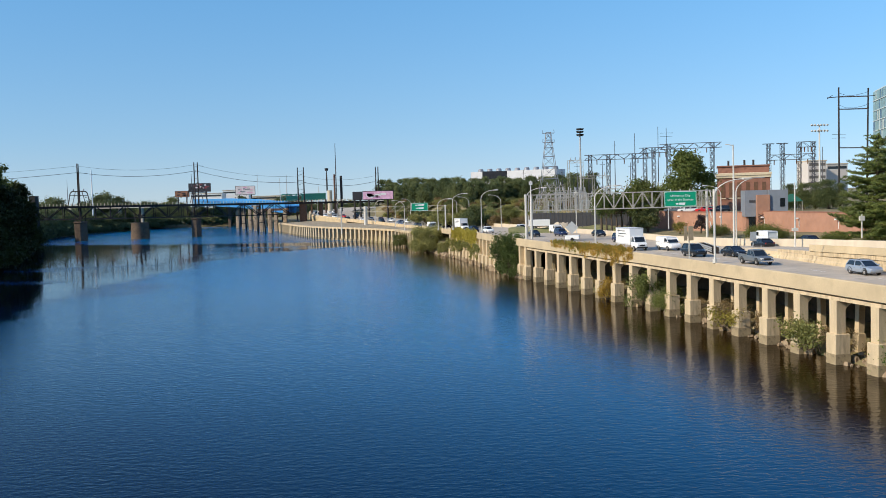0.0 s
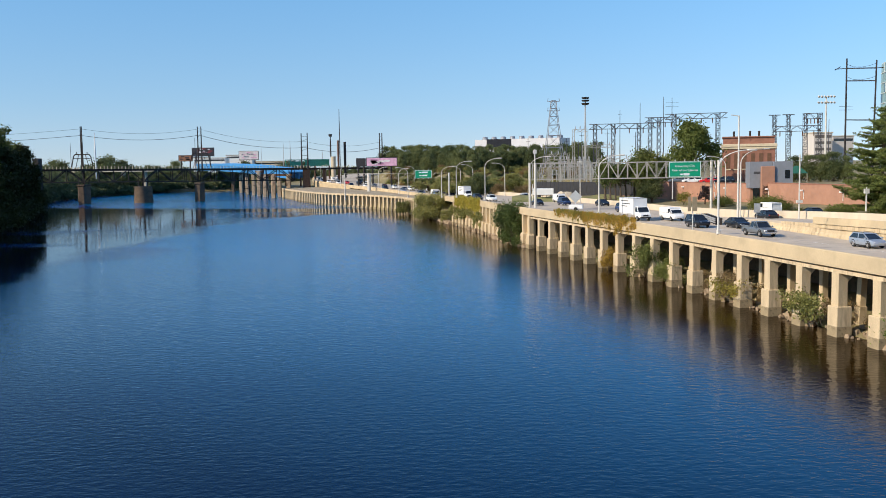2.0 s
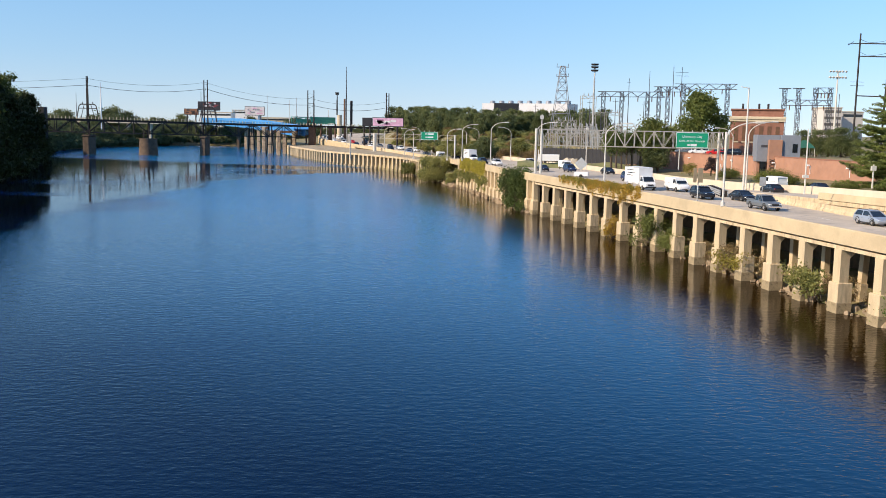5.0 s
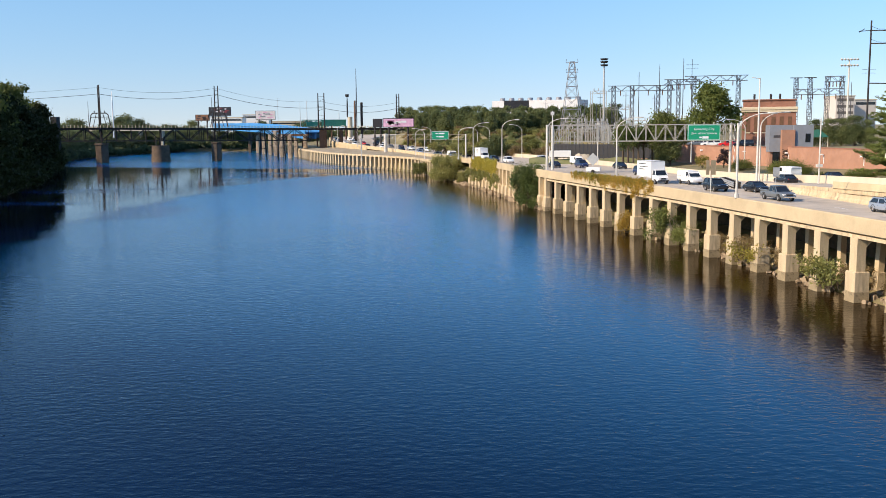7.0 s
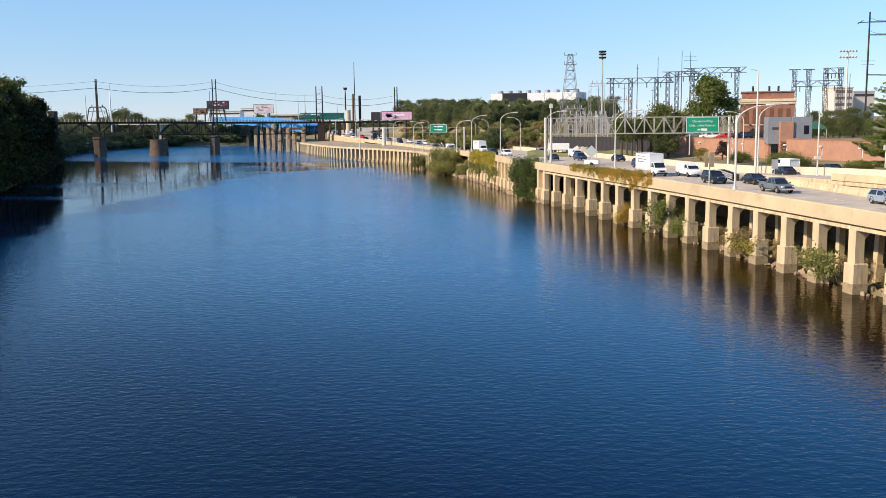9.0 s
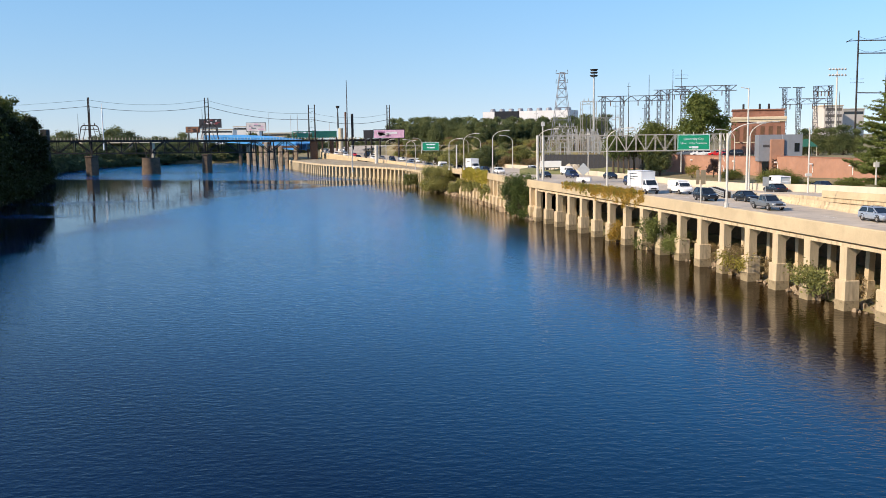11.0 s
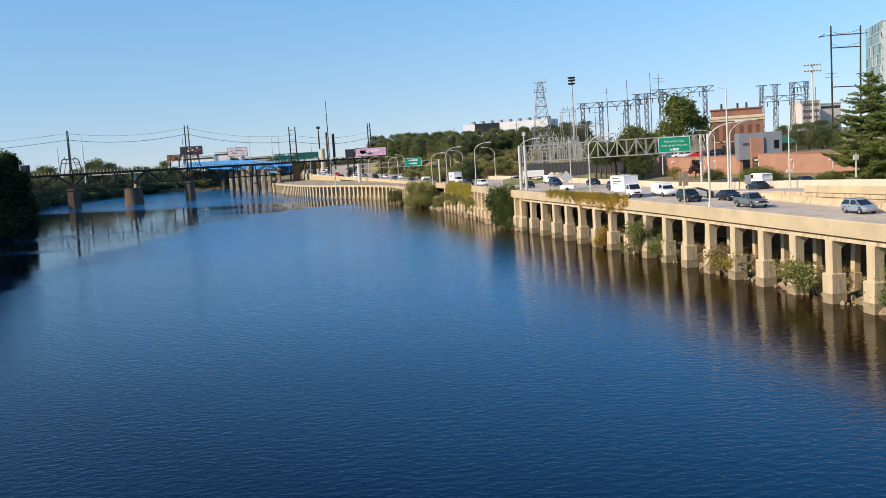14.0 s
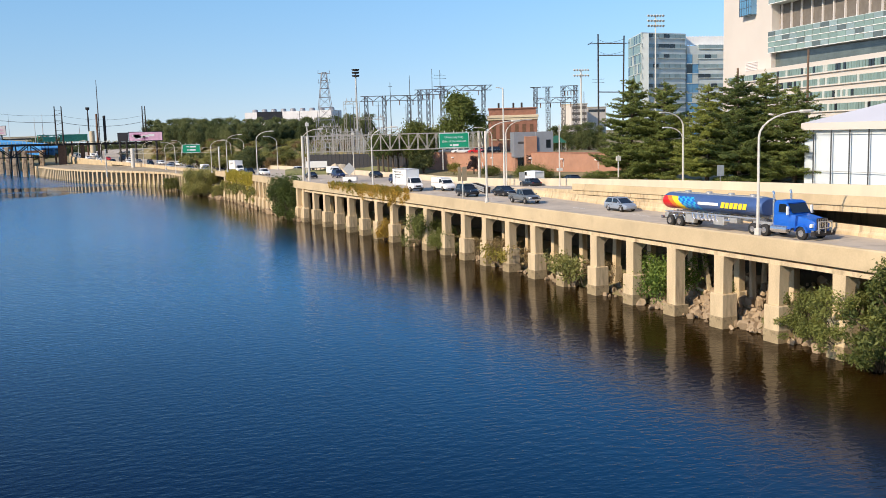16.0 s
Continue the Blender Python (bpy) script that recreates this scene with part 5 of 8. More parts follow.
part("metal_grille", g, "dark_steel", gate)
g = G()
g.box(0.8, 2.1, 0.74, 0.8, 13.4, 13.9)
part("marking", g, "lattice", gate)

bb = thing("brick_building", "old dark red brick building with a cream stone cornice", "building", Matrix.Translation(polar(17.75, 262)) @ pose(0, 0, 0, 0, 0, -16) @ Matrix.Diagonal((0.92, 1, 1, 1)))
g = G()
g.box(-7.2, 7.2, 0, 16, 8, 20.0)
g.box(-7.0, 7.0, 0.2, 15.8, 20.7, 22.4)
part("wall", g, "brick_dark", bb)
g = G()
g.box(-7.5, 7.5, -0.3, 16.3, 19.4, 20.0)
g.box(-7.7, 7.7, -0.5, 16.5, 20.02, 20.7, 0.1)
part("cornice", g, "stone_trim", bb)
g = G()
g.box(-7.3, 7.3, -0.1, 16.1, 22.4, 22.7)
part("roof", g, "brick_dark", bb)
for x in (-5.6, -3.4, -1.2, 1.2, 3.4, 5.6):
    g = G()
    g.box(x - 0.55, x + 0.55, -0.06, 0.1, 14.2, 18.2)
    w = part("window", g, "rust", bb)
    g = G()
    g.box(x - 0.7, x + 0.7, -0.14, -0.02, 13.9, 14.18)
    part("sill", g, "stone_trim", w)
for x in (-4, 0.5, 3):
    g = G()
    g.tube([(x, 6, 22.6), (x, 6, 24.2)], 0.3, 6)
    part("vent", g, "dark_steel", bb)
can = thing("canopy_tent", "small green pitched canopy on posts", "canopy", Matrix.Translation(polar(20.35, 240, 10.9)))
g = G()
g.poly([(-2.1, -1.8, 2.2), (2.1, -1.8, 2.2), (2.1, 1.8, 2.2), (-2.1, 1.8, 2.2), (-0.5, 0, 4.0), (0.5, 0, 4.0)], [(0, 1, 5, 4), (1, 2, 5), (2, 3, 4, 5), (3, 0, 4)])
part("roof", g, "canopy_green", can)
for sx in (-1.9, 1.9):
    for sy in (-1.6, 1.6):
        g = G()
        g.tube([(sx, sy, 0), (sx, sy, 2.3)], 0.06, 6)
        part("post", g, "pole", can)
# dark screen fence behind the roadway
scr = thing("screen_fence", "dark screened chain fence behind the roadway", "fence")
for k in range(26):
    g = G()
    a, b = polar(5.4, 256).lerp(polar(11.6, 247), k / 26), polar(5.4, 256).lerp(polar(11.6, 247), (k + 0.97) / 26)
    g.beam((a.x, a.y, 9.6), (b.x, b.y, 9.6), 0.08, 3.6)
    part("panel", g, "board_back", scr)
    g = G()
    g.beam((a.x, a.y, 5), (a.x, a.y, 11.6), 0.16)
    part("post", g, "lattice", scr)


bank = G()
secs = []
for k in range(33):
    az = 4.0 + 0.27 * k
    a, b, c, d = polar(az, 238, 6.2), polar(az, 242, 7.5 + 0.25 * math.sin(k * 1.3)), polar(az, 249, 7.9 + 0.3 * math.sin(k * 0.7)), polar(az, 254, 6.4)
    secs.append([a, b, c, d])
bank.loft(secs, closed=False)
M["mown_grass"] = mat("dry_mown_grass", (0.20, 0.20, 0.07), 0.95, var=0.4, scale=0.35, grain=6, dirt=(0.30, 0.25, 0.12))
solid("grass_bank", bank, "mown_grass", "low dry grassy bank before the dark fence", "bank", kind="structure", smooth=True)
tr = thing("box_trailer", "long white box trailer standing on the grassy bank", "trailer", Matrix.Translation(polar(5.9, 245, 7.6)) @ pose(0, 0, 0, 0, 0, -6))
g = G()
g.box(-2.9, 2.6, -1.2, 1.2, 0.75, 2.35, 0.05)
part("body", g, "white", tr)
g = G()
g.box(-3.0, 3.6, -0.5, 0.5, 0.55, 0.74)
part("chassis", g, "dark_steel", tr)
for x in (-1.9, -1.0):
    for y in (-1.0, 1.0):
        g = G()
        g.tube([(x, y - 0.14, 0.36), (x, y + 0.14, 0.36)], 0.4, 12)
        part("wheel", g, "black", tr)
heap = np.random.default_rng(90)
for k in range(9):
    g = G()
    q = 0.45 + 0.55 * heap.random()
    rot = Euler(heap.random(3) * 6.28).to_matrix()
    p = polar(6.85 + 0.085 * k, 243 + 2 * heap.random(), 7.7 + 0.5 * q + 0.5 * heap.random() * (k % 3))
    g.poly([rot @ Vector((v.x * q * 0.9, v.y * q * 0.7, v.z * q * 0.6)) + p for v in iv], jf)
    solid("boulder", g, "concrete_pale", "pale beige boulder heaped beside the trailer", "boulder", group="heaped boulders")

# ---------- substation, pylons and masts ----------
def lattice_post(g, x, y, z0, z1, w, bar=0.16):
    for sx in (-1, 1):
        for sy in (-1, 1):
            g.beam((x + sx * w / 2, y + sy * w / 2, z0), (x + sx * w / 2, y + sy * w / 2, z1), bar)
    n = max(2, round((z1 - z0) / (w * 2.0)))
    for k in range(n):
        za, zb = z0 + (z1 - z0) * k / n, z0 + (z1 - z0) * (k + 1) / n
        for sy in (-1, 1):
            g.beam((x - w / 2, y + sy * w / 2, za), (x + w / 2, y + sy * w / 2, zb), bar * 0.7)
            g.beam((x + w / 2, y + sy * w / 2, za), (x - w / 2, y + sy * w / 2, zb), bar * 0.7)
    return g


def lattice_beam(g, a, b, h, bar=0.16):
    a, b = Vector(a), Vector(b)
    n = max(3, round((b - a).length / (h * 1.3)))
    for s in (-0.6, 0.6):
        for z in (0, -h):
            g.beam(a + Vector((0, s, z)), b + Vector((0, s, z)), bar)
        for k in range(n):
            p, q = a.lerp(b, k / n), a.lerp(b, (k + 1) / n)
            g.beam(p + Vector((0, s, 0 if k % 2 else -h)), q + Vector((0, s, -h if k % 2 else 0)), bar * 0.7)
    return g


def portal(name, label, az0, az1, d, ztop, posts, z0=9, w=1.15, h=1.7, over=0.35):
    t = thing(name, label, "substation frame", group="substation frames")
    g = lattice_beam(G(), polar(az0 - over, d, ztop), polar(az1 + over, d, ztop), h)
    part("beam", g, "lattice", t)
    for az in posts:
        p = polar(az, d)
        part("post", lattice_post(G(), p.x, p.y, z0, ztop, w, 0.13), "lattice", t)
    for k in range(4):
        p = polar(az0 + (az1 - az0) * (k + 0.5) / 4, d)
        g = G()
        g.tube([(p.x, p.y, ztop - h), (p.x, p.y, ztop - h - 1.6)], 0.16, 6)
        part("insulator", g, "rust", t)
    return t


LF = "dark steel lattice portal of an electric substation"
portal("substation_portal", LF, 8.98, 12.19, 330, 29.6, (8.98, 10.05, 11.55), over=0.33)
portal("substation_portal", LF, 12.19, 13.57, 330, 31.4, (12.19, 12.7), over=0.3)
portal("substation_portal", LF, 13.57, 16.03, 330, 32.4, (13.57, 16.03), over=0.5)
portal("substation_portal", LF, 19.13, 21.52, 330, 27.4, (19.13, 19.87), over=0.05)
portal("substation_portal", LF, 20.77, 21.52, 330, 31.3, (20.77, 21.52), over=0.12)
for az in (19.13, 19.87):
    p = polar(az, 330)
    t = thing("substation_post", "dark steel lattice post with a flat crossarm", "substation frame")
    part("post", lattice_post(G(), p.x, p.y, 27.42, 31.0, 1.1, 0.13), "lattice", t)
    g = G()
    g.beam((p.x - 1.9, p.y, 31.1), (p.x + 1.9, p.y, 31.1), 0.4, 0.25)
    part("crossarm", g, "lattice", t)
for az, d, z0, z1, arm in ((10.44, 340, 9, 34.7, 0.6), (11.61, 340, 9, 37.1, 0), (12.96, 340, 9, 39.0, 0), (13.44, 340, 9, 38.6, 2.2), (11.35, 340, 9, 27, 0.8), (9.7, 340, 9, 28, 1.0), (7.3, 360, 9, 26, 1.0), (8.2, 355, 9, 28, 1.0), (22.0, 320, 10, 29, 0), (22.85, 340, 10, 35.5, 2.2), (5.0, 430, 12, 28, 1.0), (8.0, 340, 9, 24, 1.0)):
    p = polar(az, d)
    g = G()
    g.tube([(p.x, p.y, z0), (p.x, p.y, z1)], [0.2, 0.08], 6)
    if arm:
        for q in (1.8, 3.0) if arm > 2 else (1.4,):
            g.beam((p.x - arm, p.y, z1 - q), (p.x + arm, p.y, z1 - q), 0.1)
    solid("lightning_mast", g, "lattice", "thin grey mast in the substation", "mast", group="substation masts")
yard = np.random.default_rng(5)
for k in range(34):
    az, d = 6.6 + 7.5 * yard.random(), 285 + 50 * yard.random()
    p = polar(az, d)
    g = G()
    hgt = 4 + 6 * yard.random()
    for s in (-1.4, 0, 1.4):
        g.tube([(p.x + s, p.y, 8), (p.x + s, p.y, 8 + hgt), (p.x + s, p.y, 9.6 + hgt)], [0.16, 0.16, 0.24], 6)
    g.beam((p.x - 2, p.y, 8 + hgt), (p.x + 2, p.y, 8 + hgt), 0.22)
    solid("bus_support", g, "steel", "grey steel support with insulators in the substation yard", "switchgear", group="substation switchgear")


# pale frames and bus bars crowding the yard
for k, (az0, az1, d, ztop, posts) in enumerate(((6.0, 8.6, 300, 17.6, 4), (6.3, 9.6, 312, 16.2, 5), (7.7, 8.5, 318, 27.6, 2), (7.0, 10.4, 296, 15.4, 5), (8.3, 10.0, 322, 22.4, 3), (6.2, 7.4, 322, 19.6, 2), (9.2, 11.0, 306, 17.8, 3), (5.6, 7.6, 308, 15.2, 4))):
    t = thing("bus_gantry", "pale grey steel bus frame with insulators in the substation yard", "substation frame", group="yard frames")
    A, B = polar(az0, d, ztop), polar(az1, d, ztop)
    part("beam", lattice_beam(G(), A, B, 0.9, 0.11), "gantry_steel", t)
    for j in range(posts):
        q = A.lerp(B, j / (posts - 1))
        g = G()
        for u in (-0.35, 0.35):
            g.beam((q.x + u, q.y, 7.5), (q.x + u, q.y, ztop), 0.14)
        for z in np.arange(8.5, ztop - 1.5, 1.6):
            g.beam((q.x - 0.35, q.y, z), (q.x + 0.35, q.y, z + 1.2), 0.08)
        part("post", g, "gantry_steel", t)
    for j in range(posts * 2 - 1):
        q = A.lerp(B, (j + 0.5) / (posts * 2 - 1))
        g = G()
        g.tube([(q.x, q.y, ztop), (q.x, q.y, ztop + 0.4), (q.x, q.y, ztop + 1.0)], [0.14, 0.17, 0.1], 6)
        part("insulator", g, "steel", t)


def pylon(az, d, z0, z1, w0, w1, label):
    p = polar(az, d)
    t = thing("pylon", label, "pylon", Matrix.Translation(p))
    lv = [z0 + (z1 - z0) * q for q in (0, 0.28, 0.46, 0.60, 0.72, 0.82, 0.91, 1.0)]
    wd = lambda z: w0 + (w1 - w0) * ((z - z0) / (z1 - z0)) ** 0.75
    for sx in (-1, 1):
        for sy in (-1, 1):
            g = G()
            for a, b in zip(lv, lv[1:]):
                g.beam((sx * wd(a) / 2, sy * wd(a) / 2, a), (sx * wd(b) / 2, sy * wd(b) / 2, b), 0.15)
            part("leg", g, "pylon_steel", t)
    for s in (-1, 1):
        g = G()
        for a, b in zip(lv, lv[1:]):
            for u, w in ((a, b), (b, a)):
                g.beam((-wd(u) / 2, s * wd(u) / 2, u), (wd(w) / 2, s * wd(w) / 2, w), 0.09)
            g.beam((-wd(b) / 2, s * wd(b) / 2, b), (wd(b) / 2, s * wd(b) / 2, b), 0.16)
        part("bracing", g, "pylon_steel", t)
    for z in (z1 - 0.3, z1 - 3.5):
        g = G()
        g.beam((-w1 * 1.3, 0, z), (w1 * 1.3, 0, z), 0.25, 0.22)
        for s in (-1, 1):
            g.beam((s * w1 * 1.3, 0, z), (s * w1 * 1.2, 0, z + 1.2), 0.15)
        part("crossarm", g, "pylon_steel", t)
    return t


pylon(6.53, 332, 8.2, 38.1, 10.2, 1.58, "grey steel lattice pylon standing before the trees")
fl = thing("floodlight_mast", "tall slim grey mast with stacked round floodlights", "light mast", Matrix.Translation(polar(8.41, 330)))
g = G()
g.tube([(0, 0, 8), (0, 0, 38)], [0.45, 0.24], 8)
part("mast", g, "steel", fl)
for z in (36.6, 37.7, 38.6):
    g = G()
    g.tube([(0, 0, z - 0.28), (0, 0, z + 0.28)], [1.1, 1.35], 12)
    part("lamp_ring", g, "dark_steel", fl)


def stadium_mast(az, d, z0, z1, w, label, rows=3, r=0.44):
    t = thing("stadium_light", label, "light mast", Matrix.Translation(polar(az, d)))
    g = G()
    g.tube([(0, 0, z0), (0, 0, z1)], [0.36, 0.2], 8)
    part("mast", g, "pole", t)
    for row in range(rows):
        z = z1 - row * 1.7
        g = G()
        g.beam((-w / 2, 0, z), (w / 2, 0, z), 0.14)
        bar = part("bar", g, "pole", t)
        for k in range(6):
            g = G()
            x = -w / 2 + w * (k + 0.5) / 6
            g.tube([(x, -0.45, z - 0.10), (x, 0.15, z + 0.28)], [r, r * 0.55], 10)
            part("lamp", g, "pole", bar)
    return t


stadium_mast(21.84, 300, 10, 34.6, 5.4, "tall pale mast with two rows of stadium lamps", 2, 0.3)
stadium_mast(26.15, 340, 10, 54.5, 6.6, "very tall pale mast with rows of stadium lamps")
hf = thing("transmission_frame", "dark steel two-legged transmission frame with crossbars", "mast")
A, B = polar(22.85, 300), polar(24.35, 300)
B0 = polar(24.25, 300)
for p, q, z in ((A, A, 45.3), (B0, B, 44.5)):
    g = G()
    g.tube([(p.x, p.y, 9), (q.x, q.y, z)], [0.30, 0.22], 8)
    part("post", g, "dark_steel", hf)
for z, l, r in ((42.5, 3.4, 2.0), (38.9, 0, 0), (27.7, 0, 0)):
    g = G()
    g.beam((A.x, A.y, z), (B.x, B.y, z - 0.3), 0.3)
    if l:
        g.beam((A.x, A.y, z), (A.x - l, A.y, z - 0.2), 0.2)
        g.beam((A.x - 1.8, A.y, z + 0.5), (A.x - l, A.y, z - 0.5), 0.15)
        g.beam((B.x, B.y, z - 0.3), (B.x + r, B.y, z - 0.2), 0.2)
    part("crossbar", g, "dark_steel", hf)
for z in (42.5, 38.9):
    g = G()
    mid = (A + B) / 2
    g.tube([(A.x, A.y, z + 1.2), (A.x + 2.0, A.y, z + 0.4), (mid.x, mid.y, z + 0.15), (B.x - 2.0, B.y, z + 0.4), (B.x, B.y, z + 1.0)], 0.05, 5)
    part("jumper_wire", g, "dark_steel", hf)
for az, d, z0, z1 in ((30.75, 165, 10, 25.5), (34.5, 160, 10, 27.6), (32.9, 168, 8, 24)):
    p = polar(az, d)
    g = G()
    g.tube([(p.x, p.y, z0), (p.x, p.y, z1)], [0.24, 0.18], 6)
    solid("utility_pole", g, "pole_wood", "dark weathered wooden utility pole", "pole", group="wooden poles")

# ---------- distant skyline on the left ----------
def board(az, d, z0, z1, w, face, label, legs=True, side=None, more=None):
    t = thing("billboard", label, "billboard", Matrix.Translation(polar(az, d)))
    g = G()
    g.box(-w / 2, w / 2, -0.3, 0.3, z0, z1)
    part("frame", g, "board_back", t)
    g = G()
    g.box(-w / 2 + 0.3, w / 2 - 0.3, -0.36, -0.3, z0 + 0.3, z1 - 0.3)
    fc = part("face", g, face, t)
    if side:
        bars = np.random.default_rng(int(az * 10) + 900)
        for k in range(12 if more else 6):
            g = G()
            x, z = -w / 2 + 0.8 + (w - 4) * bars.random(), z0 + 0.7 + (z1 - z0 - 2.0) * bars.random()
            g.box(x, x + 1.2 + 2.0 * bars.random(), -0.40, -0.36, z, z + 0.9)
            part("marking", g, more if more and k % 2 else side, fc)
    if legs:
        for s in (-w * 0.3, w * 0.3):
            g = G()
            g.tube([(s, 0.2, 3), (s, 0.2, z0)], 0.45, 8)
            part("leg", g, "dark_steel", t)
    return t


board(-3.85, 440, 16.4, 20.6, 14.5, "pink_board", "bright pink advertising board on posts", side="white", more="mauve_board")
board(-5.1, 446, 16.4, 20.4, 4.5, "board_back", "dark side of a board on posts")
board(-14.35, 720, 26.0, 32.4, 16.4, "board_back", "wide dark board with red and white marks above the bridge", side="red_board", more="pale_board")
board(-15.35, 720, 22.5, 27.0, 10.5, "orange_board", "orange and brown board low above the bridge", side="board_back")
board(-11.73, 760, 23.4, 30.4, 15.6, "pale_board", "wide pale pink advertising board with faded marks", side="pink_board", more="grey_panel")
board(3.25, 470, 24.6, 29.0, 12.2, "board_back", "black rectangular board facing the river on the rooftop")
M["cream"] = mat("cream_silo", (0.55, 0.47, 0.33), 0.8, var=0.2)
for az, d, z0, z1, r, m, nm, lb in ((-6.35, 600, 10, 53, 0.32, "lattice", "radio_mast", "very tall thin grey radio mast"), (-6.75, 580, 10, 23, 1.5, "cream", "silo", "cream round silo beside a dark stack"),
                                (-6.9, 580, 22.9, 35, 0.45, "dark_steel", "factory_chimney", "short dark stack on the silo"), (-6.45, 590, 10, 33, 0.6, "rust", "factory_chimney", "slim rust-brown factory stack"), (-6.05, 592, 10, 32, 0.8, "dark_steel", "factory_chimney", "slim dark round factory stack"),
                                (-20.3, 560, 12, 37.5, 0.35, "white", "light_pole", "tall slim white pole behind the railway bridge"), (-21.6, 700, 10, 36, 0.18, "lattice", "thin_mast", "thin grey mast on the skyline"), (-14.8, 610, 12, 36, 0.22, "lattice", "thin_mast", "thin grey mast on the skyline"),
                                (-9.3, 620, 12, 34, 0.25, "steel", "thin_mast", "thin grey mast on the skyline"), (-9.7, 640, 12, 33, 0.2, "steel", "thin_mast", "thin grey mast on the skyline"), (-11.0, 700, 12, 38, 0.16, "steel", "thin_mast", "thin grey mast on the skyline"), (-7.4, 640, 12, 27, 0.3, "steel", "thin_mast", "thin grey mast on the skyline")):
    p = polar(az, d)
    g = G()
    g.tube([(p.x, p.y, z0), (p.x, p.y, z0 * 0.4 + z1 * 0.6), (p.x, p.y, z1)], [r, r, r * (0.5 if r < 0.5 else 1)], 10)
    if nm == "factory_chimney" and z0 > 20:
        g.tube([(p.x, p.y, z1), (p.x, p.y, z1 + 1.5)], [1.0, 1.2], 10)
    solid(nm, g, m, lb, "mast" if "mast" in nm or "pole" in nm else "chimney", smooth=True)
gt = thing("green_truss", "faded green steel truss structure behind the railway bridge", "truss")
A, B = polar(-9.6, 575, 17.6), polar(-7.0, 585, 17.6)
g = G()
for z in (0.0, 3.6):
    g.beam(A + Vector((0, 0, z)), B + Vector((0, 0, z)), 0.5)
for k in range(9):
    p, q = A.lerp(B, k / 9), A.lerp(B, (k + 1) / 9)
    g.beam(p, p + Vector((0, 0, 3.6)), 0.3)
    g.beam(p, q + Vector((0, 0, 3.6)), 0.3)
part("frame", g, "green_steel", gt)
g = G()
g.beam(A.lerp(B, 0.45) + Vector((0, 0, 2)), B + Vector((0, 0, 2)), 0.3, 3.8)
g.beam(A.lerp(B, 0.1) + Vector((0, 0, 1.5)), A.lerp(B, 0.35) + Vector((0, 0, 1.5)), 0.3, 2.4)
part("panel", g, "green_steel", gt)
for k in range(4):
    p = A.lerp(B, k / 3)
    g = G()
    g.tube([(p.x, p.y, 5), (p.x, p.y, 17.6)], 0.5, 6)
    part("leg", g, "rust", gt)
# white cooling plant on the wooded hill
M["fan_metal"] = mat("grey_fan_metal", (0.30, 0.31, 0.33), 0.5, 0.3, var=0.2)
plant = thing("cooling_plant", "long white cooling plant with round roof fans", "building")
A, B = polar(2.15, 520), polar(7.2, 500)
g = G()
g.beam(A + Vector((0, 0, 20.0)), B + Vector((0, 0, 20.0)), 14, 19.9)
part("hall", g, "plant_wall", plant)
for k in range(9):
    p = A.lerp(B, (k + 0.5) / 9)
    g = G()
    g.tube([(p.x, p.y, 29.9), (p.x, p.y, 31.2), (p.x, p.y, 31.6), (p.x, p.y, 31.65)], [1.55, 1.45, 1.1, 0.1], 14)
    part("fan", g, "fan_metal", plant)
for k in range(10):
    p = A.lerp(B, (k + 0.05) / 10) + Vector((0, -7.3, 0))
    g = G()
    g.beam((p.x, p.y, 21), (p.x, p.y, 29.6), 0.4)
    part("rib", g, "steel", plant)
for az, d, w, z1, m, lb in ((21.72, 520, 9.2, 30.0, "tan_wall", "distant white building with dark brown window bands"), (22.75, 540, 11, 28.5, "tan_wall", "distant pale building behind trees"), (-20.5, 900, 50, 18.5, "white", "low pale sheds on the far bank"), (-17.2, 950, 34, 18.5, "grey_panel", "low grey sheds on the far bank"),
                            (-14.0, 800, 26, 25.5, "white", "low pale building behind the blue bridge"), (-12.3, 820, 22, 28, "white", "low pale building behind the blue bridge"), (-10.4, 900, 40, 23, "concrete_pale", "low pale building on the horizon")):
    t = thing("distant_building", lb, "building", Matrix.Translation(polar(az, d)))
    g = G()
    g.box(-w / 2, w / 2, 0, 15, 5, z1)
    part("wall", g, m, t)
    g = G()
    g.box(-w / 2 - 0.3, w / 2 + 0.3, -0.3, 15.3, z1, z1 + 0.5)
    part("roof", g, "concrete_pale", t)
    for f in range(4 if "bands" in lb else 1):
        g = G()
        g.box(-w / 2 + 0.5, w / 2 - 0.5, -0.08, 0.06, z1 - 2.4 - 3.2 * f, z1 - 1.0 - 3.2 * f)
        part("window_band", g, "louvre" if "bands" in lb else "glass", t)

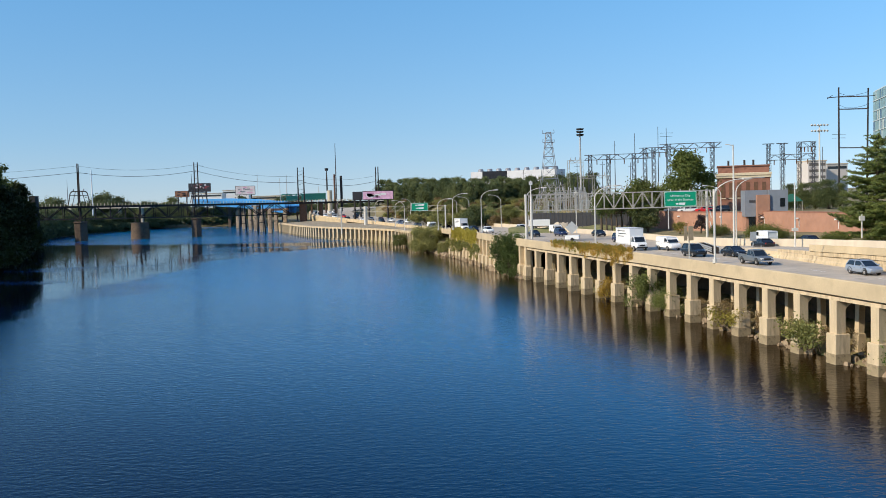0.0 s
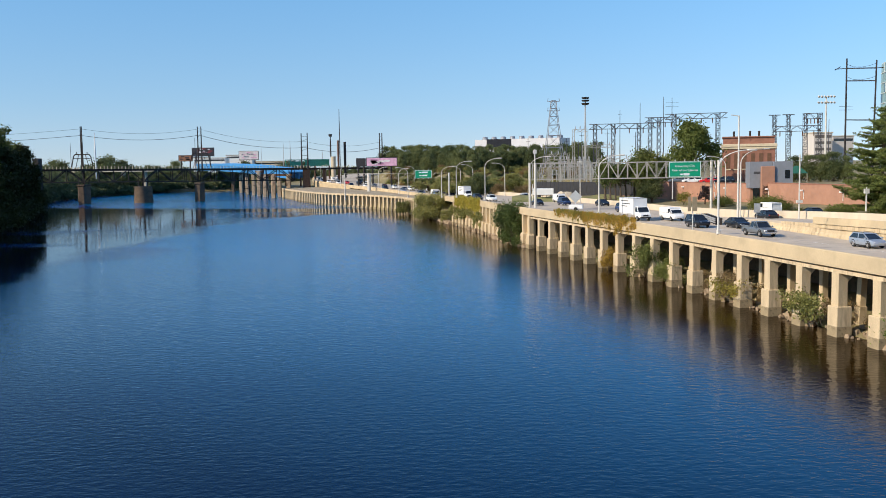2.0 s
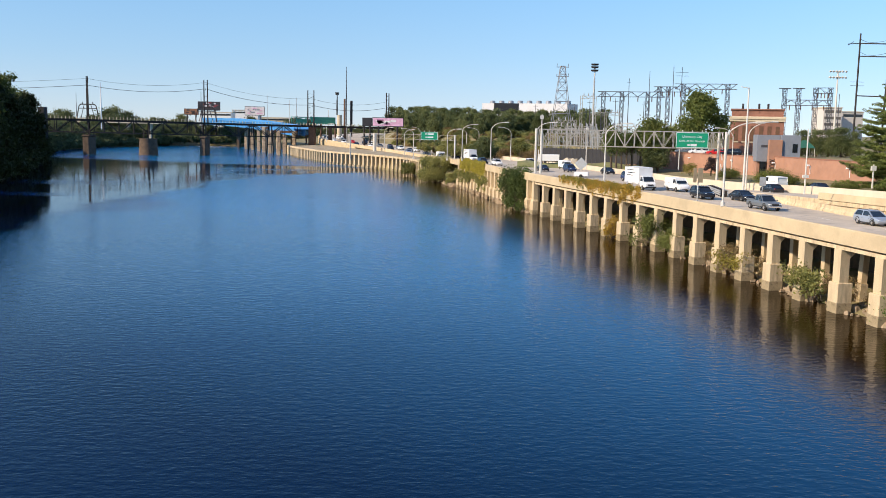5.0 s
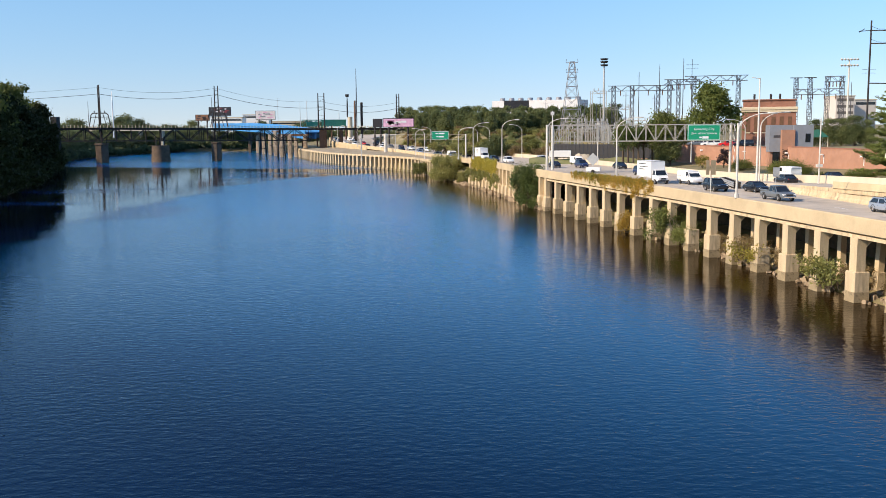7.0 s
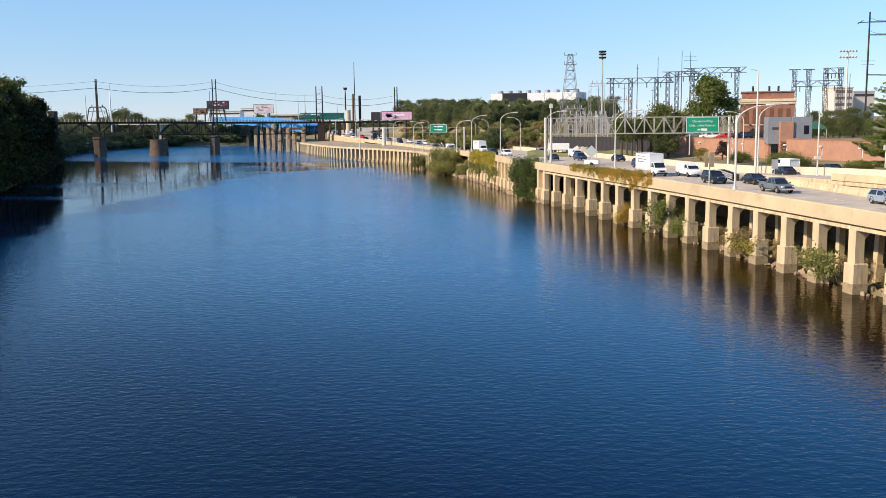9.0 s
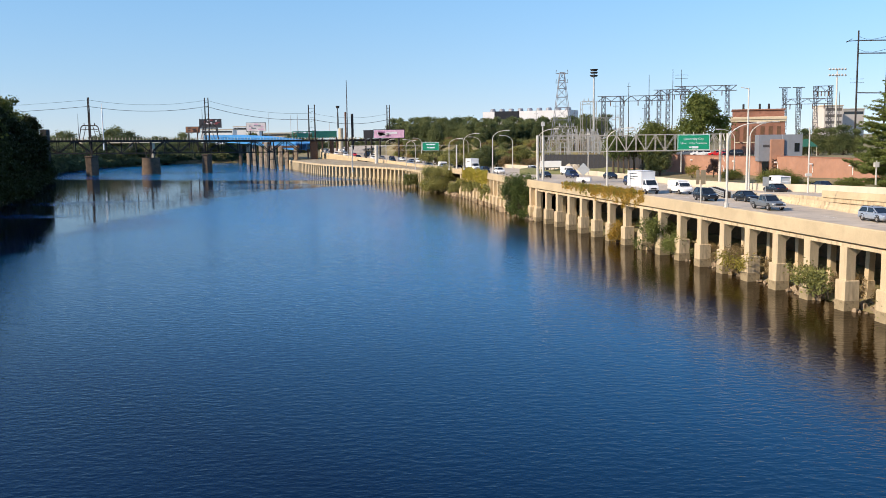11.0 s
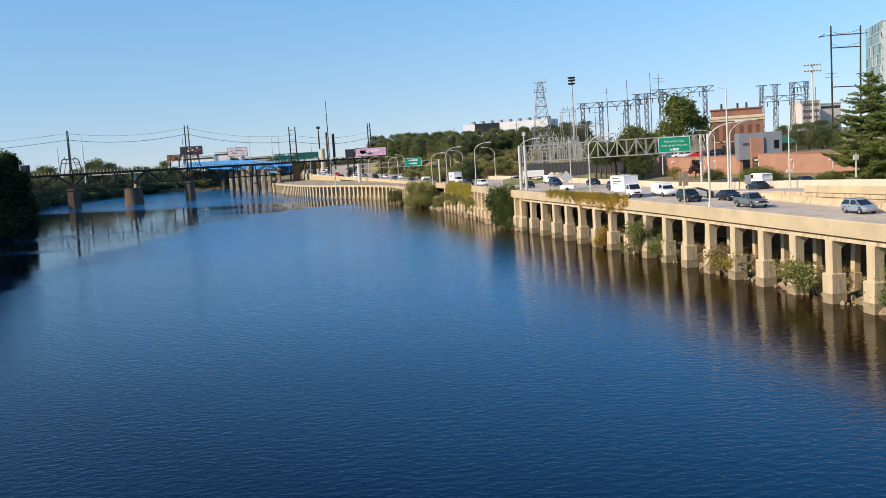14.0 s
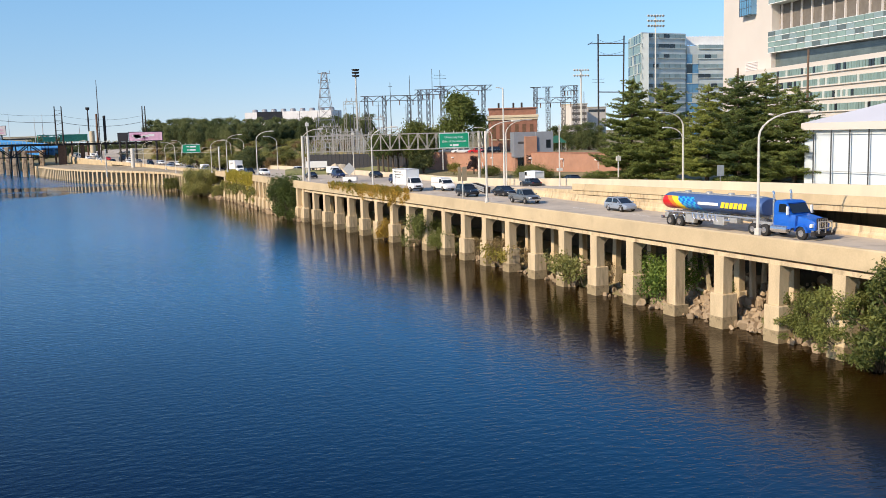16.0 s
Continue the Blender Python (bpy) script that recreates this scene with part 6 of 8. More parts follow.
# ---------- large buildings on the right ----------
def facade(name, label, P, Q, z0, z1, body, floor_h, bay, depth=25, glass="curtain", sill=1.1, pane_gap=0.12, back=None, mixed=True):
    """A block between P and Q, with bands of separate panes on the side towards the river."""
    t = thing(name, label, "building")
    d = (Q - P).normalized()
    n = Vector((d.y, -d.x, 0))
    g = G()
    back = back if back is not None else -n * depth
    c = [P, Q, Q + back, P + back]
    g.poly([v + Vector((0, 0, z0)) for v in c] + [v + Vector((0, 0, z1)) for v in c], [(3, 2, 1, 0), (4, 5, 6, 7), (0, 1, 5, 4), (1, 2, 6, 5), (2, 3, 7, 6), (3, 0, 4, 7)])
    part("wall", g, body, t)
    L = (Q - P).length
    k = max(1, round(L / bay))
    g = G()
    g.box(-L / k / 2 + pane_gap, L / k / 2 - pane_gap, -0.1, 0.12, 0, floor_h - sill)
    pane = g.mesh("pane", glass)
    blind = g.mesh("pane", "blind")
    dark = g.mesh("pane", "glass")
    ang = math.degrees(math.atan2(d.y, d.x))
    z = z0
    while z + floor_h < z1 + 0.2:
        g = G()
        g.beam(P + n * 0.25 + Vector((0, 0, z + sill - 0.15)), Q + n * 0.25 + Vector((0, 0, z + sill - 0.15)), 0.35, 0.3)
        part("band", g, body, t)
        for i in range(k):
            p = P.lerp(Q, (i + 0.5) / k)
            q = rng.random()
            piece("pane", pane if q < 0.72 or not mixed else blind if q < 0.82 else dark, t, pose(p.x + n.x * 0.1, p.y + n.y * 0.1, z + sill, 0, 0, ang))
        z += floor_h
    return t


M["spandrel"] = mat("grey_green_spandrel", (0.55, 0.60, 0.59), 0.4, var=0.15, scale=0.2)
P0, P1, P2 = polar(24.62, 432), polar(25.35, 405), polar(27.85, 420)
facade("glass_tower", "grey-green glass tower with window bands", P1, P2, 10, 55.5, "spandrel", 4.1, 3.1, 22, "curtain", 2.5, back=P0 - P1)
facade("glass_tower_wing", "narrow pale glazed side of the glass tower", P0, P1, 10, 55.0, "spandrel", 4.1, 1.6, 3, "curtain_pale", 0.4, 0.06)
facade("blue_glass_wing", "blue glazed stair core between the towers", polar(27.9, 421), polar(28.55, 424), 10, 50.5, "spandrel", 4.1, 2.4, 10, "curtain_blue", 0.3, 0.05)
facade("glass_tower", "lower grey glass tower with a pale roof screen", polar(28.55, 424), polar(30.3, 432), 10, 51.0, "spandrel", 4.1, 3.0, 20, "curtain", 2.5)
scr2 = thing("roof_screen", "pale screen of slats on the tower roof", "roof screen")
for k in range(14):
    p = polar(27.9, 426).lerp(polar(30.2, 434), k / 13)
    g = G()
    g.beam((p.x, p.y, 50.5), (p.x, p.y, 55), 0.3)
    part("slat", g, "white", scr2)
g = G()
A, B = polar(27.9, 426, 53), polar(30.2, 434, 53)
g.beam(A, B, 0.2, 3.6)
part("panel", g, "white", scr2)

hosp = thing("white_tower", "tall off-white clad tower with green glass bands", "building")
A, B, C = polar(29.95, 292), polar(32.55, 268), polar(41, 222.9)
d = (C - B).normalized()
n = Vector((d.y, -d.x, 0))
if n.dot(-B) < 0:
    n = -n
g = G()
c = [A, B, B - n * 40, A - n * 40]
g.poly([v + Vector((0, 0, 10)) for v in c] + [v + Vector((0, 0, 58)) for v in c], [(3, 2, 1, 0), (4, 5, 6, 7), (0, 1, 5, 4), (1, 2, 6, 5), (2, 3, 7, 6), (3, 0, 4, 7)])
part("blank_wall", g, "tan_wall", hosp)
g = G()
c = [B, C, C - n * 34, B - n * 34]
c = [v - n * 2.5 for v in c]
g.poly([v + Vector((0, 0, 10)) for v in c] + [v + Vector((0, 0, 58)) for v in c], [(3, 2, 1, 0), (4, 5, 6, 7), (0, 1, 5, 4), (1, 2, 6, 5), (2, 3, 7, 6), (3, 0, 4, 7)])
part("core", g, "louvre", hosp)
L = (C - B).length
ang = math.degrees(math.atan2(d.y, d.x))
if n.dot(Vector((math.sin(radians(ang)), -math.cos(radians(ang)), 0))) < 0:
    ang += 180
for zb, zt in ((34.9, 40.5), (47.5, 53.0)):
    g = G()
    g.beam(B - n * 1.0 + Vector((0, 0, (zb + zt) / 2)), C - n * 1.0 + Vector((0, 0, (zb + zt) / 2)), 4.0, zt - zb)
    part("glazed_storey", g, "spandrel", hosp)
    k = round(L / 3.0)
    rows_ = 4
    g = G()
    g.box(-L / k / 2 + 0.06, L / k / 2 - 0.06, -0.1, 0.1, 0, (zt - zb) / rows_ - 0.25)
    pm = g.mesh("pane", "curtain_pale")
    pm2 = g.mesh("pane", "curtain")
    pm3 = g.mesh("pane", "grey_glazing")
    for r in range(rows_):
        zs = zb + 0.02 + r * (zt - zb) / rows_
        g2 = G()
        g2.beam(B + n * 1.08 + Vector((0, 0, zs)), C + n * 1.08 + Vector((0, 0, zs)), 0.3, 0.14)
        part("sill", g2, "white", hosp)
        for i in range(k):
            p = B.lerp(C, (i + 0.5) / k) + n * 1.05
            if p.x / p.y < 0.86:
                piece("pane", (pm2, pm, pm3, pm, pm2, pm, pm)[(i * 5 + r * 3) % 7], hosp, pose(p.x, p.y, zb + 0.12 + r * (zt - zb) / rows_, 0, 0, ang))
g = G()
g.beam(B - n * 2.0 + Vector((0, 0, 32.9)), C - n * 2.0 + Vector((0, 0, 32.9)), 1.4, 3.9)
part("recessed_glazing", g, "grey_glazing", hosp)
for zb, zt in ((40.5, 47.5),):
    for i in range(14):
        p = B.lerp(C, (i + 0.3) / 14)
        g = G()
        g.box(-0.11, 0.11, -0.3, 0.25, zb, zt)
        part("pier", g, "lilac_wall", hosp, m=pose(p.x - n.x * 2.2, p.y - n.y * 2.2, 0, 0, 0, ang))
# dark glazed bay and grey grille on the blank wall
d2 = (B - A).normalized()
a2 = math.degrees(math.atan2(d2.y, d2.x))
p = A.lerp(B, 0.58)
g = G()
g.box(-3.3, 3.3, -1.6, 0.5, 46.0, 57, 0.1)
bay = part("glazed_bay", g, "curtain_blue", hosp, m=pose(p.x, p.y, 0, 0, 0, a2))
g = G()
for k in range(6):
    g.box(-3.35, 3.35, -1.66, -1.6, 46 + 2 * k, 46.12 + 2 * k)
for k in range(6):
    g.box(-3.3 + 1.3 * k, -3.2 + 1.3 * k, -1.66, -1.6, 46, 57)
part("mullion", g, "dark_steel", bay)
p = A.lerp(B, 0.62)
g = G()
for k in range(8):
    g.box(-3.2, 3.2, -0.2, 0.2, 30.4 + k * 0.4, 30.65 + k * 0.4)
part("grille", g, "lilac_wall", hosp, m=pose(p.x, p.y, 0, 0, 0, a2))
wing = facade("banded_wing", "low off-white wing with long window bands", polar(30.25, 281), polar(41.5, 202.8), 8.64, 30.6, "tan_wall", 2.98, 1.05, 6, "curtain_pale", 1.45, 0.10)

M["membrane_wall"] = mat("pale_blue_wall_sheet", (0.60, 0.67, 0.72), 0.6, var=0.12, scale=0.3)
dome = thing("membrane_hall", "white membrane sports hall with a sloped roof", "building")
A, B = polar(34.4, 143), polar(44, 123)
d = (B - A).normalized()
n = Vector((d.y, -d.x, 0))
g = G()
c = [A, B, B - n * 30, A - n * 30]
g.poly([v + Vector((0, 0, 6)) for v in c] + [v + Vector((0, 0, 15.4)) for v in c], [(3, 2, 1, 0), (4, 5, 6, 7), (0, 1, 5, 4), (1, 2, 6, 5), (2, 3, 7, 6), (3, 0, 4, 7)])
part("wall", g, "membrane_wall", dome)
g = G()
g.beam(A + n * 0.3 + Vector((0, 0, 15.7)), B + n * 0.3 + Vector((0, 0, 15.7)), 0.8, 1.0)
part("eaves_beam", g, "tan_wall", dome)
g = G()
r = [(A + n * 0.5, 16.2), (A.lerp(B, 0.8) + n * 0.5, 16.2), (A.lerp(B, 0.8) - n * 14, 22.5), (A.lerp(B, 0.1) - n * 14, 17.6), (A.lerp(B, 0.5) - n * 14, 19.8)]
g.poly([v + Vector((0, 0, z)) for v, z in r] + [v + Vector((0, 0, z - 0.4)) for v, z in r], [(0, 1, 2, 4), (0, 4, 3), (5, 9, 7, 6), (5, 8, 9), (0, 5, 6, 1), (1, 6, 7, 2), (2, 7, 9, 4), (4, 9, 8, 3), (3, 8, 5, 0)])
part("roof", g, "membrane", dome)
for k in range(9):
    p = A + d * (2.2 + 3.2 * k) + n * 0.5
    g = G()
    g.beam((p.x, p.y, 6), (p.x, p.y, 15.2), 0.13)
    part("post", g, "lattice", dome)
for z in (9.6, 14.8):
    g = G()
    g.beam(A + n * 0.45 + Vector((0, 0, z)), B + n * 0.45 + Vector((0, 0, z)), 0.07)
    part("girt", g, "steel", dome)

# ---------- vegetation ----------
def put(proto, spots):
    """Copies of a thing at (x, y, z, turn, scale); the first takes the proto itself."""
    for i, (x, y, z, turn, sc) in enumerate(spots):
        m = pose(x, y, z, 0, 0, turn) @ Matrix.Scale(sc, 4)
        if i == 0:
            proto.matrix_basis = m
        else:
            c = copy_thing(proto, Matrix.Identity(4))
            c.matrix_basis = m


def at(az, d, z, turn, sc):
    p = polar(az, d)
    return (p.x, p.y, z, turn, sc)


vr = np.random.default_rng(21)
# dense dark trees on the shaded left bank, shade and sun put into leaves
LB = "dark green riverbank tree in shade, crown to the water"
protos = [make_tree("bank_tree", LB, h, s, 40 + i, "leaf_shaded", 5500, 0.45, trunk=0.08, k=15, cs=0.75) for i, (h, s) in enumerate(((20, 6.5), (17, 6.0), (22, 7.0), (14, 6.0)))]
protos2 = [make_tree("bank_tree", "tall green riverbank tree with a sunlit top", h, s, 45 + i, "leaf_sunlit", 6500, 0.4, trunk=0.08, k=17, cs=0.75) for i, (h, s) in enumerate(((20, 6.5), (22, 7.0)))]
spots, spots2 = [[] for _ in protos], [[], []]
for row, off in ((0, 3), (1, 11), (2, 21)):
    for y in np.arange(150 + 4 * row, 452, 9.0 if row == 0 else 11.0):
        x = bank_l(y) - off + 1.5 * vr.normal()
        sc = (0.75 if row == 0 else 1.0) * (0.85 + 0.25 * vr.random())
        sc *= float(np.interp(y, [150, 260, 330, 400, 452], [1.45, 1.42, 1.4, 1.2, 0.95]))
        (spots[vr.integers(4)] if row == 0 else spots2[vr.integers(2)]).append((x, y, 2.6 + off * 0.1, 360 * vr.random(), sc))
for p, s in zip(protos + protos2, spots + spots2):
    put(p, s)
pr = make_bush("bank_shrub", "dark overhanging shrub at the shaded waterline", 6.5, 6.0, 77, "leaf_shaded", 1700, 0.42)
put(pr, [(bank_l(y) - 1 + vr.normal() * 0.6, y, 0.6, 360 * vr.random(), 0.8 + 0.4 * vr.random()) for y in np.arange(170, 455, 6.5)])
# dark box-shaped structure among those trees
g = G()
g.box(-1.3, 1.3, -2, 2, 4, 22.3)
solid("bank_tower", g, "black", "dark plain tower block behind the shaded trees", "building", m=Matrix.Translation(polar(-23.35, 466)))

# far banks and horizon
FB = "distant rounded tree on the far bank"
protos = [make_tree("far_tree", FB, h, s, 60 + i, "leaf_horizon", 3200, 0.5, trunk=0.05, k=17, cs=0.9) for i, (h, s) in enumerate(((12, 7.5), (10.5, 8.0), (13.5, 8.0)))]
spots = [[] for _ in protos]
for az in np.arange(-27, -8.5, 0.42):
    for d, zz in ((715 + 20 * vr.random(), 4.2), (800 + 60 * vr.random(), 7.0)):
        p = polar(az + 0.2 * vr.normal(), d)
        spots[vr.integers(3)].append((p.x, p.y, zz, 360 * vr.random(), (0.70 + 0.50 * vr.random()) * (1.0 + 0.40 * math.exp(-((az + 19.6) / 0.8) ** 2) + 0.2 * math.exp(-((az + 22.0) / 1.0) ** 2))))
for y in np.arange(455, 700, 9):
    spots[vr.integers(3)].append((bank_l(y) - 6 + 2 * vr.normal(), y, 2.5, 360 * vr.random(), 0.7 + 0.3 * vr.random()))
    spots[vr.integers(3)].append((bank_l(y) - 24 + 5 * vr.normal(), y, 5, 360 * vr.random(), 0.8 + 0.4 * vr.random()))
for az in np.arange(-8.5, -2.5, 0.5):
    p = polar(az, 760 + 60 * vr.random())
    spots[vr.integers(3)].append((p.x, p.y, 6, 360 * vr.random(), 0.8))
for p, s in zip(protos, spots):
    put(p, s)
pr = make_bush("far_shrub", "low distant shrub along the far waterline", 7, 4.5, 91, "leaf_horizon", 700, 0.7)
put(pr, [(bank_l(y) - 1.0, y, 0.6, 360 * vr.random(), 0.9 + 0.4 * vr.random()) for y in np.arange(455, 690, 8)]
    + [(polar(az, 712).x, polar(az, 712).y, 2.5, 360 * vr.random(), 1.2) for az in np.arange(-20, -12, 0.5)])

# wooded slope behind the roadway
WS = "green woodland tree on the slope behind the roadway"
protos = [make_tree("slope_tree", WS, h, s, 120 + i, "leaf_far", 9500, 0.26, trunk=0.04, k=30, cs=0.95) for i, (h, s) in enumerate(((14.5, 4.8), (13.5, 4.6), (15.0, 5.0), (8.5, 4.4)))]
spots = [[] for _ in protos]


def slope_foot(az):
    return float(np.interp(az, [-4, -2, 0, 1.5, 4, 6, 9.4], [495, 448, 398, 368, 345, 343, 352]))


def slope_z(k):
    return float(np.interp(k, [-4, 0, 12, 26, 40, 120, 170], [5.0, 6.8, 9.0, 12.2, 13.6, 14.4, 8.0]))


g = G()
er = np.random.default_rng(58)
g.loft([[polar(az, slope_foot(az) + k, slope_z(k) + (0.35 * er.normal() if 0 < k < 120 else 0)) for k in (-4, 0, 6, 12, 19, 26, 33, 40, 60, 90, 120, 170)] for az in np.arange(-4, 9.41, 0.35)], closed=False)
solid("embankment", g, "earth", "rough earth slope with brush under the wood", "slope", kind="structure", smooth=True)
for az in np.arange(-3.5, 9.0, 0.36):
    for k, e in ((42, 0.0168), (62, 0.0201), (88, 0.0235)):
        k += 8 * vr.normal()
        d = slope_foot(az) + k
        sc = (16 + e * d - slope_z(k)) / 14.3
        p = polar(az + 0.2 * vr.normal(), d)
        spots[vr.integers(3)].append((p.x, p.y, slope_z(k) - 0.3, 360 * vr.random(), sc * float(np.interp(az, [-3.5, -2.3, 0, 2.5], [0.92, 1.05, 1.02, 1.0])) * (0.87 + 0.18 * vr.random())))
for az in (1.5, 2.0):
    p = polar(az, 312 + 8 * vr.normal())
    spots[3].append((p.x, p.y, 6.0, 360 * vr.random(), 0.65 + 0.35 * vr.random()))
thin = make_tree("thin_tree", "slender young tree with a pale bare trunk", 9.0, 3.2, 131, "leaf", 2600, 0.2, trunk=0.42, k=12, cs=0.8)
put(thin, [at(az, 232 + 4 * vr.normal(), 6.8, 360 * vr.random(), 0.75 + 0.3 * vr.random()) for az in (9.6, 9.9, 10.2, 10.5, 10.8, 11.3, 11.7)])
for az in (12.3, 11.9):
    p = polar(az, 236 + 3 * vr.normal())
    spots[1].append((p.x, p.y, 6.6, 360 * vr.random(), 0.52 + 0.14 * vr.random()))
for az in (21.0, 21.6, 22.3, 22.9, 20.2):
    p = polar(az, 250)
    spots[2].append((p.x, p.y, 10.5, 360 * vr.random(), 0.44 + 0.12 * vr.random()))
for p, s in zip(protos, spots):
    put(p, s)
sl = make_bush("slope_shrub", "bright green shrub at the foot of the wooded slope", 5.0, 4.2, 340, "leaf_light", 1800, 0.2, k=12, cs=0.7)
put(sl, [at(az, 335 + 14 * vr.normal(), 6.4, 360 * vr.random(), 0.7 + 0.7 * vr.random()) for az in (-1.6, -0.9, -0.4, 0.2, 0.7, 1.1, 1.5, 1.9, 2.2, 2.6, 2.9, 4.2, 4.8, 5.2, 5.6, 5.9, 6.2, 6.5, 6.9, 7.2, 7.6, 7.9, 8.3, 8.6)])
t = make_tree("large_tree", "large round dark green tree in front of the brick building", 14.5, 5.6, 150, "leaf", 11000, 0.28, trunk=0.2, k=14, cs=0.9)
p = polar(14.75, 246)
put(t, [(p.x, p.y, 9.2, 30, 1.17)])
t = make_tree("large_tree", "green broad tree beside the substation", 11, 6.6, 152, "shrub_leaf", 7000, 0.28, trunk=0.12, k=14, cs=0.9)
p, q = polar(12.0, 262), polar(12.9, 268)
put(t, [(p.x, p.y, 8.8, 80, 0.95), (q.x, q.y, 8.6, 200, 0.8)])

SPL = "broad dark green conifer with feathered layered boughs behind the ramp"
M["needle_light"] = leaf_mat("yellow_green_needles", (0.085, 0.120, 0.030), (0.33, 0.36, 0.085))
a, b = make_spruce("spruce", SPL, 16.5, 7.6, 201), make_spruce("spruce", SPL, 15.0, 8.2, 202)
c = make_spruce("spruce", "bright yellow-green conifer between darker ones behind the ramp", 14.6, 6.6, 203, "needle_light", 70000)
put(a, [at(24.7, 158, 8, 10, 1.0), at(32.3, 152, 8, 250, 0.99)])
put(b, [at(26.6, 156, 8, 60, 1.04), at(30.9, 149, 8, 190, 1.06), at(33.9, 146, 8, 300, 0.92)])
put(c, [at(29.1, 150, 8, 130, 1.0)])

# shrubs at the brick wall
hb = make_bush("clipped_shrub", "rounded clipped green shrub in front of the brick wall", 5.5, 2.7, 310, "hedge_leaf", 9000, 0.085, k=26, cs=0.85, zlo=0.12)
put(hb, [at(18.95, 187, 6.9, 0, 1.0), at(18.5, 188, 6.9, 50, 0.86), at(19.5, 185, 6.8, 90, 0.78), at(16.35, 203, 6.9, 20, 0.8), at(20.6, 183, 6.4, 40, 0.42), at(21.1, 182, 6.3, 40, 0.36), at(23.0, 172, 6.9, 10, 0.5), at(22.3, 174, 6.8, 90, 0.5)])
hb = make_bush("wall_shrub", "loose olive green shrub growing at the wall", 6.2, 5.0, 311, "autumn2", 1800, 0.2)
put(hb, [at(14.15, 216, 6.8, 0, 0.52)])
plum = make_tree("plum_tree", "small dark plum-leaved tree against the brick wall", 3.9, 1.7, 312, "plum_leaf", 2400, 0.13, trunk=0.2, k=9, cs=0.9)
put(plum, [at(15.35, 214, 6.8, 0, 1.0)])

# plants on the river wall
bush = make_bush("river_bush", "dense dark green bush hanging over the river wall", 7.9, 9.6, 320, "river_leaf", 17000, 0.17, k=46, cs=0.42, zlo=0.06)
put(bush, [(13.5, 190, 0.2, 0, 0.95)])
bush = make_bush("river_bush", "spreading olive green bush at the end of the river wall", 9.5, 8.4, 321, "leaf_light", 17000, 0.17, k=30, cs=0.55, zlo=0.06)
put(bush, [(-4.8, 284, 0.3, 0, 1.0), (-7, 293, 0.4, 100, 0.5), (0.6, 270, 0.2, 200, 0.42), (-14.5, 320, 0.5, 10, 0.5)])


def vine(name, label, y0, y1, z0, z1, n, leaf, seed, material, out=0.5, depth=0.5, taper=0.0, k=0, s0=0.4):
    """Leaves trailing over the face of the viaduct, between two places along it."""
    r = np.random.default_rng(seed)
    cl = []
    k = k or max(6, int((y1 - y0) * 1.6))
    for _ in range(k):
        u = r.random()
        y = y0 + (y1 - y0) * u
        x = float(np.interp(y, FRONT[:, 1], FRONT[:, 0])) - out * (0.3 + 0.7 * r.random())
        zlo = z0 + taper * (z1 - z0) * r.random()
        s = s0 * (1 + 1.2 * r.random())
        cl.append((x, y, zlo + (z1 - zlo) * r.random() ** (0.6 if taper else 1), depth, s * 1.3, s * 0.8))
    t = thing(name, label, "climbing plant")
    g = G()
    for c in cl[::2][:12]:
        g.tube([(c[0] + 0.4, c[1], z0), (c[0] + 0.1, c[1] + 0.2, (z0 + c[2]) / 2), c[:3]], [0.04, 0.03, 0.015], 4)
    part("stem", g, "bark", t)
    piece("foliage", leaf_mesh("foliage", cl, n, leaf, seed, material), t)
    return t


vine("yellow_vine", "thin yellow vine trailing along the parapet top", 149, 166.5, 7.2, 8.0, 4200, 0.10, 401, "autumn", 0.14, 0.12, k=120, s0=0.22)
vine("yellow_vine", "yellow and rust autumn vine hanging over the parapet", 132.5, 153, 5.7, 8.05, 12000, 0.10, 412, "autumn", 0.2, 0.14, 1.0, k=240, s0=0.28)
vine("olive_vine", "olive green vine mixed through the yellow mat on the parapet", 135, 165, 6.6, 8.1, 13000, 0.10, 410, "autumn2", 0.16, 0.14, 1.0, k=170, s0=0.22)
vine("yellow_vine", "yellow vine hanging below the parapet", 137.5, 140.5, 5.4, 7.5, 700, 0.13, 408, "autumn", 0.2, 0.2)
vine("olive_vine", "olive yellow creeper hanging over the river wall", 226, 256, 2.6, 7.75, 13000, 0.16, 403, "vine_green", 0.35, 0.3, 1.0, k=280)
vine("olive_vine", "darker green creeper low on the river wall", 222, 262, 0.8, 4.6, 4500, 0.17, 413, "leaf_light", 0.7, 0.45, 0.6, k=90)
vine("olive_vine", "olive weeds between the columns", 87.2, 93.6, 0.6, 3.2, 1500, 0.15, 406, "leaf_light", 0.7, 0.6, 0.3, k=30)
vine("ivy", "bright green creeper hanging between columns", 76.4, 79.8, 0.9, 4.6, 3200, 0.13, 407, "bay_leaf", -2.2, 0.8, k=22, s0=0.5)
vine("ivy", "bright green creeper above the rock heap", 74.2, 76.6, 2.2, 4.4, 1500, 0.13, 411, "bay_leaf", -4.0, 0.6, k=12, s0=0.5)
vine("weeds", "dry brown weeds at a column foot", 102, 110, 0.6, 2.6, 700, 0.14, 409, "autumn2", 0.5, 0.6, 0.3)
fx = lambda y: float(np.interp(y, FRONT[:, 1], FRONT[:, 0]))
bay = make_bush("bay_shrub", "leafy green shrub filling a bay between columns", 5.6, 6.0, 350, "shrub_leaf", 5200, 0.14, k=22, cs=0.6)
put(bay, [(fx(129) + 0.3, 128.8, 0.1, 20, 0.95), (fx(122.8) + 0.4, 122.7, 0.1, 140, 0.66)])
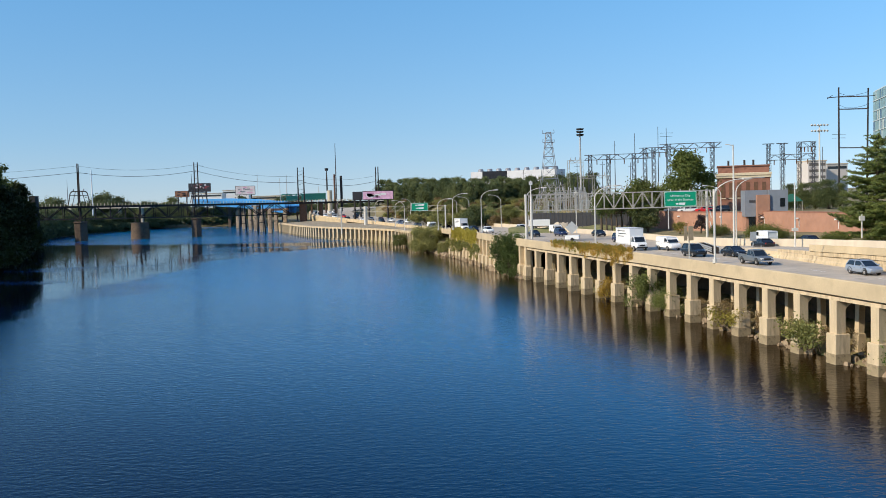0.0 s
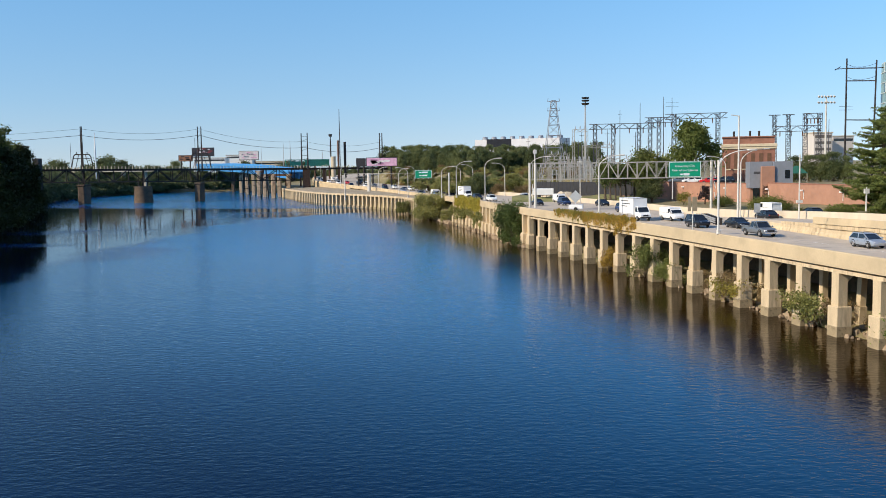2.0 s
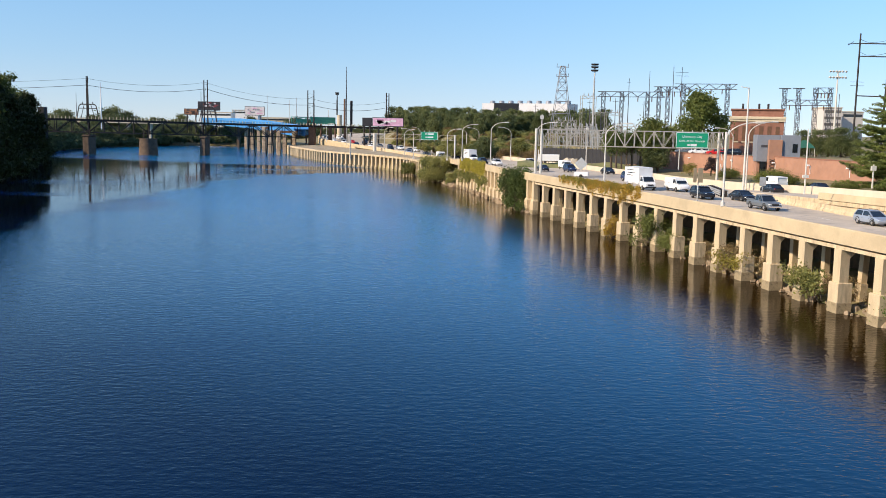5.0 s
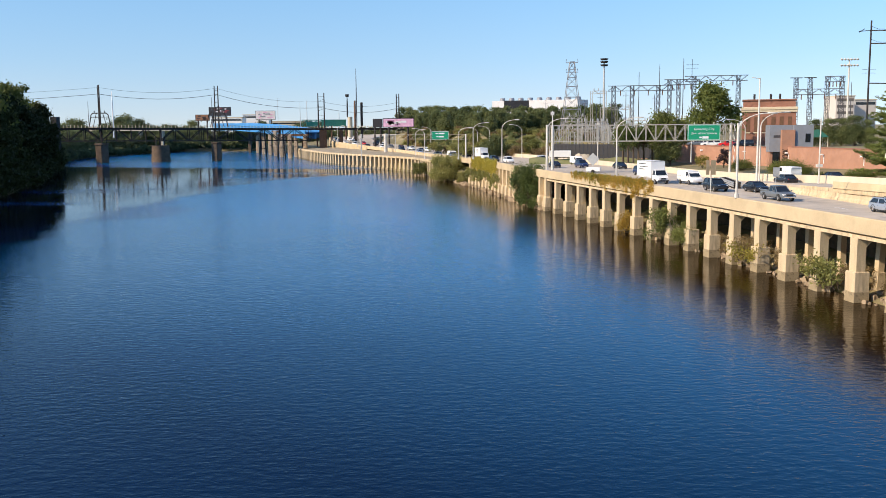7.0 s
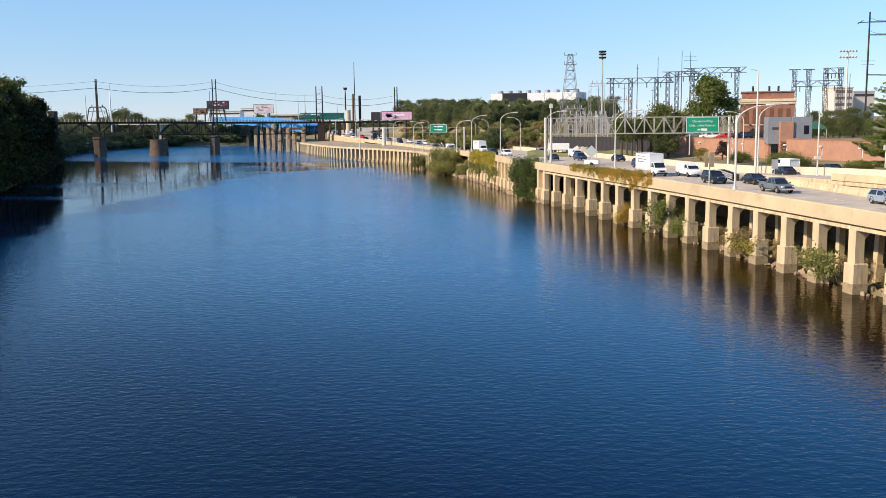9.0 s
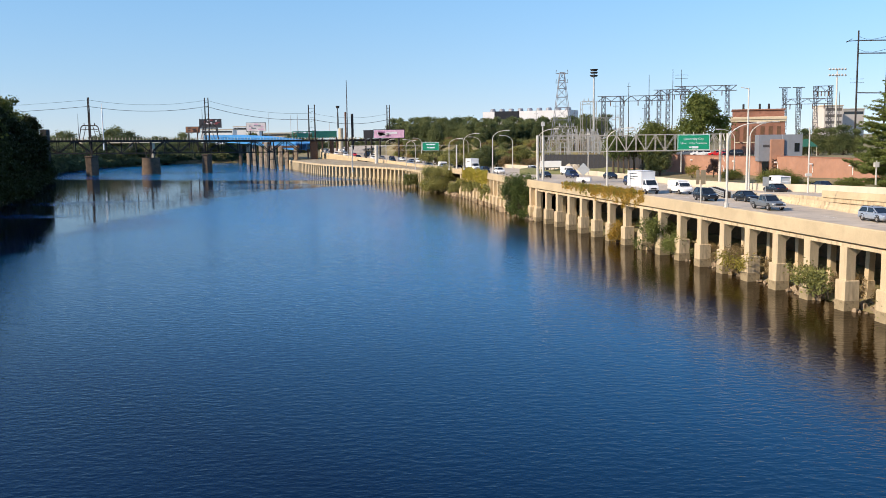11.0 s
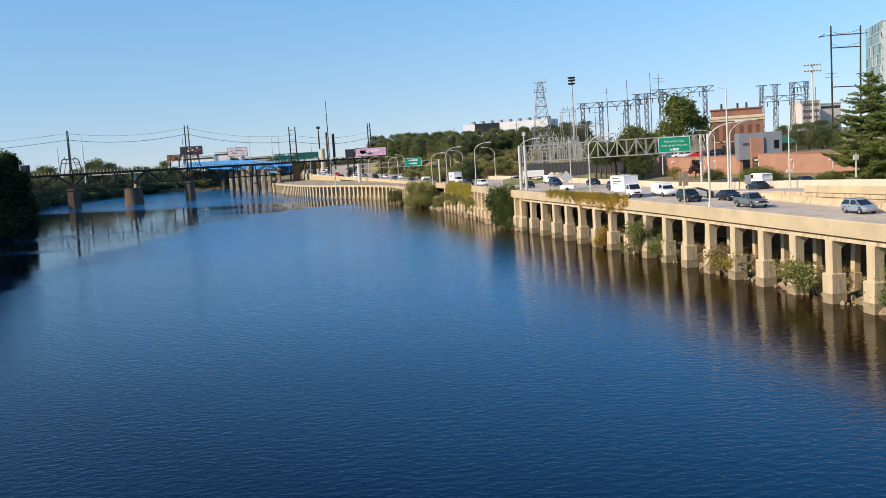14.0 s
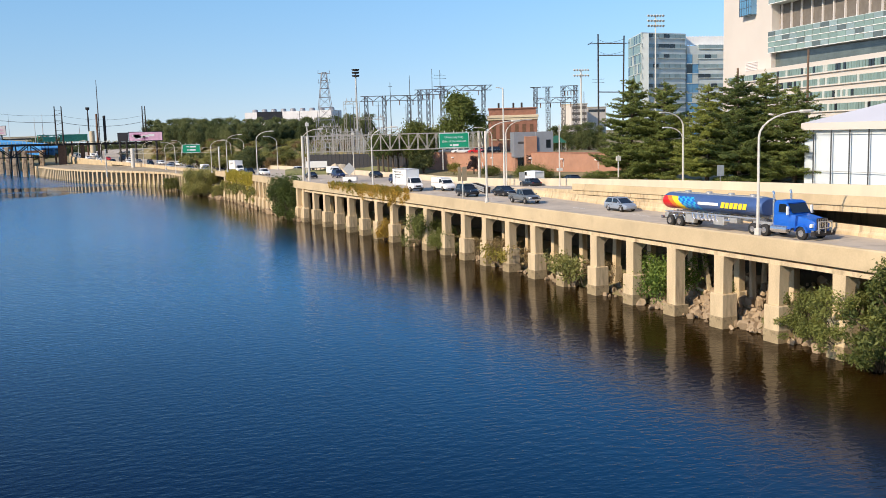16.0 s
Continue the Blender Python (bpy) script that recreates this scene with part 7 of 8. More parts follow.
dry = make_bush("dry_brush", "dry brown brush in a bay behind the columns", 4.4, 3.8, 352, "dry_leaf", 2600, 0.11, k=18, cs=0.6)
put(dry, [(fx(y) + a, y, 0.5, 67 * i, c) for i, (y, a, c) in enumerate(((82.5, 2.6, 0.6), (88.6, 2.2, 0.7), (100.6, 1.6, 0.62), (106.8, 1.2, 0.85), (112.9, 2.0, 0.7), (119.0, 2.4, 0.6), (131.5, 2.2, 0.6), (143.5, 1.8, 0.7), (150.0, 2.2, 0.6)))])
rusty = make_bush("slope_shrub", "rust and olive shrub on the slope below the wood", 6.0, 4.6, 353, "dry_leaf", 3600, 0.17, k=18, cs=0.65)
put(rusty, [at(az, d, 6.3, 80 * i, c) for i, (az, d, c) in enumerate(((3.2, 318, 0.8), (4.6, 300, 0.7), (5.3, 292, 0.9), (6.1, 300, 0.75), (6.9, 288, 0.7), (2.2, 330, 0.7), (0.4, 345, 0.8), (-0.9, 352, 0.7)))])
br = np.random.default_rng(77)
kinds = [make_bush("slope_shrub", lb, 4.6, 3.6, 360 + i, m, 2200, 0.19, k=14, cs=0.62) for i, (m, lb) in enumerate((("leaf_light", "olive green shrub on the rough slope below the wood"), ("dry_leaf", "rust brown brush on the rough slope below the wood"), ("leaf_far", "dark green shrub on the rough slope below the wood")))]
rows_b = [[], [], []]
for az in np.arange(-3.2, 8.9, 0.2):
    for k in (1, 12, 23, 34):
        if br.random() < 0.3:
            continue
        q = k + 3 * br.normal()
        rows_b[br.choice(3, p=[0.36, 0.36, 0.28])].append(at(az + 0.1 * br.normal(), slope_foot(az) + q, slope_z(q) - 0.2, 360 * br.random(), (0.45 + 0.55 * br.random()) * float(np.interp(az, [-2, 1.5], [1.45, 1.0]))))
for b, sp in zip(kinds, rows_b):
    put(b, sp)
gold = make_bush("yellow_shrub", "bright yellow leafy shrub at a column foot", 4.0, 4.8, 351, "autumn", 2600, 0.14, k=14, cs=0.65)
put(gold, [(fx(142.2) + 0.1, 142.2, 0.1, 0, 0.76)])
sh = make_bush("river_shrub", "light green leafy shrub at the waterline between columns", 3.2, 3.6, 330, "leaf", 1900, 0.13)
for c in (bank_r(94.5) + 0.6, ):
    put(sh, [(c, 94.5, 0.6, 0, 0.5), (bank_r(72) + 3.0, 70.8, 1.5, 60, 0.45)])
big = make_bush("river_shrub", "large leafy green shrub growing out of the rocks", 6.6, 6.8, 331, "shrub_leaf", 9000, 0.105, k=56, cs=0.27)
put(big, [(41.9, 59.6, 0.0, 0, 0.70), (41.6, 55.4, -0.1, 200, 0.85), (bank_r(49) + 0.2, 49.6, -0.1, 120, 1.3), (bank_r(46) - 0.4, 45.2, -0.4, 40, 0.9)])
low = make_bush("river_shrub", "low leafy green shrub spreading over the rocks", 6.0, 3.0, 332, "shrub_leaf", 6000, 0.095, k=36, cs=0.32)
put(low, [(41.3, 61.0, 0.0, 0, 0.8), (bank_r(57) + 0.3, 56.6, 0.0, 0, 0.9), (bank_r(51.5) - 0.9, 51.5, -0.3, 70, 0.9), (bank_r(47) - 1.2, 47, -0.3, 150, 0.9)])

# ---------- vehicles ----------
def wheel_mesh(r, w):
    g = G()
    g.tube([(0, -w / 2, 0), (0, -w / 2 + 0.03, 0), (0, w / 2 - 0.03, 0), (0, w / 2, 0)], [r * 0.9, r, r, r * 0.9], 14)
    tyre = g.mesh("tyre", "black", smooth=True)
    g = G()
    g.tube([(0, -w / 2 - 0.015, 0), (0, w / 2 + 0.015, 0)], r * 0.52, 10)
    return tyre, g.mesh("rim", "chrome")


WH = {}


def wheels(t, spots, r, w):
    if (r, w) not in WH:
        WH[(r, w)] = wheel_mesh(r, w)
    tyre, rim = WH[(r, w)]
    for x, y in spots:
        wh = piece("wheel", tyre, t, pose(x, y, r))
        piece("rim", rim, wh)


def cross(x, w, z0, z1, tuck=0.9, crown=0.0):
    """One rounded section of a car body."""
    return [(x, -w * tuck, z0), (x, w * tuck, z0), (x, w, z0 + 0.25 * (z1 - z0)), (x, w, z0 + 0.65 * (z1 - z0)), (x, w * 0.92, z1), (x, 0, z1 + crown), (x, -w * 0.92, z1),
            (x, -w, z0 + 0.65 * (z1 - z0)), (x, -w, z0 + 0.25 * (z1 - z0))]


SHAPES = {
    # length, half width, body stations (x, width, bottom, shoulder), cabin (rear base, rear roof, front roof, front base), roof height
    "sedan": (4.7, 0.90, [(-2.35, .72, .45, .78), (-2.2, .86, .3, .92), (-1.4, .9, .22, .95), (0, .9, .2, .93), (1.0, .9, .22, .92), (1.9, .86, .25, .82), (2.25, .75, .3, .7), (2.35, .6, .4, .58)], (-1.75, -1.0, 0.25, 1.15), 1.43),
    "hatch": (4.3, 0.88, [(-2.15, .74, .45, .85), (-2.05, .84, .3, .98), (-1.2, .88, .22, .98), (0, .88, .2, .95), (0.9, .88, .22, .95), (1.7, .84, .25, .85), (2.05, .75, .3, .7), (2.15, .6, .4, .58)], (-2.0, -1.6, 0.25, 1.2), 1.52),
    "suv": (4.75, 0.94, [(-2.37, .8, .5, .95), (-2.25, .92, .36, 1.1), (-1.2, .94, .3, 1.1), (0, .94, .28, 1.08), (1.0, .94, .3, 1.08), (1.9, .92, .34, 1.0), (2.27, .84, .4, .9), (2.37, .7, .5, .75)], (-2.25, -1.95, 0.35, 1.05), 1.74),
    "van": (5.4, 1.0, [(-2.7, .94, .5, 1.2), (-2.6, .99, .4, 1.3), (-1, 1, .35, 1.3), (0.8, 1, .35, 1.28), (1.5, .98, .35, 1.2), (2.2, .94, .38, 1.1), (2.6, .86, .42, .95), (2.7, .7, .5, .8)], (-2.65, -2.6, 1.0, 1.75), 2.1),
}


def car(kind, paint, label, x, y, z, head, group="cars on the roadway"):
    L, w, st, (rb, rr_, fr, fb), H = SHAPES[kind]
    t = thing({"sedan": "car", "hatch": "hatchback", "suv": "suv", "van": "van"}[kind], label, "van" if kind == "van" else "car", pose(x, y, z, 0, 0, head), group)
    part("body", G().loft([cross(*s, crown=0.03) for s in st]), paint, t, smooth=True)
    zs = max(s[3] for s in st) - 0.03
    bw, tw = w * 0.90, w * 0.74 if kind != "van" else w * 0.86
    g = G()
    g.loft([[(rb, -bw, zs), (fb, -bw, zs), (fb, bw, zs), (rb, bw, zs)], [(rr_, -tw, H - 0.07), (fr, -tw, H - 0.07), (fr, tw, H - 0.07), (rr_, tw, H - 0.07)]])
    part("cabin_glass", g, "glass" if kind != "van" else paint, t)
    g = G()
    g.loft([[(rr_ - 0.12, -tw - 0.03, H - 0.09), (fr + 0.1, -tw - 0.03, H - 0.09), (fr + 0.1, tw + 0.03, H - 0.09), (rr_ - 0.12, tw + 0.03, H - 0.09)],
            [(rr_, -tw * 0.9, H), (fr - 0.1, -tw * 0.9, H), (fr - 0.1, tw * 0.9, H), (rr_, tw * 0.9, H)]])
    part("roof", g, paint, t)
    for s in (-1, 1):
        m_ = (rb + fb) / 2 - 0.1
        for lo, hi in ((rb, rr_), (fb, fr), (m_, m_ - 0.05)):
            g = G()
            g.beam((lo, s * bw, zs), (hi, s * tw, H - 0.06), 0.085)
            part("pillar", g, paint, t)
        if kind == "van":
            g = G()
            g.poly([(0.35, s * (bw + 0.012), zs + 0.02), (1.55, s * (bw + 0.012), zs + 0.02), (1.05, s * (tw + 0.03), H - 0.2), (0.35, s * (tw + 0.03), H - 0.2)], [(0, 1, 2, 3)])
            part("side_window", g, "glass", t)
        g = G()
        g.box(L / 2 - 0.32, L / 2 - 0.06, s * w * 0.62 - 0.16, s * w * 0.62 + 0.16, st[-2][3] - 0.16, st[-2][3] - 0.01, 0.03)
        part("headlight", g, "lens", t)
        g = G()
        g.box(-L / 2 + 0.02, -L / 2 + 0.14, s * w * 0.72 - 0.13, s * w * 0.72 + 0.1, st[1][3] - 0.28, st[1][3] - 0.06, 0.02)
        part("taillight", g, "tail", t)
        g = G()
        g.box(-L * 0.27, L * 0.27, s * w * 0.93 - 0.03, s * w * 0.93 + 0.035, st[3][2], st[3][2] + 0.13, 0.02)
        part("sill", g, "black", t)
        for xx in (-L * 0.29, L * 0.29):
            g = G()
            g.tube([(xx + 0.40 * math.cos(q), s * (w - 0.04), 0.34 + 0.40 * math.sin(q)) for q in np.linspace(-0.1, 3.24, 11)], 0.055, 5)
            part("wheel_arch", g, "black", t)
        g = G()
        g.beam((rb + 0.05, s * (bw + 0.02), zs + 0.01), (fb - 0.1, s * (bw + 0.02), zs + 0.01), 0.03)
        part("window_trim", g, "chrome" if kind != "van" else "black", t)
        for xx in (m_ + 0.05, (m_ + fb) / 2 + 0.35):
            g = G()
            g.box(xx - 0.1, xx + 0.06, s * w - 0.01, s * w + 0.02, zs - 0.22, zs - 0.18)
            part("door_handle", g, "black", t)
        if kind in ("suv", "hatch"):
            g = G()
            g.tube([(rr_ + 0.05, s * tw * 0.86, H - 0.02), (rr_ + 0.15, s * tw * 0.86, H + 0.06), (fr - 0.25, s * tw * 0.86, H + 0.06), (fr - 0.15, s * tw * 0.86, H - 0.02)], 0.025, 5)
            part("roof_rail", g, "black", t)
        g = G()
        g.box(fb - 0.35, fb - 0.15, s * (w + 0.1) - 0.09, s * (w + 0.1) + 0.09, zs + 0.02, zs + 0.16, 0.03)
        part("mirror", g, paint, t)
    if kind == "van":
        g = G()
        g.poly([(fb + 0.02, -bw * 0.92, zs + 0.04), (fb + 0.02, bw * 0.92, zs + 0.04), (fr + 0.06, tw * 0.92, H - 0.16), (fr + 0.06, -tw * 0.92, H - 0.16)], [(0, 1, 2, 3)])
        part("windscreen", g, "glass", t)
    g = G()
    g.box(L / 2 - 0.12, L / 2 - 0.01, -w * 0.4, w * 0.4, 0.42, 0.6, 0.02)
    part("grille", g, "black", t)
    r = 0.33 if kind in ("sedan", "hatch") else 0.37
    ax = L * 0.29
    wheels(t, [(s * ax, q * (w - 0.12)) for s in (-1, 1) for q in (-1, 1)], r, 0.23)
    return t


def pickup(paint, label, x, y, z, head):
    t = thing("pickup_truck", label, "pickup truck", pose(x, y, z, 0, 0, head), "cars on the roadway")
    w = 0.96
    part("body", G().loft([cross(*s, crown=0.02) for s in ((-2.8, .9, .5, 1.0), (-2.7, .95, .42, 1.1), (-0.6, .96, .4, 1.12), (0.6, .96, .4, 1.12), (1.2, .96, .4, 1.1), (2.3, .93, .42, 1.02), (2.7, .85, .46, .9), (2.8, .7, .55, .75))]), paint, t, smooth=True)
    g = G()
    g.loft([[(-0.75, -.86, 1.09), (1.3, -.86, 1.09), (1.3, .86, 1.09), (-0.75, .86, 1.09)], [(-0.6, -.7, 1.72), (0.55, -.7, 1.72), (0.55, .7, 1.72), (-0.6, .7, 1.72)]])
    part("cabin_glass", g, "glass", t)
    g = G()
    g.box(-0.68, 0.62, -.74, .74, 1.70, 1.80, 0.04)
    part("roof", g, paint, t)
    g = G()
    g.box(-2.65, -0.85, -.8, .8, 1.08, 1.135)
    part("bed_floor", g, "black", t)
    for s in (-1, 1):
        g = G()
        g.box(-2.75, -0.8, s * 0.9 - 0.06, s * 0.9 + 0.06, 1.05, 1.24, 0.02)
        part("bed_side", g, paint, t)
        g = G()
        g.box(2.5, 2.76, s * 0.66 - 0.18, s * 0.66 + 0.18, 0.72, 0.9, 0.03)
        part("headlight", g, "lens", t)
        g = G()
        g.box(-1.2, 1.2, s * 0.93 - 0.03, s * 0.93 + 0.05, 0.38, 0.46, 0.02)
        part("running_board", g, "black", t)
        for xx in (-1.75, 1.75):
            g = G()
            g.tube([(xx + 0.47 * math.cos(q), s * 0.93, 0.40 + 0.47 * math.sin(q)) for q in np.linspace(-0.1, 3.24, 11)], 0.06, 5)
            part("wheel_arch", g, "black", t)
        g = G()
        g.box(1.0, 1.16, s * 1.12 - 0.1, s * 1.12 + 0.1, 1.1, 1.3, 0.03)
        part("mirror", g, paint, t)
        for lo, hi in ((1.3, 0.55), (0.2, 0.2), (-0.75, -0.6)):
            g = G()
            g.beam((lo, s * .86, 1.09), (hi, s * .7, 1.72), 0.08)
            part("pillar", g, paint, t)
    g = G()
    g.box(2.7, 2.86, -0.8, 0.8, 0.45, 0.62, 0.03)
    part("bumper", g, "chrome", t)
    g = G()
    g.box(2.62, 2.82, -0.45, 0.45, 0.66, 0.88, 0.02)
    part("grille", g, "black", t)
    wheels(t, [(s, q * 0.84) for s in (-1.75, 1.75) for q in (-1, 1)], 0.39, 0.26)
    return t


def box_truck(label, x, y, z, head):
    t = thing("box_truck", label, "truck", pose(x, y, z, 0, 0, head))
    g = G()
    g.box(-4.2, 1.4, -1.2, 1.2, 0.95, 3.55, 0.05)
    bx = part("cargo_box", g, "white", t)
    for s in (-1, 1):
        for k, (z0, a, b) in enumerate(((3.0, -3.4, -0.4), (2.55, -3.0, 0.2), (2.15, -3.2, -0.9))):
            g = G()
            g.box(a, b, s * 1.2 - 0.006, s * 1.2 + 0.006, z0, z0 + 0.13)
            part("marking", g, "lattice", bx)
    g = G()
    for zz in (1.02, 3.46):
        g.box(-4.22, 1.42, -1.22, 1.22, zz, zz + 0.08)
    part("rail", g, "steel", bx)
    g = G()
    g.loft([cross(*s) for s in ((1.5, 1.0, .55, 1.45), (2.4, 1.0, .5, 1.45), (2.9, 1.0, .5, 1.35), (3.4, .92, .5, 1.2), (3.6, .8, .55, 1.0))])
    part("cab", g, "white", t, smooth=True)
    g = G()
    g.loft([[(1.5, -.96, 1.42), (2.85, -.96, 1.42), (2.85, .96, 1.42), (1.5, .96, 1.42)], [(1.5, -.86, 2.15), (2.3, -.86, 2.15), (2.3, .86, 2.15), (1.5, .86, 2.15)]])
    part("cabin_glass", g, "glass", t)
    g = G()
    g.box(1.45, 2.35, -.9, .9, 2.13, 2.24, 0.04)
    part("cab_roof", g, "white", t)
    for s in (-1, 1):
        for lo, hi in ((2.85, 2.3), (1.55, 1.55)):
            g = G()
            g.beam((lo, s * .96, 1.42), (hi, s * .86, 2.15), 0.1)
            part("pillar", g, "white", t)
        g = G()
        g.box(3.3, 3.58, s * 0.68 - 0.16, s * 0.68 + 0.16, 0.85, 1.05, 0.03)
        part("headlight", g, "lens", t)
    g = G()
    g.box(3.5, 3.68, -0.9, 0.9, 0.45, 0.65, 0.03)
    part("bumper", g, "black", t)
    g = G()
    g.box(3.5, 3.64, -0.45, 0.45, 0.75, 1.0, 0.02)
    part("grille", g, "black", t)
    wheels(t, [(-2.6, -1.0), (-2.6, 1.0), (2.6, -0.9), (2.6, 0.9)], 0.42, 0.3)
    return t


def tanker(x, y, z, head):
    t = thing("tank_truck", "blue tank truck with red, orange and yellow rear flash", "tank truck", pose(x, y, z, 0, 0, head))
    # tank: an oval shell in rings; painted flash at its rear end
    kinds = ("blue_tank", "red", "orange", "yellow", "cyan", "cab_blue", "white")
    g = G()
    X0, X1, n, rn = -11.6, 1.0, 126, 56
    rings = []
    for i in range(n + 1):
        xx = X0 + (X1 - X0) * i / n
        e = min((xx - X0) / 0.35, (X1 - xx) / 0.35, 1)
        k = 0.86 + 0.14 * math.sqrt(max(0, 1 - (1 - e) ** 2))
        rings.append([(xx, 1.16 * k * math.cos(2 * math.pi * j / rn), 2.30 + 0.78 * k * math.sin(2 * math.pi * j / rn)) for j in range(rn)])
    o = len(g.v)
    g.v += [p for r in rings for p in r]
    for i in range(n):
        for j in range(rn):
            u = X0 + (X1 - X0) * (i + 0.5) / n - X0
            v = math.sin(2 * math.pi * (j + 0.5) / rn)
            q = u - 1.5 * (1 - v) * 0.55 + 0.25
            if v > 0.62:
                mi = 0
            elif q < 0.55:
                mi = 1
            elif q < 1.15:
                mi = 2
            elif q < 2.0:
                mi = 3
            elif q < 4.2:
                mi = 4 if (int(q / 0.32) + int((v + 1) * 3.5)) % 2 else 5
            else:
                mi = 0
            g.f.append((i * rn + j, i * rn + (j + 1) % rn, (i + 1) * rn + (j + 1) % rn, (i + 1) * rn + j))
            g.m.append(mi)
    g.f += [tuple(range(rn)), tuple(range(n * rn, (n + 1) * rn))]
    g.m += [1, 0]
    tank = part("tank", g, kinds, t, smooth=True)
    for s in (-1, 1):
        g = G()
        g.box(-6.6, -4.0, s * 1.155 - 0.02, s * 1.155 + 0.02, 2.18, 2.42)
        part("marking", g, "white", tank)
        g = G()
        for k in range(6):
            x = -3.7 + 0.53 * k
            g = G()
            g.poly([(x, s * 1.160, 2.02), (x + 0.42, s * 1.160, 2.02), (x + 0.54, s * 1.135, 2.52), (x + 0.12, s * 1.135, 2.52), (x, s * 1.180, 2.02), (x + 0.42, s * 1.180, 2.02), (x + 0.54, s * 1.155, 2.52), (x + 0.12, s * 1.155, 2.52)], [(0, 1, 2, 3), (4, 5, 6, 7), (0, 1, 5, 4), (1, 2, 6, 5), (2, 3, 7, 6), (3, 0, 4, 7)])
            part("emblem", g, "yellow", tank, "plain slanted yellow emblem block")
    g = G()
    g.box(-10.8, 0.4, -0.35, 0.35, 3.02, 3.11)
    part("walkway", g, "steel", tank)
    for xx in (-9.2, -6.4, -3.6, -1.0):
        g = G()
        g.tube([(xx, 0, 3.0), (xx, 0, 3.27)], 0.3, 10)
        part("hatch", g, "steel", tank)
    g = G()
    for s in (-0.45, 0.45):
        g.box(-11.3, 0.6, s - 0.08, s + 0.08, 1.02, 1.36)
    part("chassis", g, "chrome", t)
    g = G()
    for k in range(9):
        g = G()
        g.tube([(-8.0 + k * 0.7, -1.0, 1.05), (-8.0 + k * 0.7, 1.0, 1.05)], 0.11, 6)
        part("cross_pipe", g, "chrome", t)
    for s in (-1, 1):
        g = G()
        g.tube([(-8.2, s * 0.95, 0.95), (-2.0, s * 0.95, 0.95)], 0.13, 8)
        part("side_pipe", g, "chrome", t)
    for s in (-1, 1):
        g = G()
        for bx, bw, bh in ((-4.6, 1.3, 0.7), (-8.3, 1.2, 0.75), (-6.8, 0.5, 0.4), (-5.9, 0.7, 0.35), (-2.6, 0.9, 0.4), (-11.2, 0.5, 0.5)):
            g = G()
            g.box(bx, bx + bw, s * 0.9 - 0.25, s * 0.9 + 0.25, 1.22 - bh, 1.25, 0.05)
            part("valve_box", g, "steel", t)
        g = G()
        for k in range(7):
            g.tube([(-7.4 + 0.5 * k, s * 1.1, 1.35), (-7.25 + 0.5 * k, s * 1.15, 0.95), (-7.0 + 0.5 * k, s * 1.1, 0.8)], 0.07, 6)
        part("hose", g, "chrome", t)
        g = G()
        g.box(-11.2, 0.6, s * 1.05 - 0.06, s * 1.05 + 0.06, 1.3, 1.42, 0.02)
        part("side_rail", g, "silver", t)
        g = G()
        g.box(0.0, 2.2, s * 0.75 - 0.2, s * 0.75 + 0.2, 0.9, 1.15, 0.04)
        part("deck_plate", g, "steel", t)
        for xx in (-10.35, -9.05):
            g = G()
            g.tube([(xx + 0.62 * math.cos(q), s * 1.02, 0.52 + 0.66 * math.sin(q)) for q in np.linspace(0.2, 2.9, 7)], 0.06, 5)
            part("mudguard", g, "chrome", t)
    g = G()
    g.box(-11.75, -11.55, -1.15, 1.15, 0.6, 0.85, 0.03)
    part("rear_bumper", g, "chrome", t)
    wheels(t, [(xx, s * 0.98) for xx in (-10.35, -9.05, 0.2, 1.5) for s in (-1, 1)], 0.5, 0.5)
    # tractor
    g = G()
    for s in (-0.4, 0.4):
        g.box(-0.6, 6.2, s - 0.07, s + 0.07, 0.75, 1.02)
    part("tractor_frame", g, "black", t)
    g = G()
    g.loft([cross(*s, tuck=0.97) for s in ((2.45, 1.1, .75, 2.0), (4.2, 1.1, .75, 2.0), (4.3, 1.05, .9, 1.92), (5.6, .92, .85, 1.72), (6.2, .86, .8, 1.55), (6.4, .75, .8, 1.35))])
    part("hood_and_cab", g, "cab_blue", t, smooth=True)
    g = G()
    g.loft([[(2.45, -1.08, 1.98), (4.25, -1.08, 1.98), (4.25, 1.08, 1.98), (2.45, 1.08, 1.98)], [(2.45, -1.0, 2.85), (3.75, -1.0, 2.85), (3.75, 1.0, 2.85), (2.45, 1.0, 2.85)]])
    part("cab_top", g, "cab_blue", t)
    g = G()
    g.loft([[(2.5, -1.02, 2.84), (3.85, -1.02, 2.84), (3.85, 1.02, 2.84), (2.5, 1.02, 2.84)], [(2.5, -.8, 3.02), (3.5, -.8, 3.02), (3.5, .8, 3.02), (2.5, .8, 3.02)]])
    part("cab_roof", g, "cab_blue", t)
    g = G()
    g.poly([(4.27, -.96, 2.06), (4.27, .96, 2.06), (3.82, .9, 2.76), (3.82, -.9, 2.76)], [(0, 1, 2, 3)])
    g.poly([(4.30, -.96, 2.06), (4.30, .96, 2.06), (3.85, .9, 2.76), (3.85, -.9, 2.76)], [(0, 1, 2, 3)])
    part("windscreen", g, "glass", t)
    for s in (-1, 1):
        g = G()
        g.poly([(2.95, s * 1.085, 2.06), (3.95, s * 1.085, 2.06), (3.7, s * 1.02, 2.74), (2.95, s * 1.02, 2.74)], [(0, 1, 2, 3)])
        part("side_window", g, "glass", t)
        g = G()
        g.tube([(2.3, s * 0.95, 1.0), (2.3, s * 0.95, 3.5), (2.2, s * 0.95, 3.75)], 0.1, 8)
        part("exhaust_stack", g, "chrome", t)
        g = G()
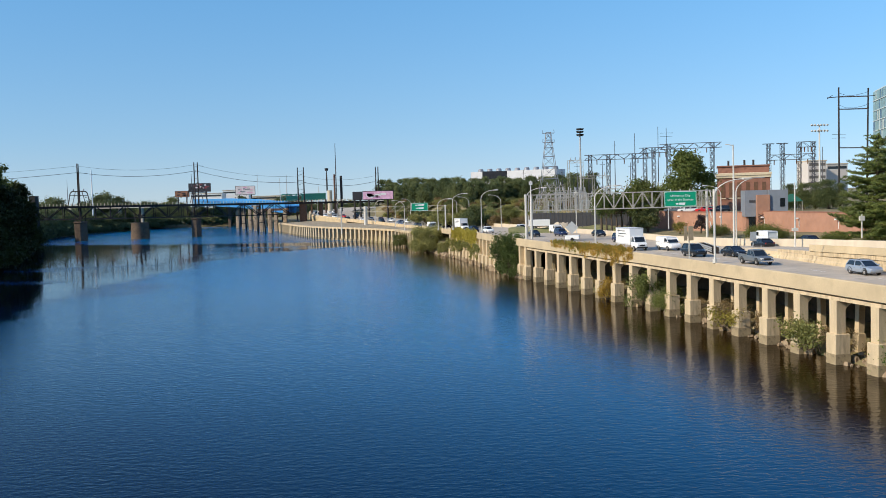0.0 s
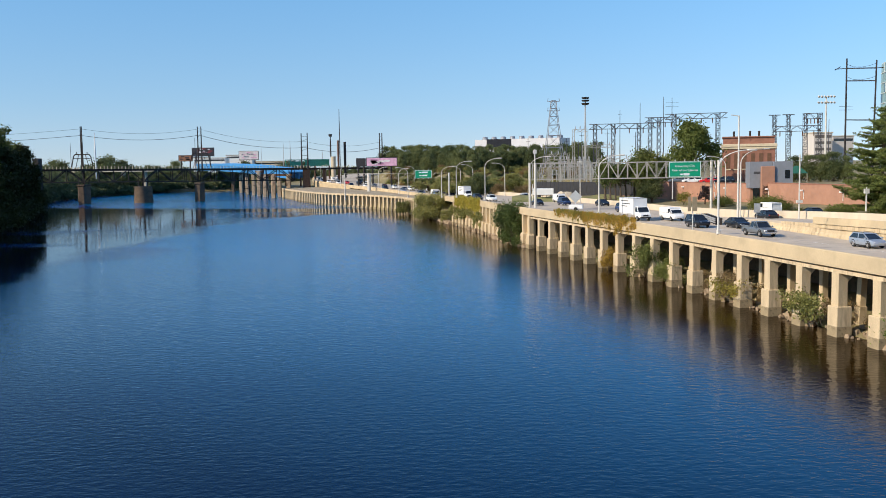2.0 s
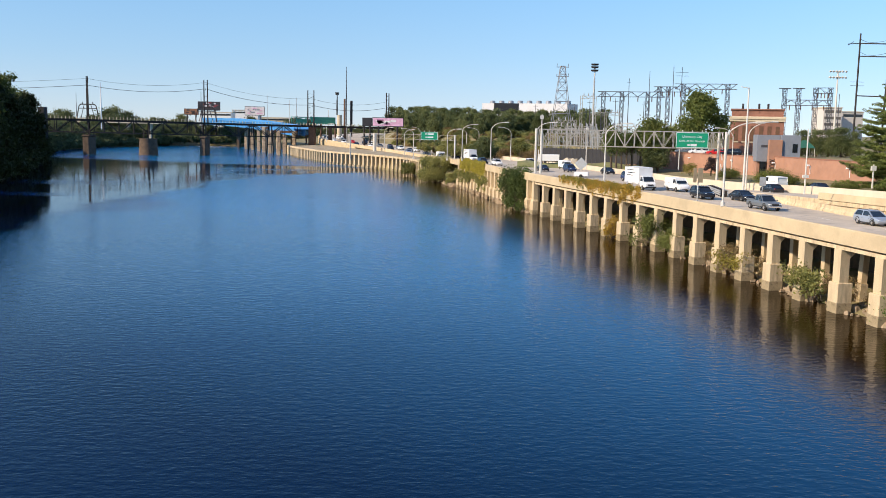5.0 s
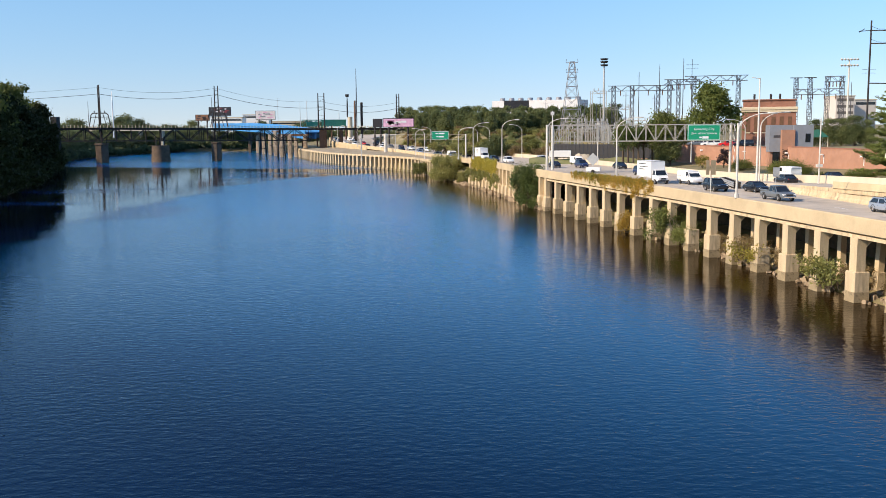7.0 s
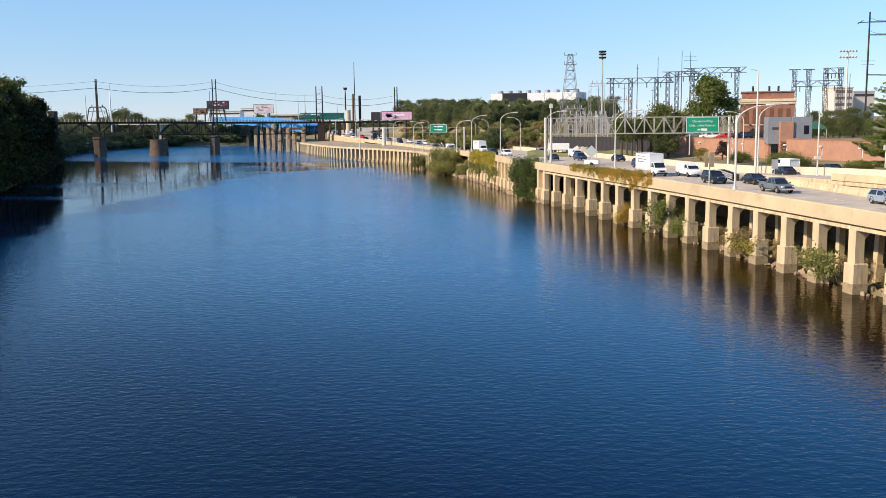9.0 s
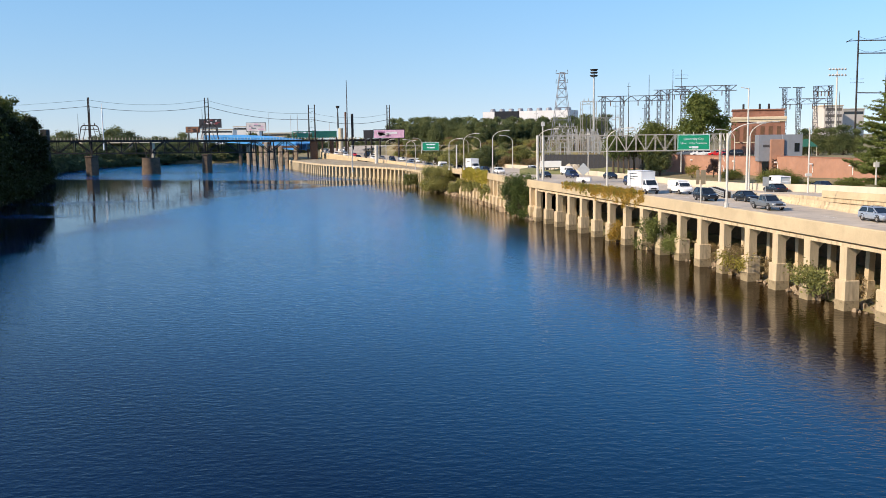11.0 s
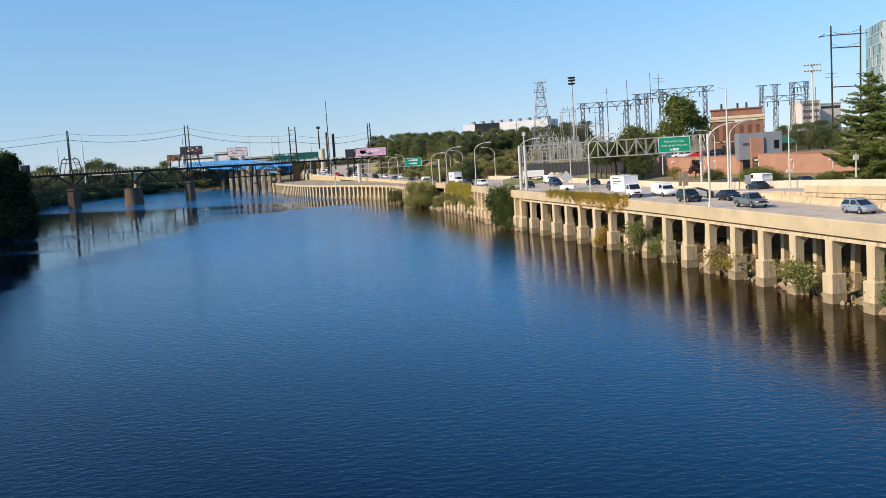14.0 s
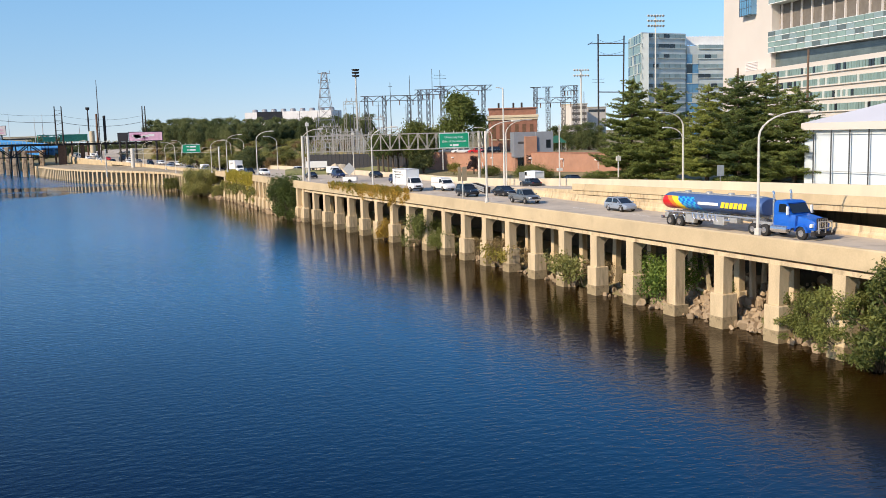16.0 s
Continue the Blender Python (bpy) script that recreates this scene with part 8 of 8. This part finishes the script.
        g.tube([(2.2, s * 0.95, 0.72), (3.9, s * 0.95, 0.72)], 0.32, 12)
        part("fuel_tank", g, "chrome", t)
        g = G()
        g.box(4.05, 4.2, s * 1.32 - 0.12, s * 1.32 + 0.12, 1.95, 2.6, 0.03)
        part("mirror", g, "white", t)
        g = G()
        g.loft([[(5.35 + 0.68 * math.cos(q), s * (0.72 + e), 0.55 + 0.66 * math.sin(q)) for e in (0, 0.5)] + [(5.35 + 0.56 * math.cos(q), s * (0.72 + e), 0.55 + 0.54 * math.sin(q)) for e in (0.5, 0)] for q in np.linspace(0.1, 3.0, 9)])
        part("fender", g, "cab_blue", t)
        g = G()
        g.box(6.05, 6.3, s * 0.85 - 0.16, s * 0.85 + 0.16, 1.05, 1.32, 0.04)
        part("headlight", g, "lens", t)
    g = G()
    g.box(6.3, 6.46, -0.55, 0.55, 0.85, 1.75, 0.05)
    part("grille", g, "dark_steel", t)
    g = G()
    for k in range(6):
        g.box(6.46, 6.5, -0.5 + 0.19 * k, -0.44 + 0.19 * k, 0.9, 1.7)
    part("grille_bar", g, "chrome", t)
    g = G()
    g.box(6.3, 6.7, -1.15, 1.15, 0.4, 0.72, 0.06)
    part("bumper", g, "dark_steel", t)
    g = G()
    for s in (-0.7, 0.0, 0.7):
        g.beam((6.75, s, 0.6), (6.72, s, 1.5), 0.07)
    g.beam((6.74, -0.7, 1.5), (6.74, 0.7, 1.5), 0.07)
    g.beam((6.76, -0.7, 1.0), (6.76, 0.7, 1.0), 0.07)
    part("guard", g, "steel", t)
    wheels(t, [(5.35, s * 0.98) for s in (-1, 1)], 0.52, 0.32)
    return t


HD = -80.0
tanker(44.5, 70.8, 6.95, -77.5)
car("hatch", "silver", "silver-blue hatchback on the roadway", 43.8, 97.8, 6.95, HD)
pickup("grey_paint", "grey pickup truck on the roadway", 38.3, 115.2, 6.95, HD)
car("sedan", "dark_paint", "near-black sedan on the roadway", 40.2, 130.0, 6.95, HD)
car("suv", "dark_paint", "black SUV on the roadway", 35.3, 132.3, 6.95, HD)
box_truck("white box truck with faded lettering on its side", 30.6, 151.5, 6.95, -78)
car("van", "white", "white cargo van on the roadway", 35.6, 148.5, 6.95, -78)
car("suv", "navy", "dark blue SUV on the roadway", 33.4, 176, 6.95, -74)
car("suv", "navy", "dark blue SUV on the roadway", 26.6, 212, 6.9, -78)
car("sedan", "dark_paint", "dark sedan near the gantry", 20.8, 214, 6.9, -78)
car("van", "white", "white van parked behind the ramp wall", 54.0, 158, 7.1, 100, "vehicles behind the wall")
car("sedan", "dark_paint", "black car behind the ramp wall", 57.0, 147, 7.35, 100, "vehicles behind the wall")
car("sedan", "dark_paint", "black car on the ramp lane", 47.2, 139, 7.45, 98)
car("suv", "white", "white jeep-like SUV on the far roadway", 12.0, 247, 6.7, -77)
car("suv", "dark_paint", "dark SUV on the far roadway", 8.6, 257, 6.65, -76)
box_truck("white box truck on the far roadway", 6.0, 283, 6.45, -74)
for x, y, k, c, lb in ((1.5, 316, "suv", "dark_paint", "dark SUV in distant traffic"), (-3.5, 322, "van", "white", "white van in distant traffic"), (-17, 389, "sedan", "grey_paint", "grey car in distant traffic"), (-21.5, 404, "suv", "white", "white SUV in distant traffic"),
                       (-28, 432, "sedan", "dark_paint", "dark car in distant traffic"), (-38, 452, "van", "white", "white van in distant traffic"), (-50, 480, "sedan", "red", "red car in distant traffic"), (-44, 486, "suv", "dark_paint", "dark SUV in distant traffic"),
                       (-58, 512, "sedan", "silver", "silver car in distant traffic"), (-62, 545, "van", "white", "white van in distant traffic"), (-66, 575, "suv", "grey_paint", "grey SUV in distant traffic"), (-9, 352, "sedan", "silver", "silver car in distant traffic"), (-2, 360, "sedan", "dark_paint", "dark car in distant traffic"),
                       (22, 262, "suv", "white", "white SUV on the far carriageway"), (28, 232, "van", "white", "white van on the far carriageway"), (34, 205, "sedan", "dark_paint", "dark car on the far carriageway")):
    car(k, c, lb, x, y, road_z(y), -72 if y > 300 else -77)
for az, d, c in ((15.6, 232, "red"), (14.6, 236, "white"), (16.4, 228, "dark_paint"), (19.85, 216, "white"), (13.8, 242, "grey_paint")):
    p = polar(az, d)
    car("suv", c, "parked car on the terrace behind the brick wall", p.x, p.y, 10.95, 75 if az > 19 else 170, "parked cars")
queue = np.random.default_rng(64)
kinds = [("suv", "dark_paint", "dark SUV in the slow distant queue"), ("sedan", "grey_paint", "grey car in the slow distant queue"), ("van", "white", "white van in the slow distant queue"),
         ("sedan", "dark_paint", "dark car in the slow distant queue"), ("suv", "white", "white SUV in the slow distant queue"), ("hatch", "silver", "silver hatchback in the slow distant queue")]
for i, y in enumerate(np.arange(306, 560, 13.0)):
    k, c, lb = kinds[queue.integers(6)]
    yy_ = y + 3 * queue.random()
    car(k, c, lb, near_edge(yy_) + (3.0 if i % 2 else 10.2), yy_, road_z(yy_), -72, "distant queue")
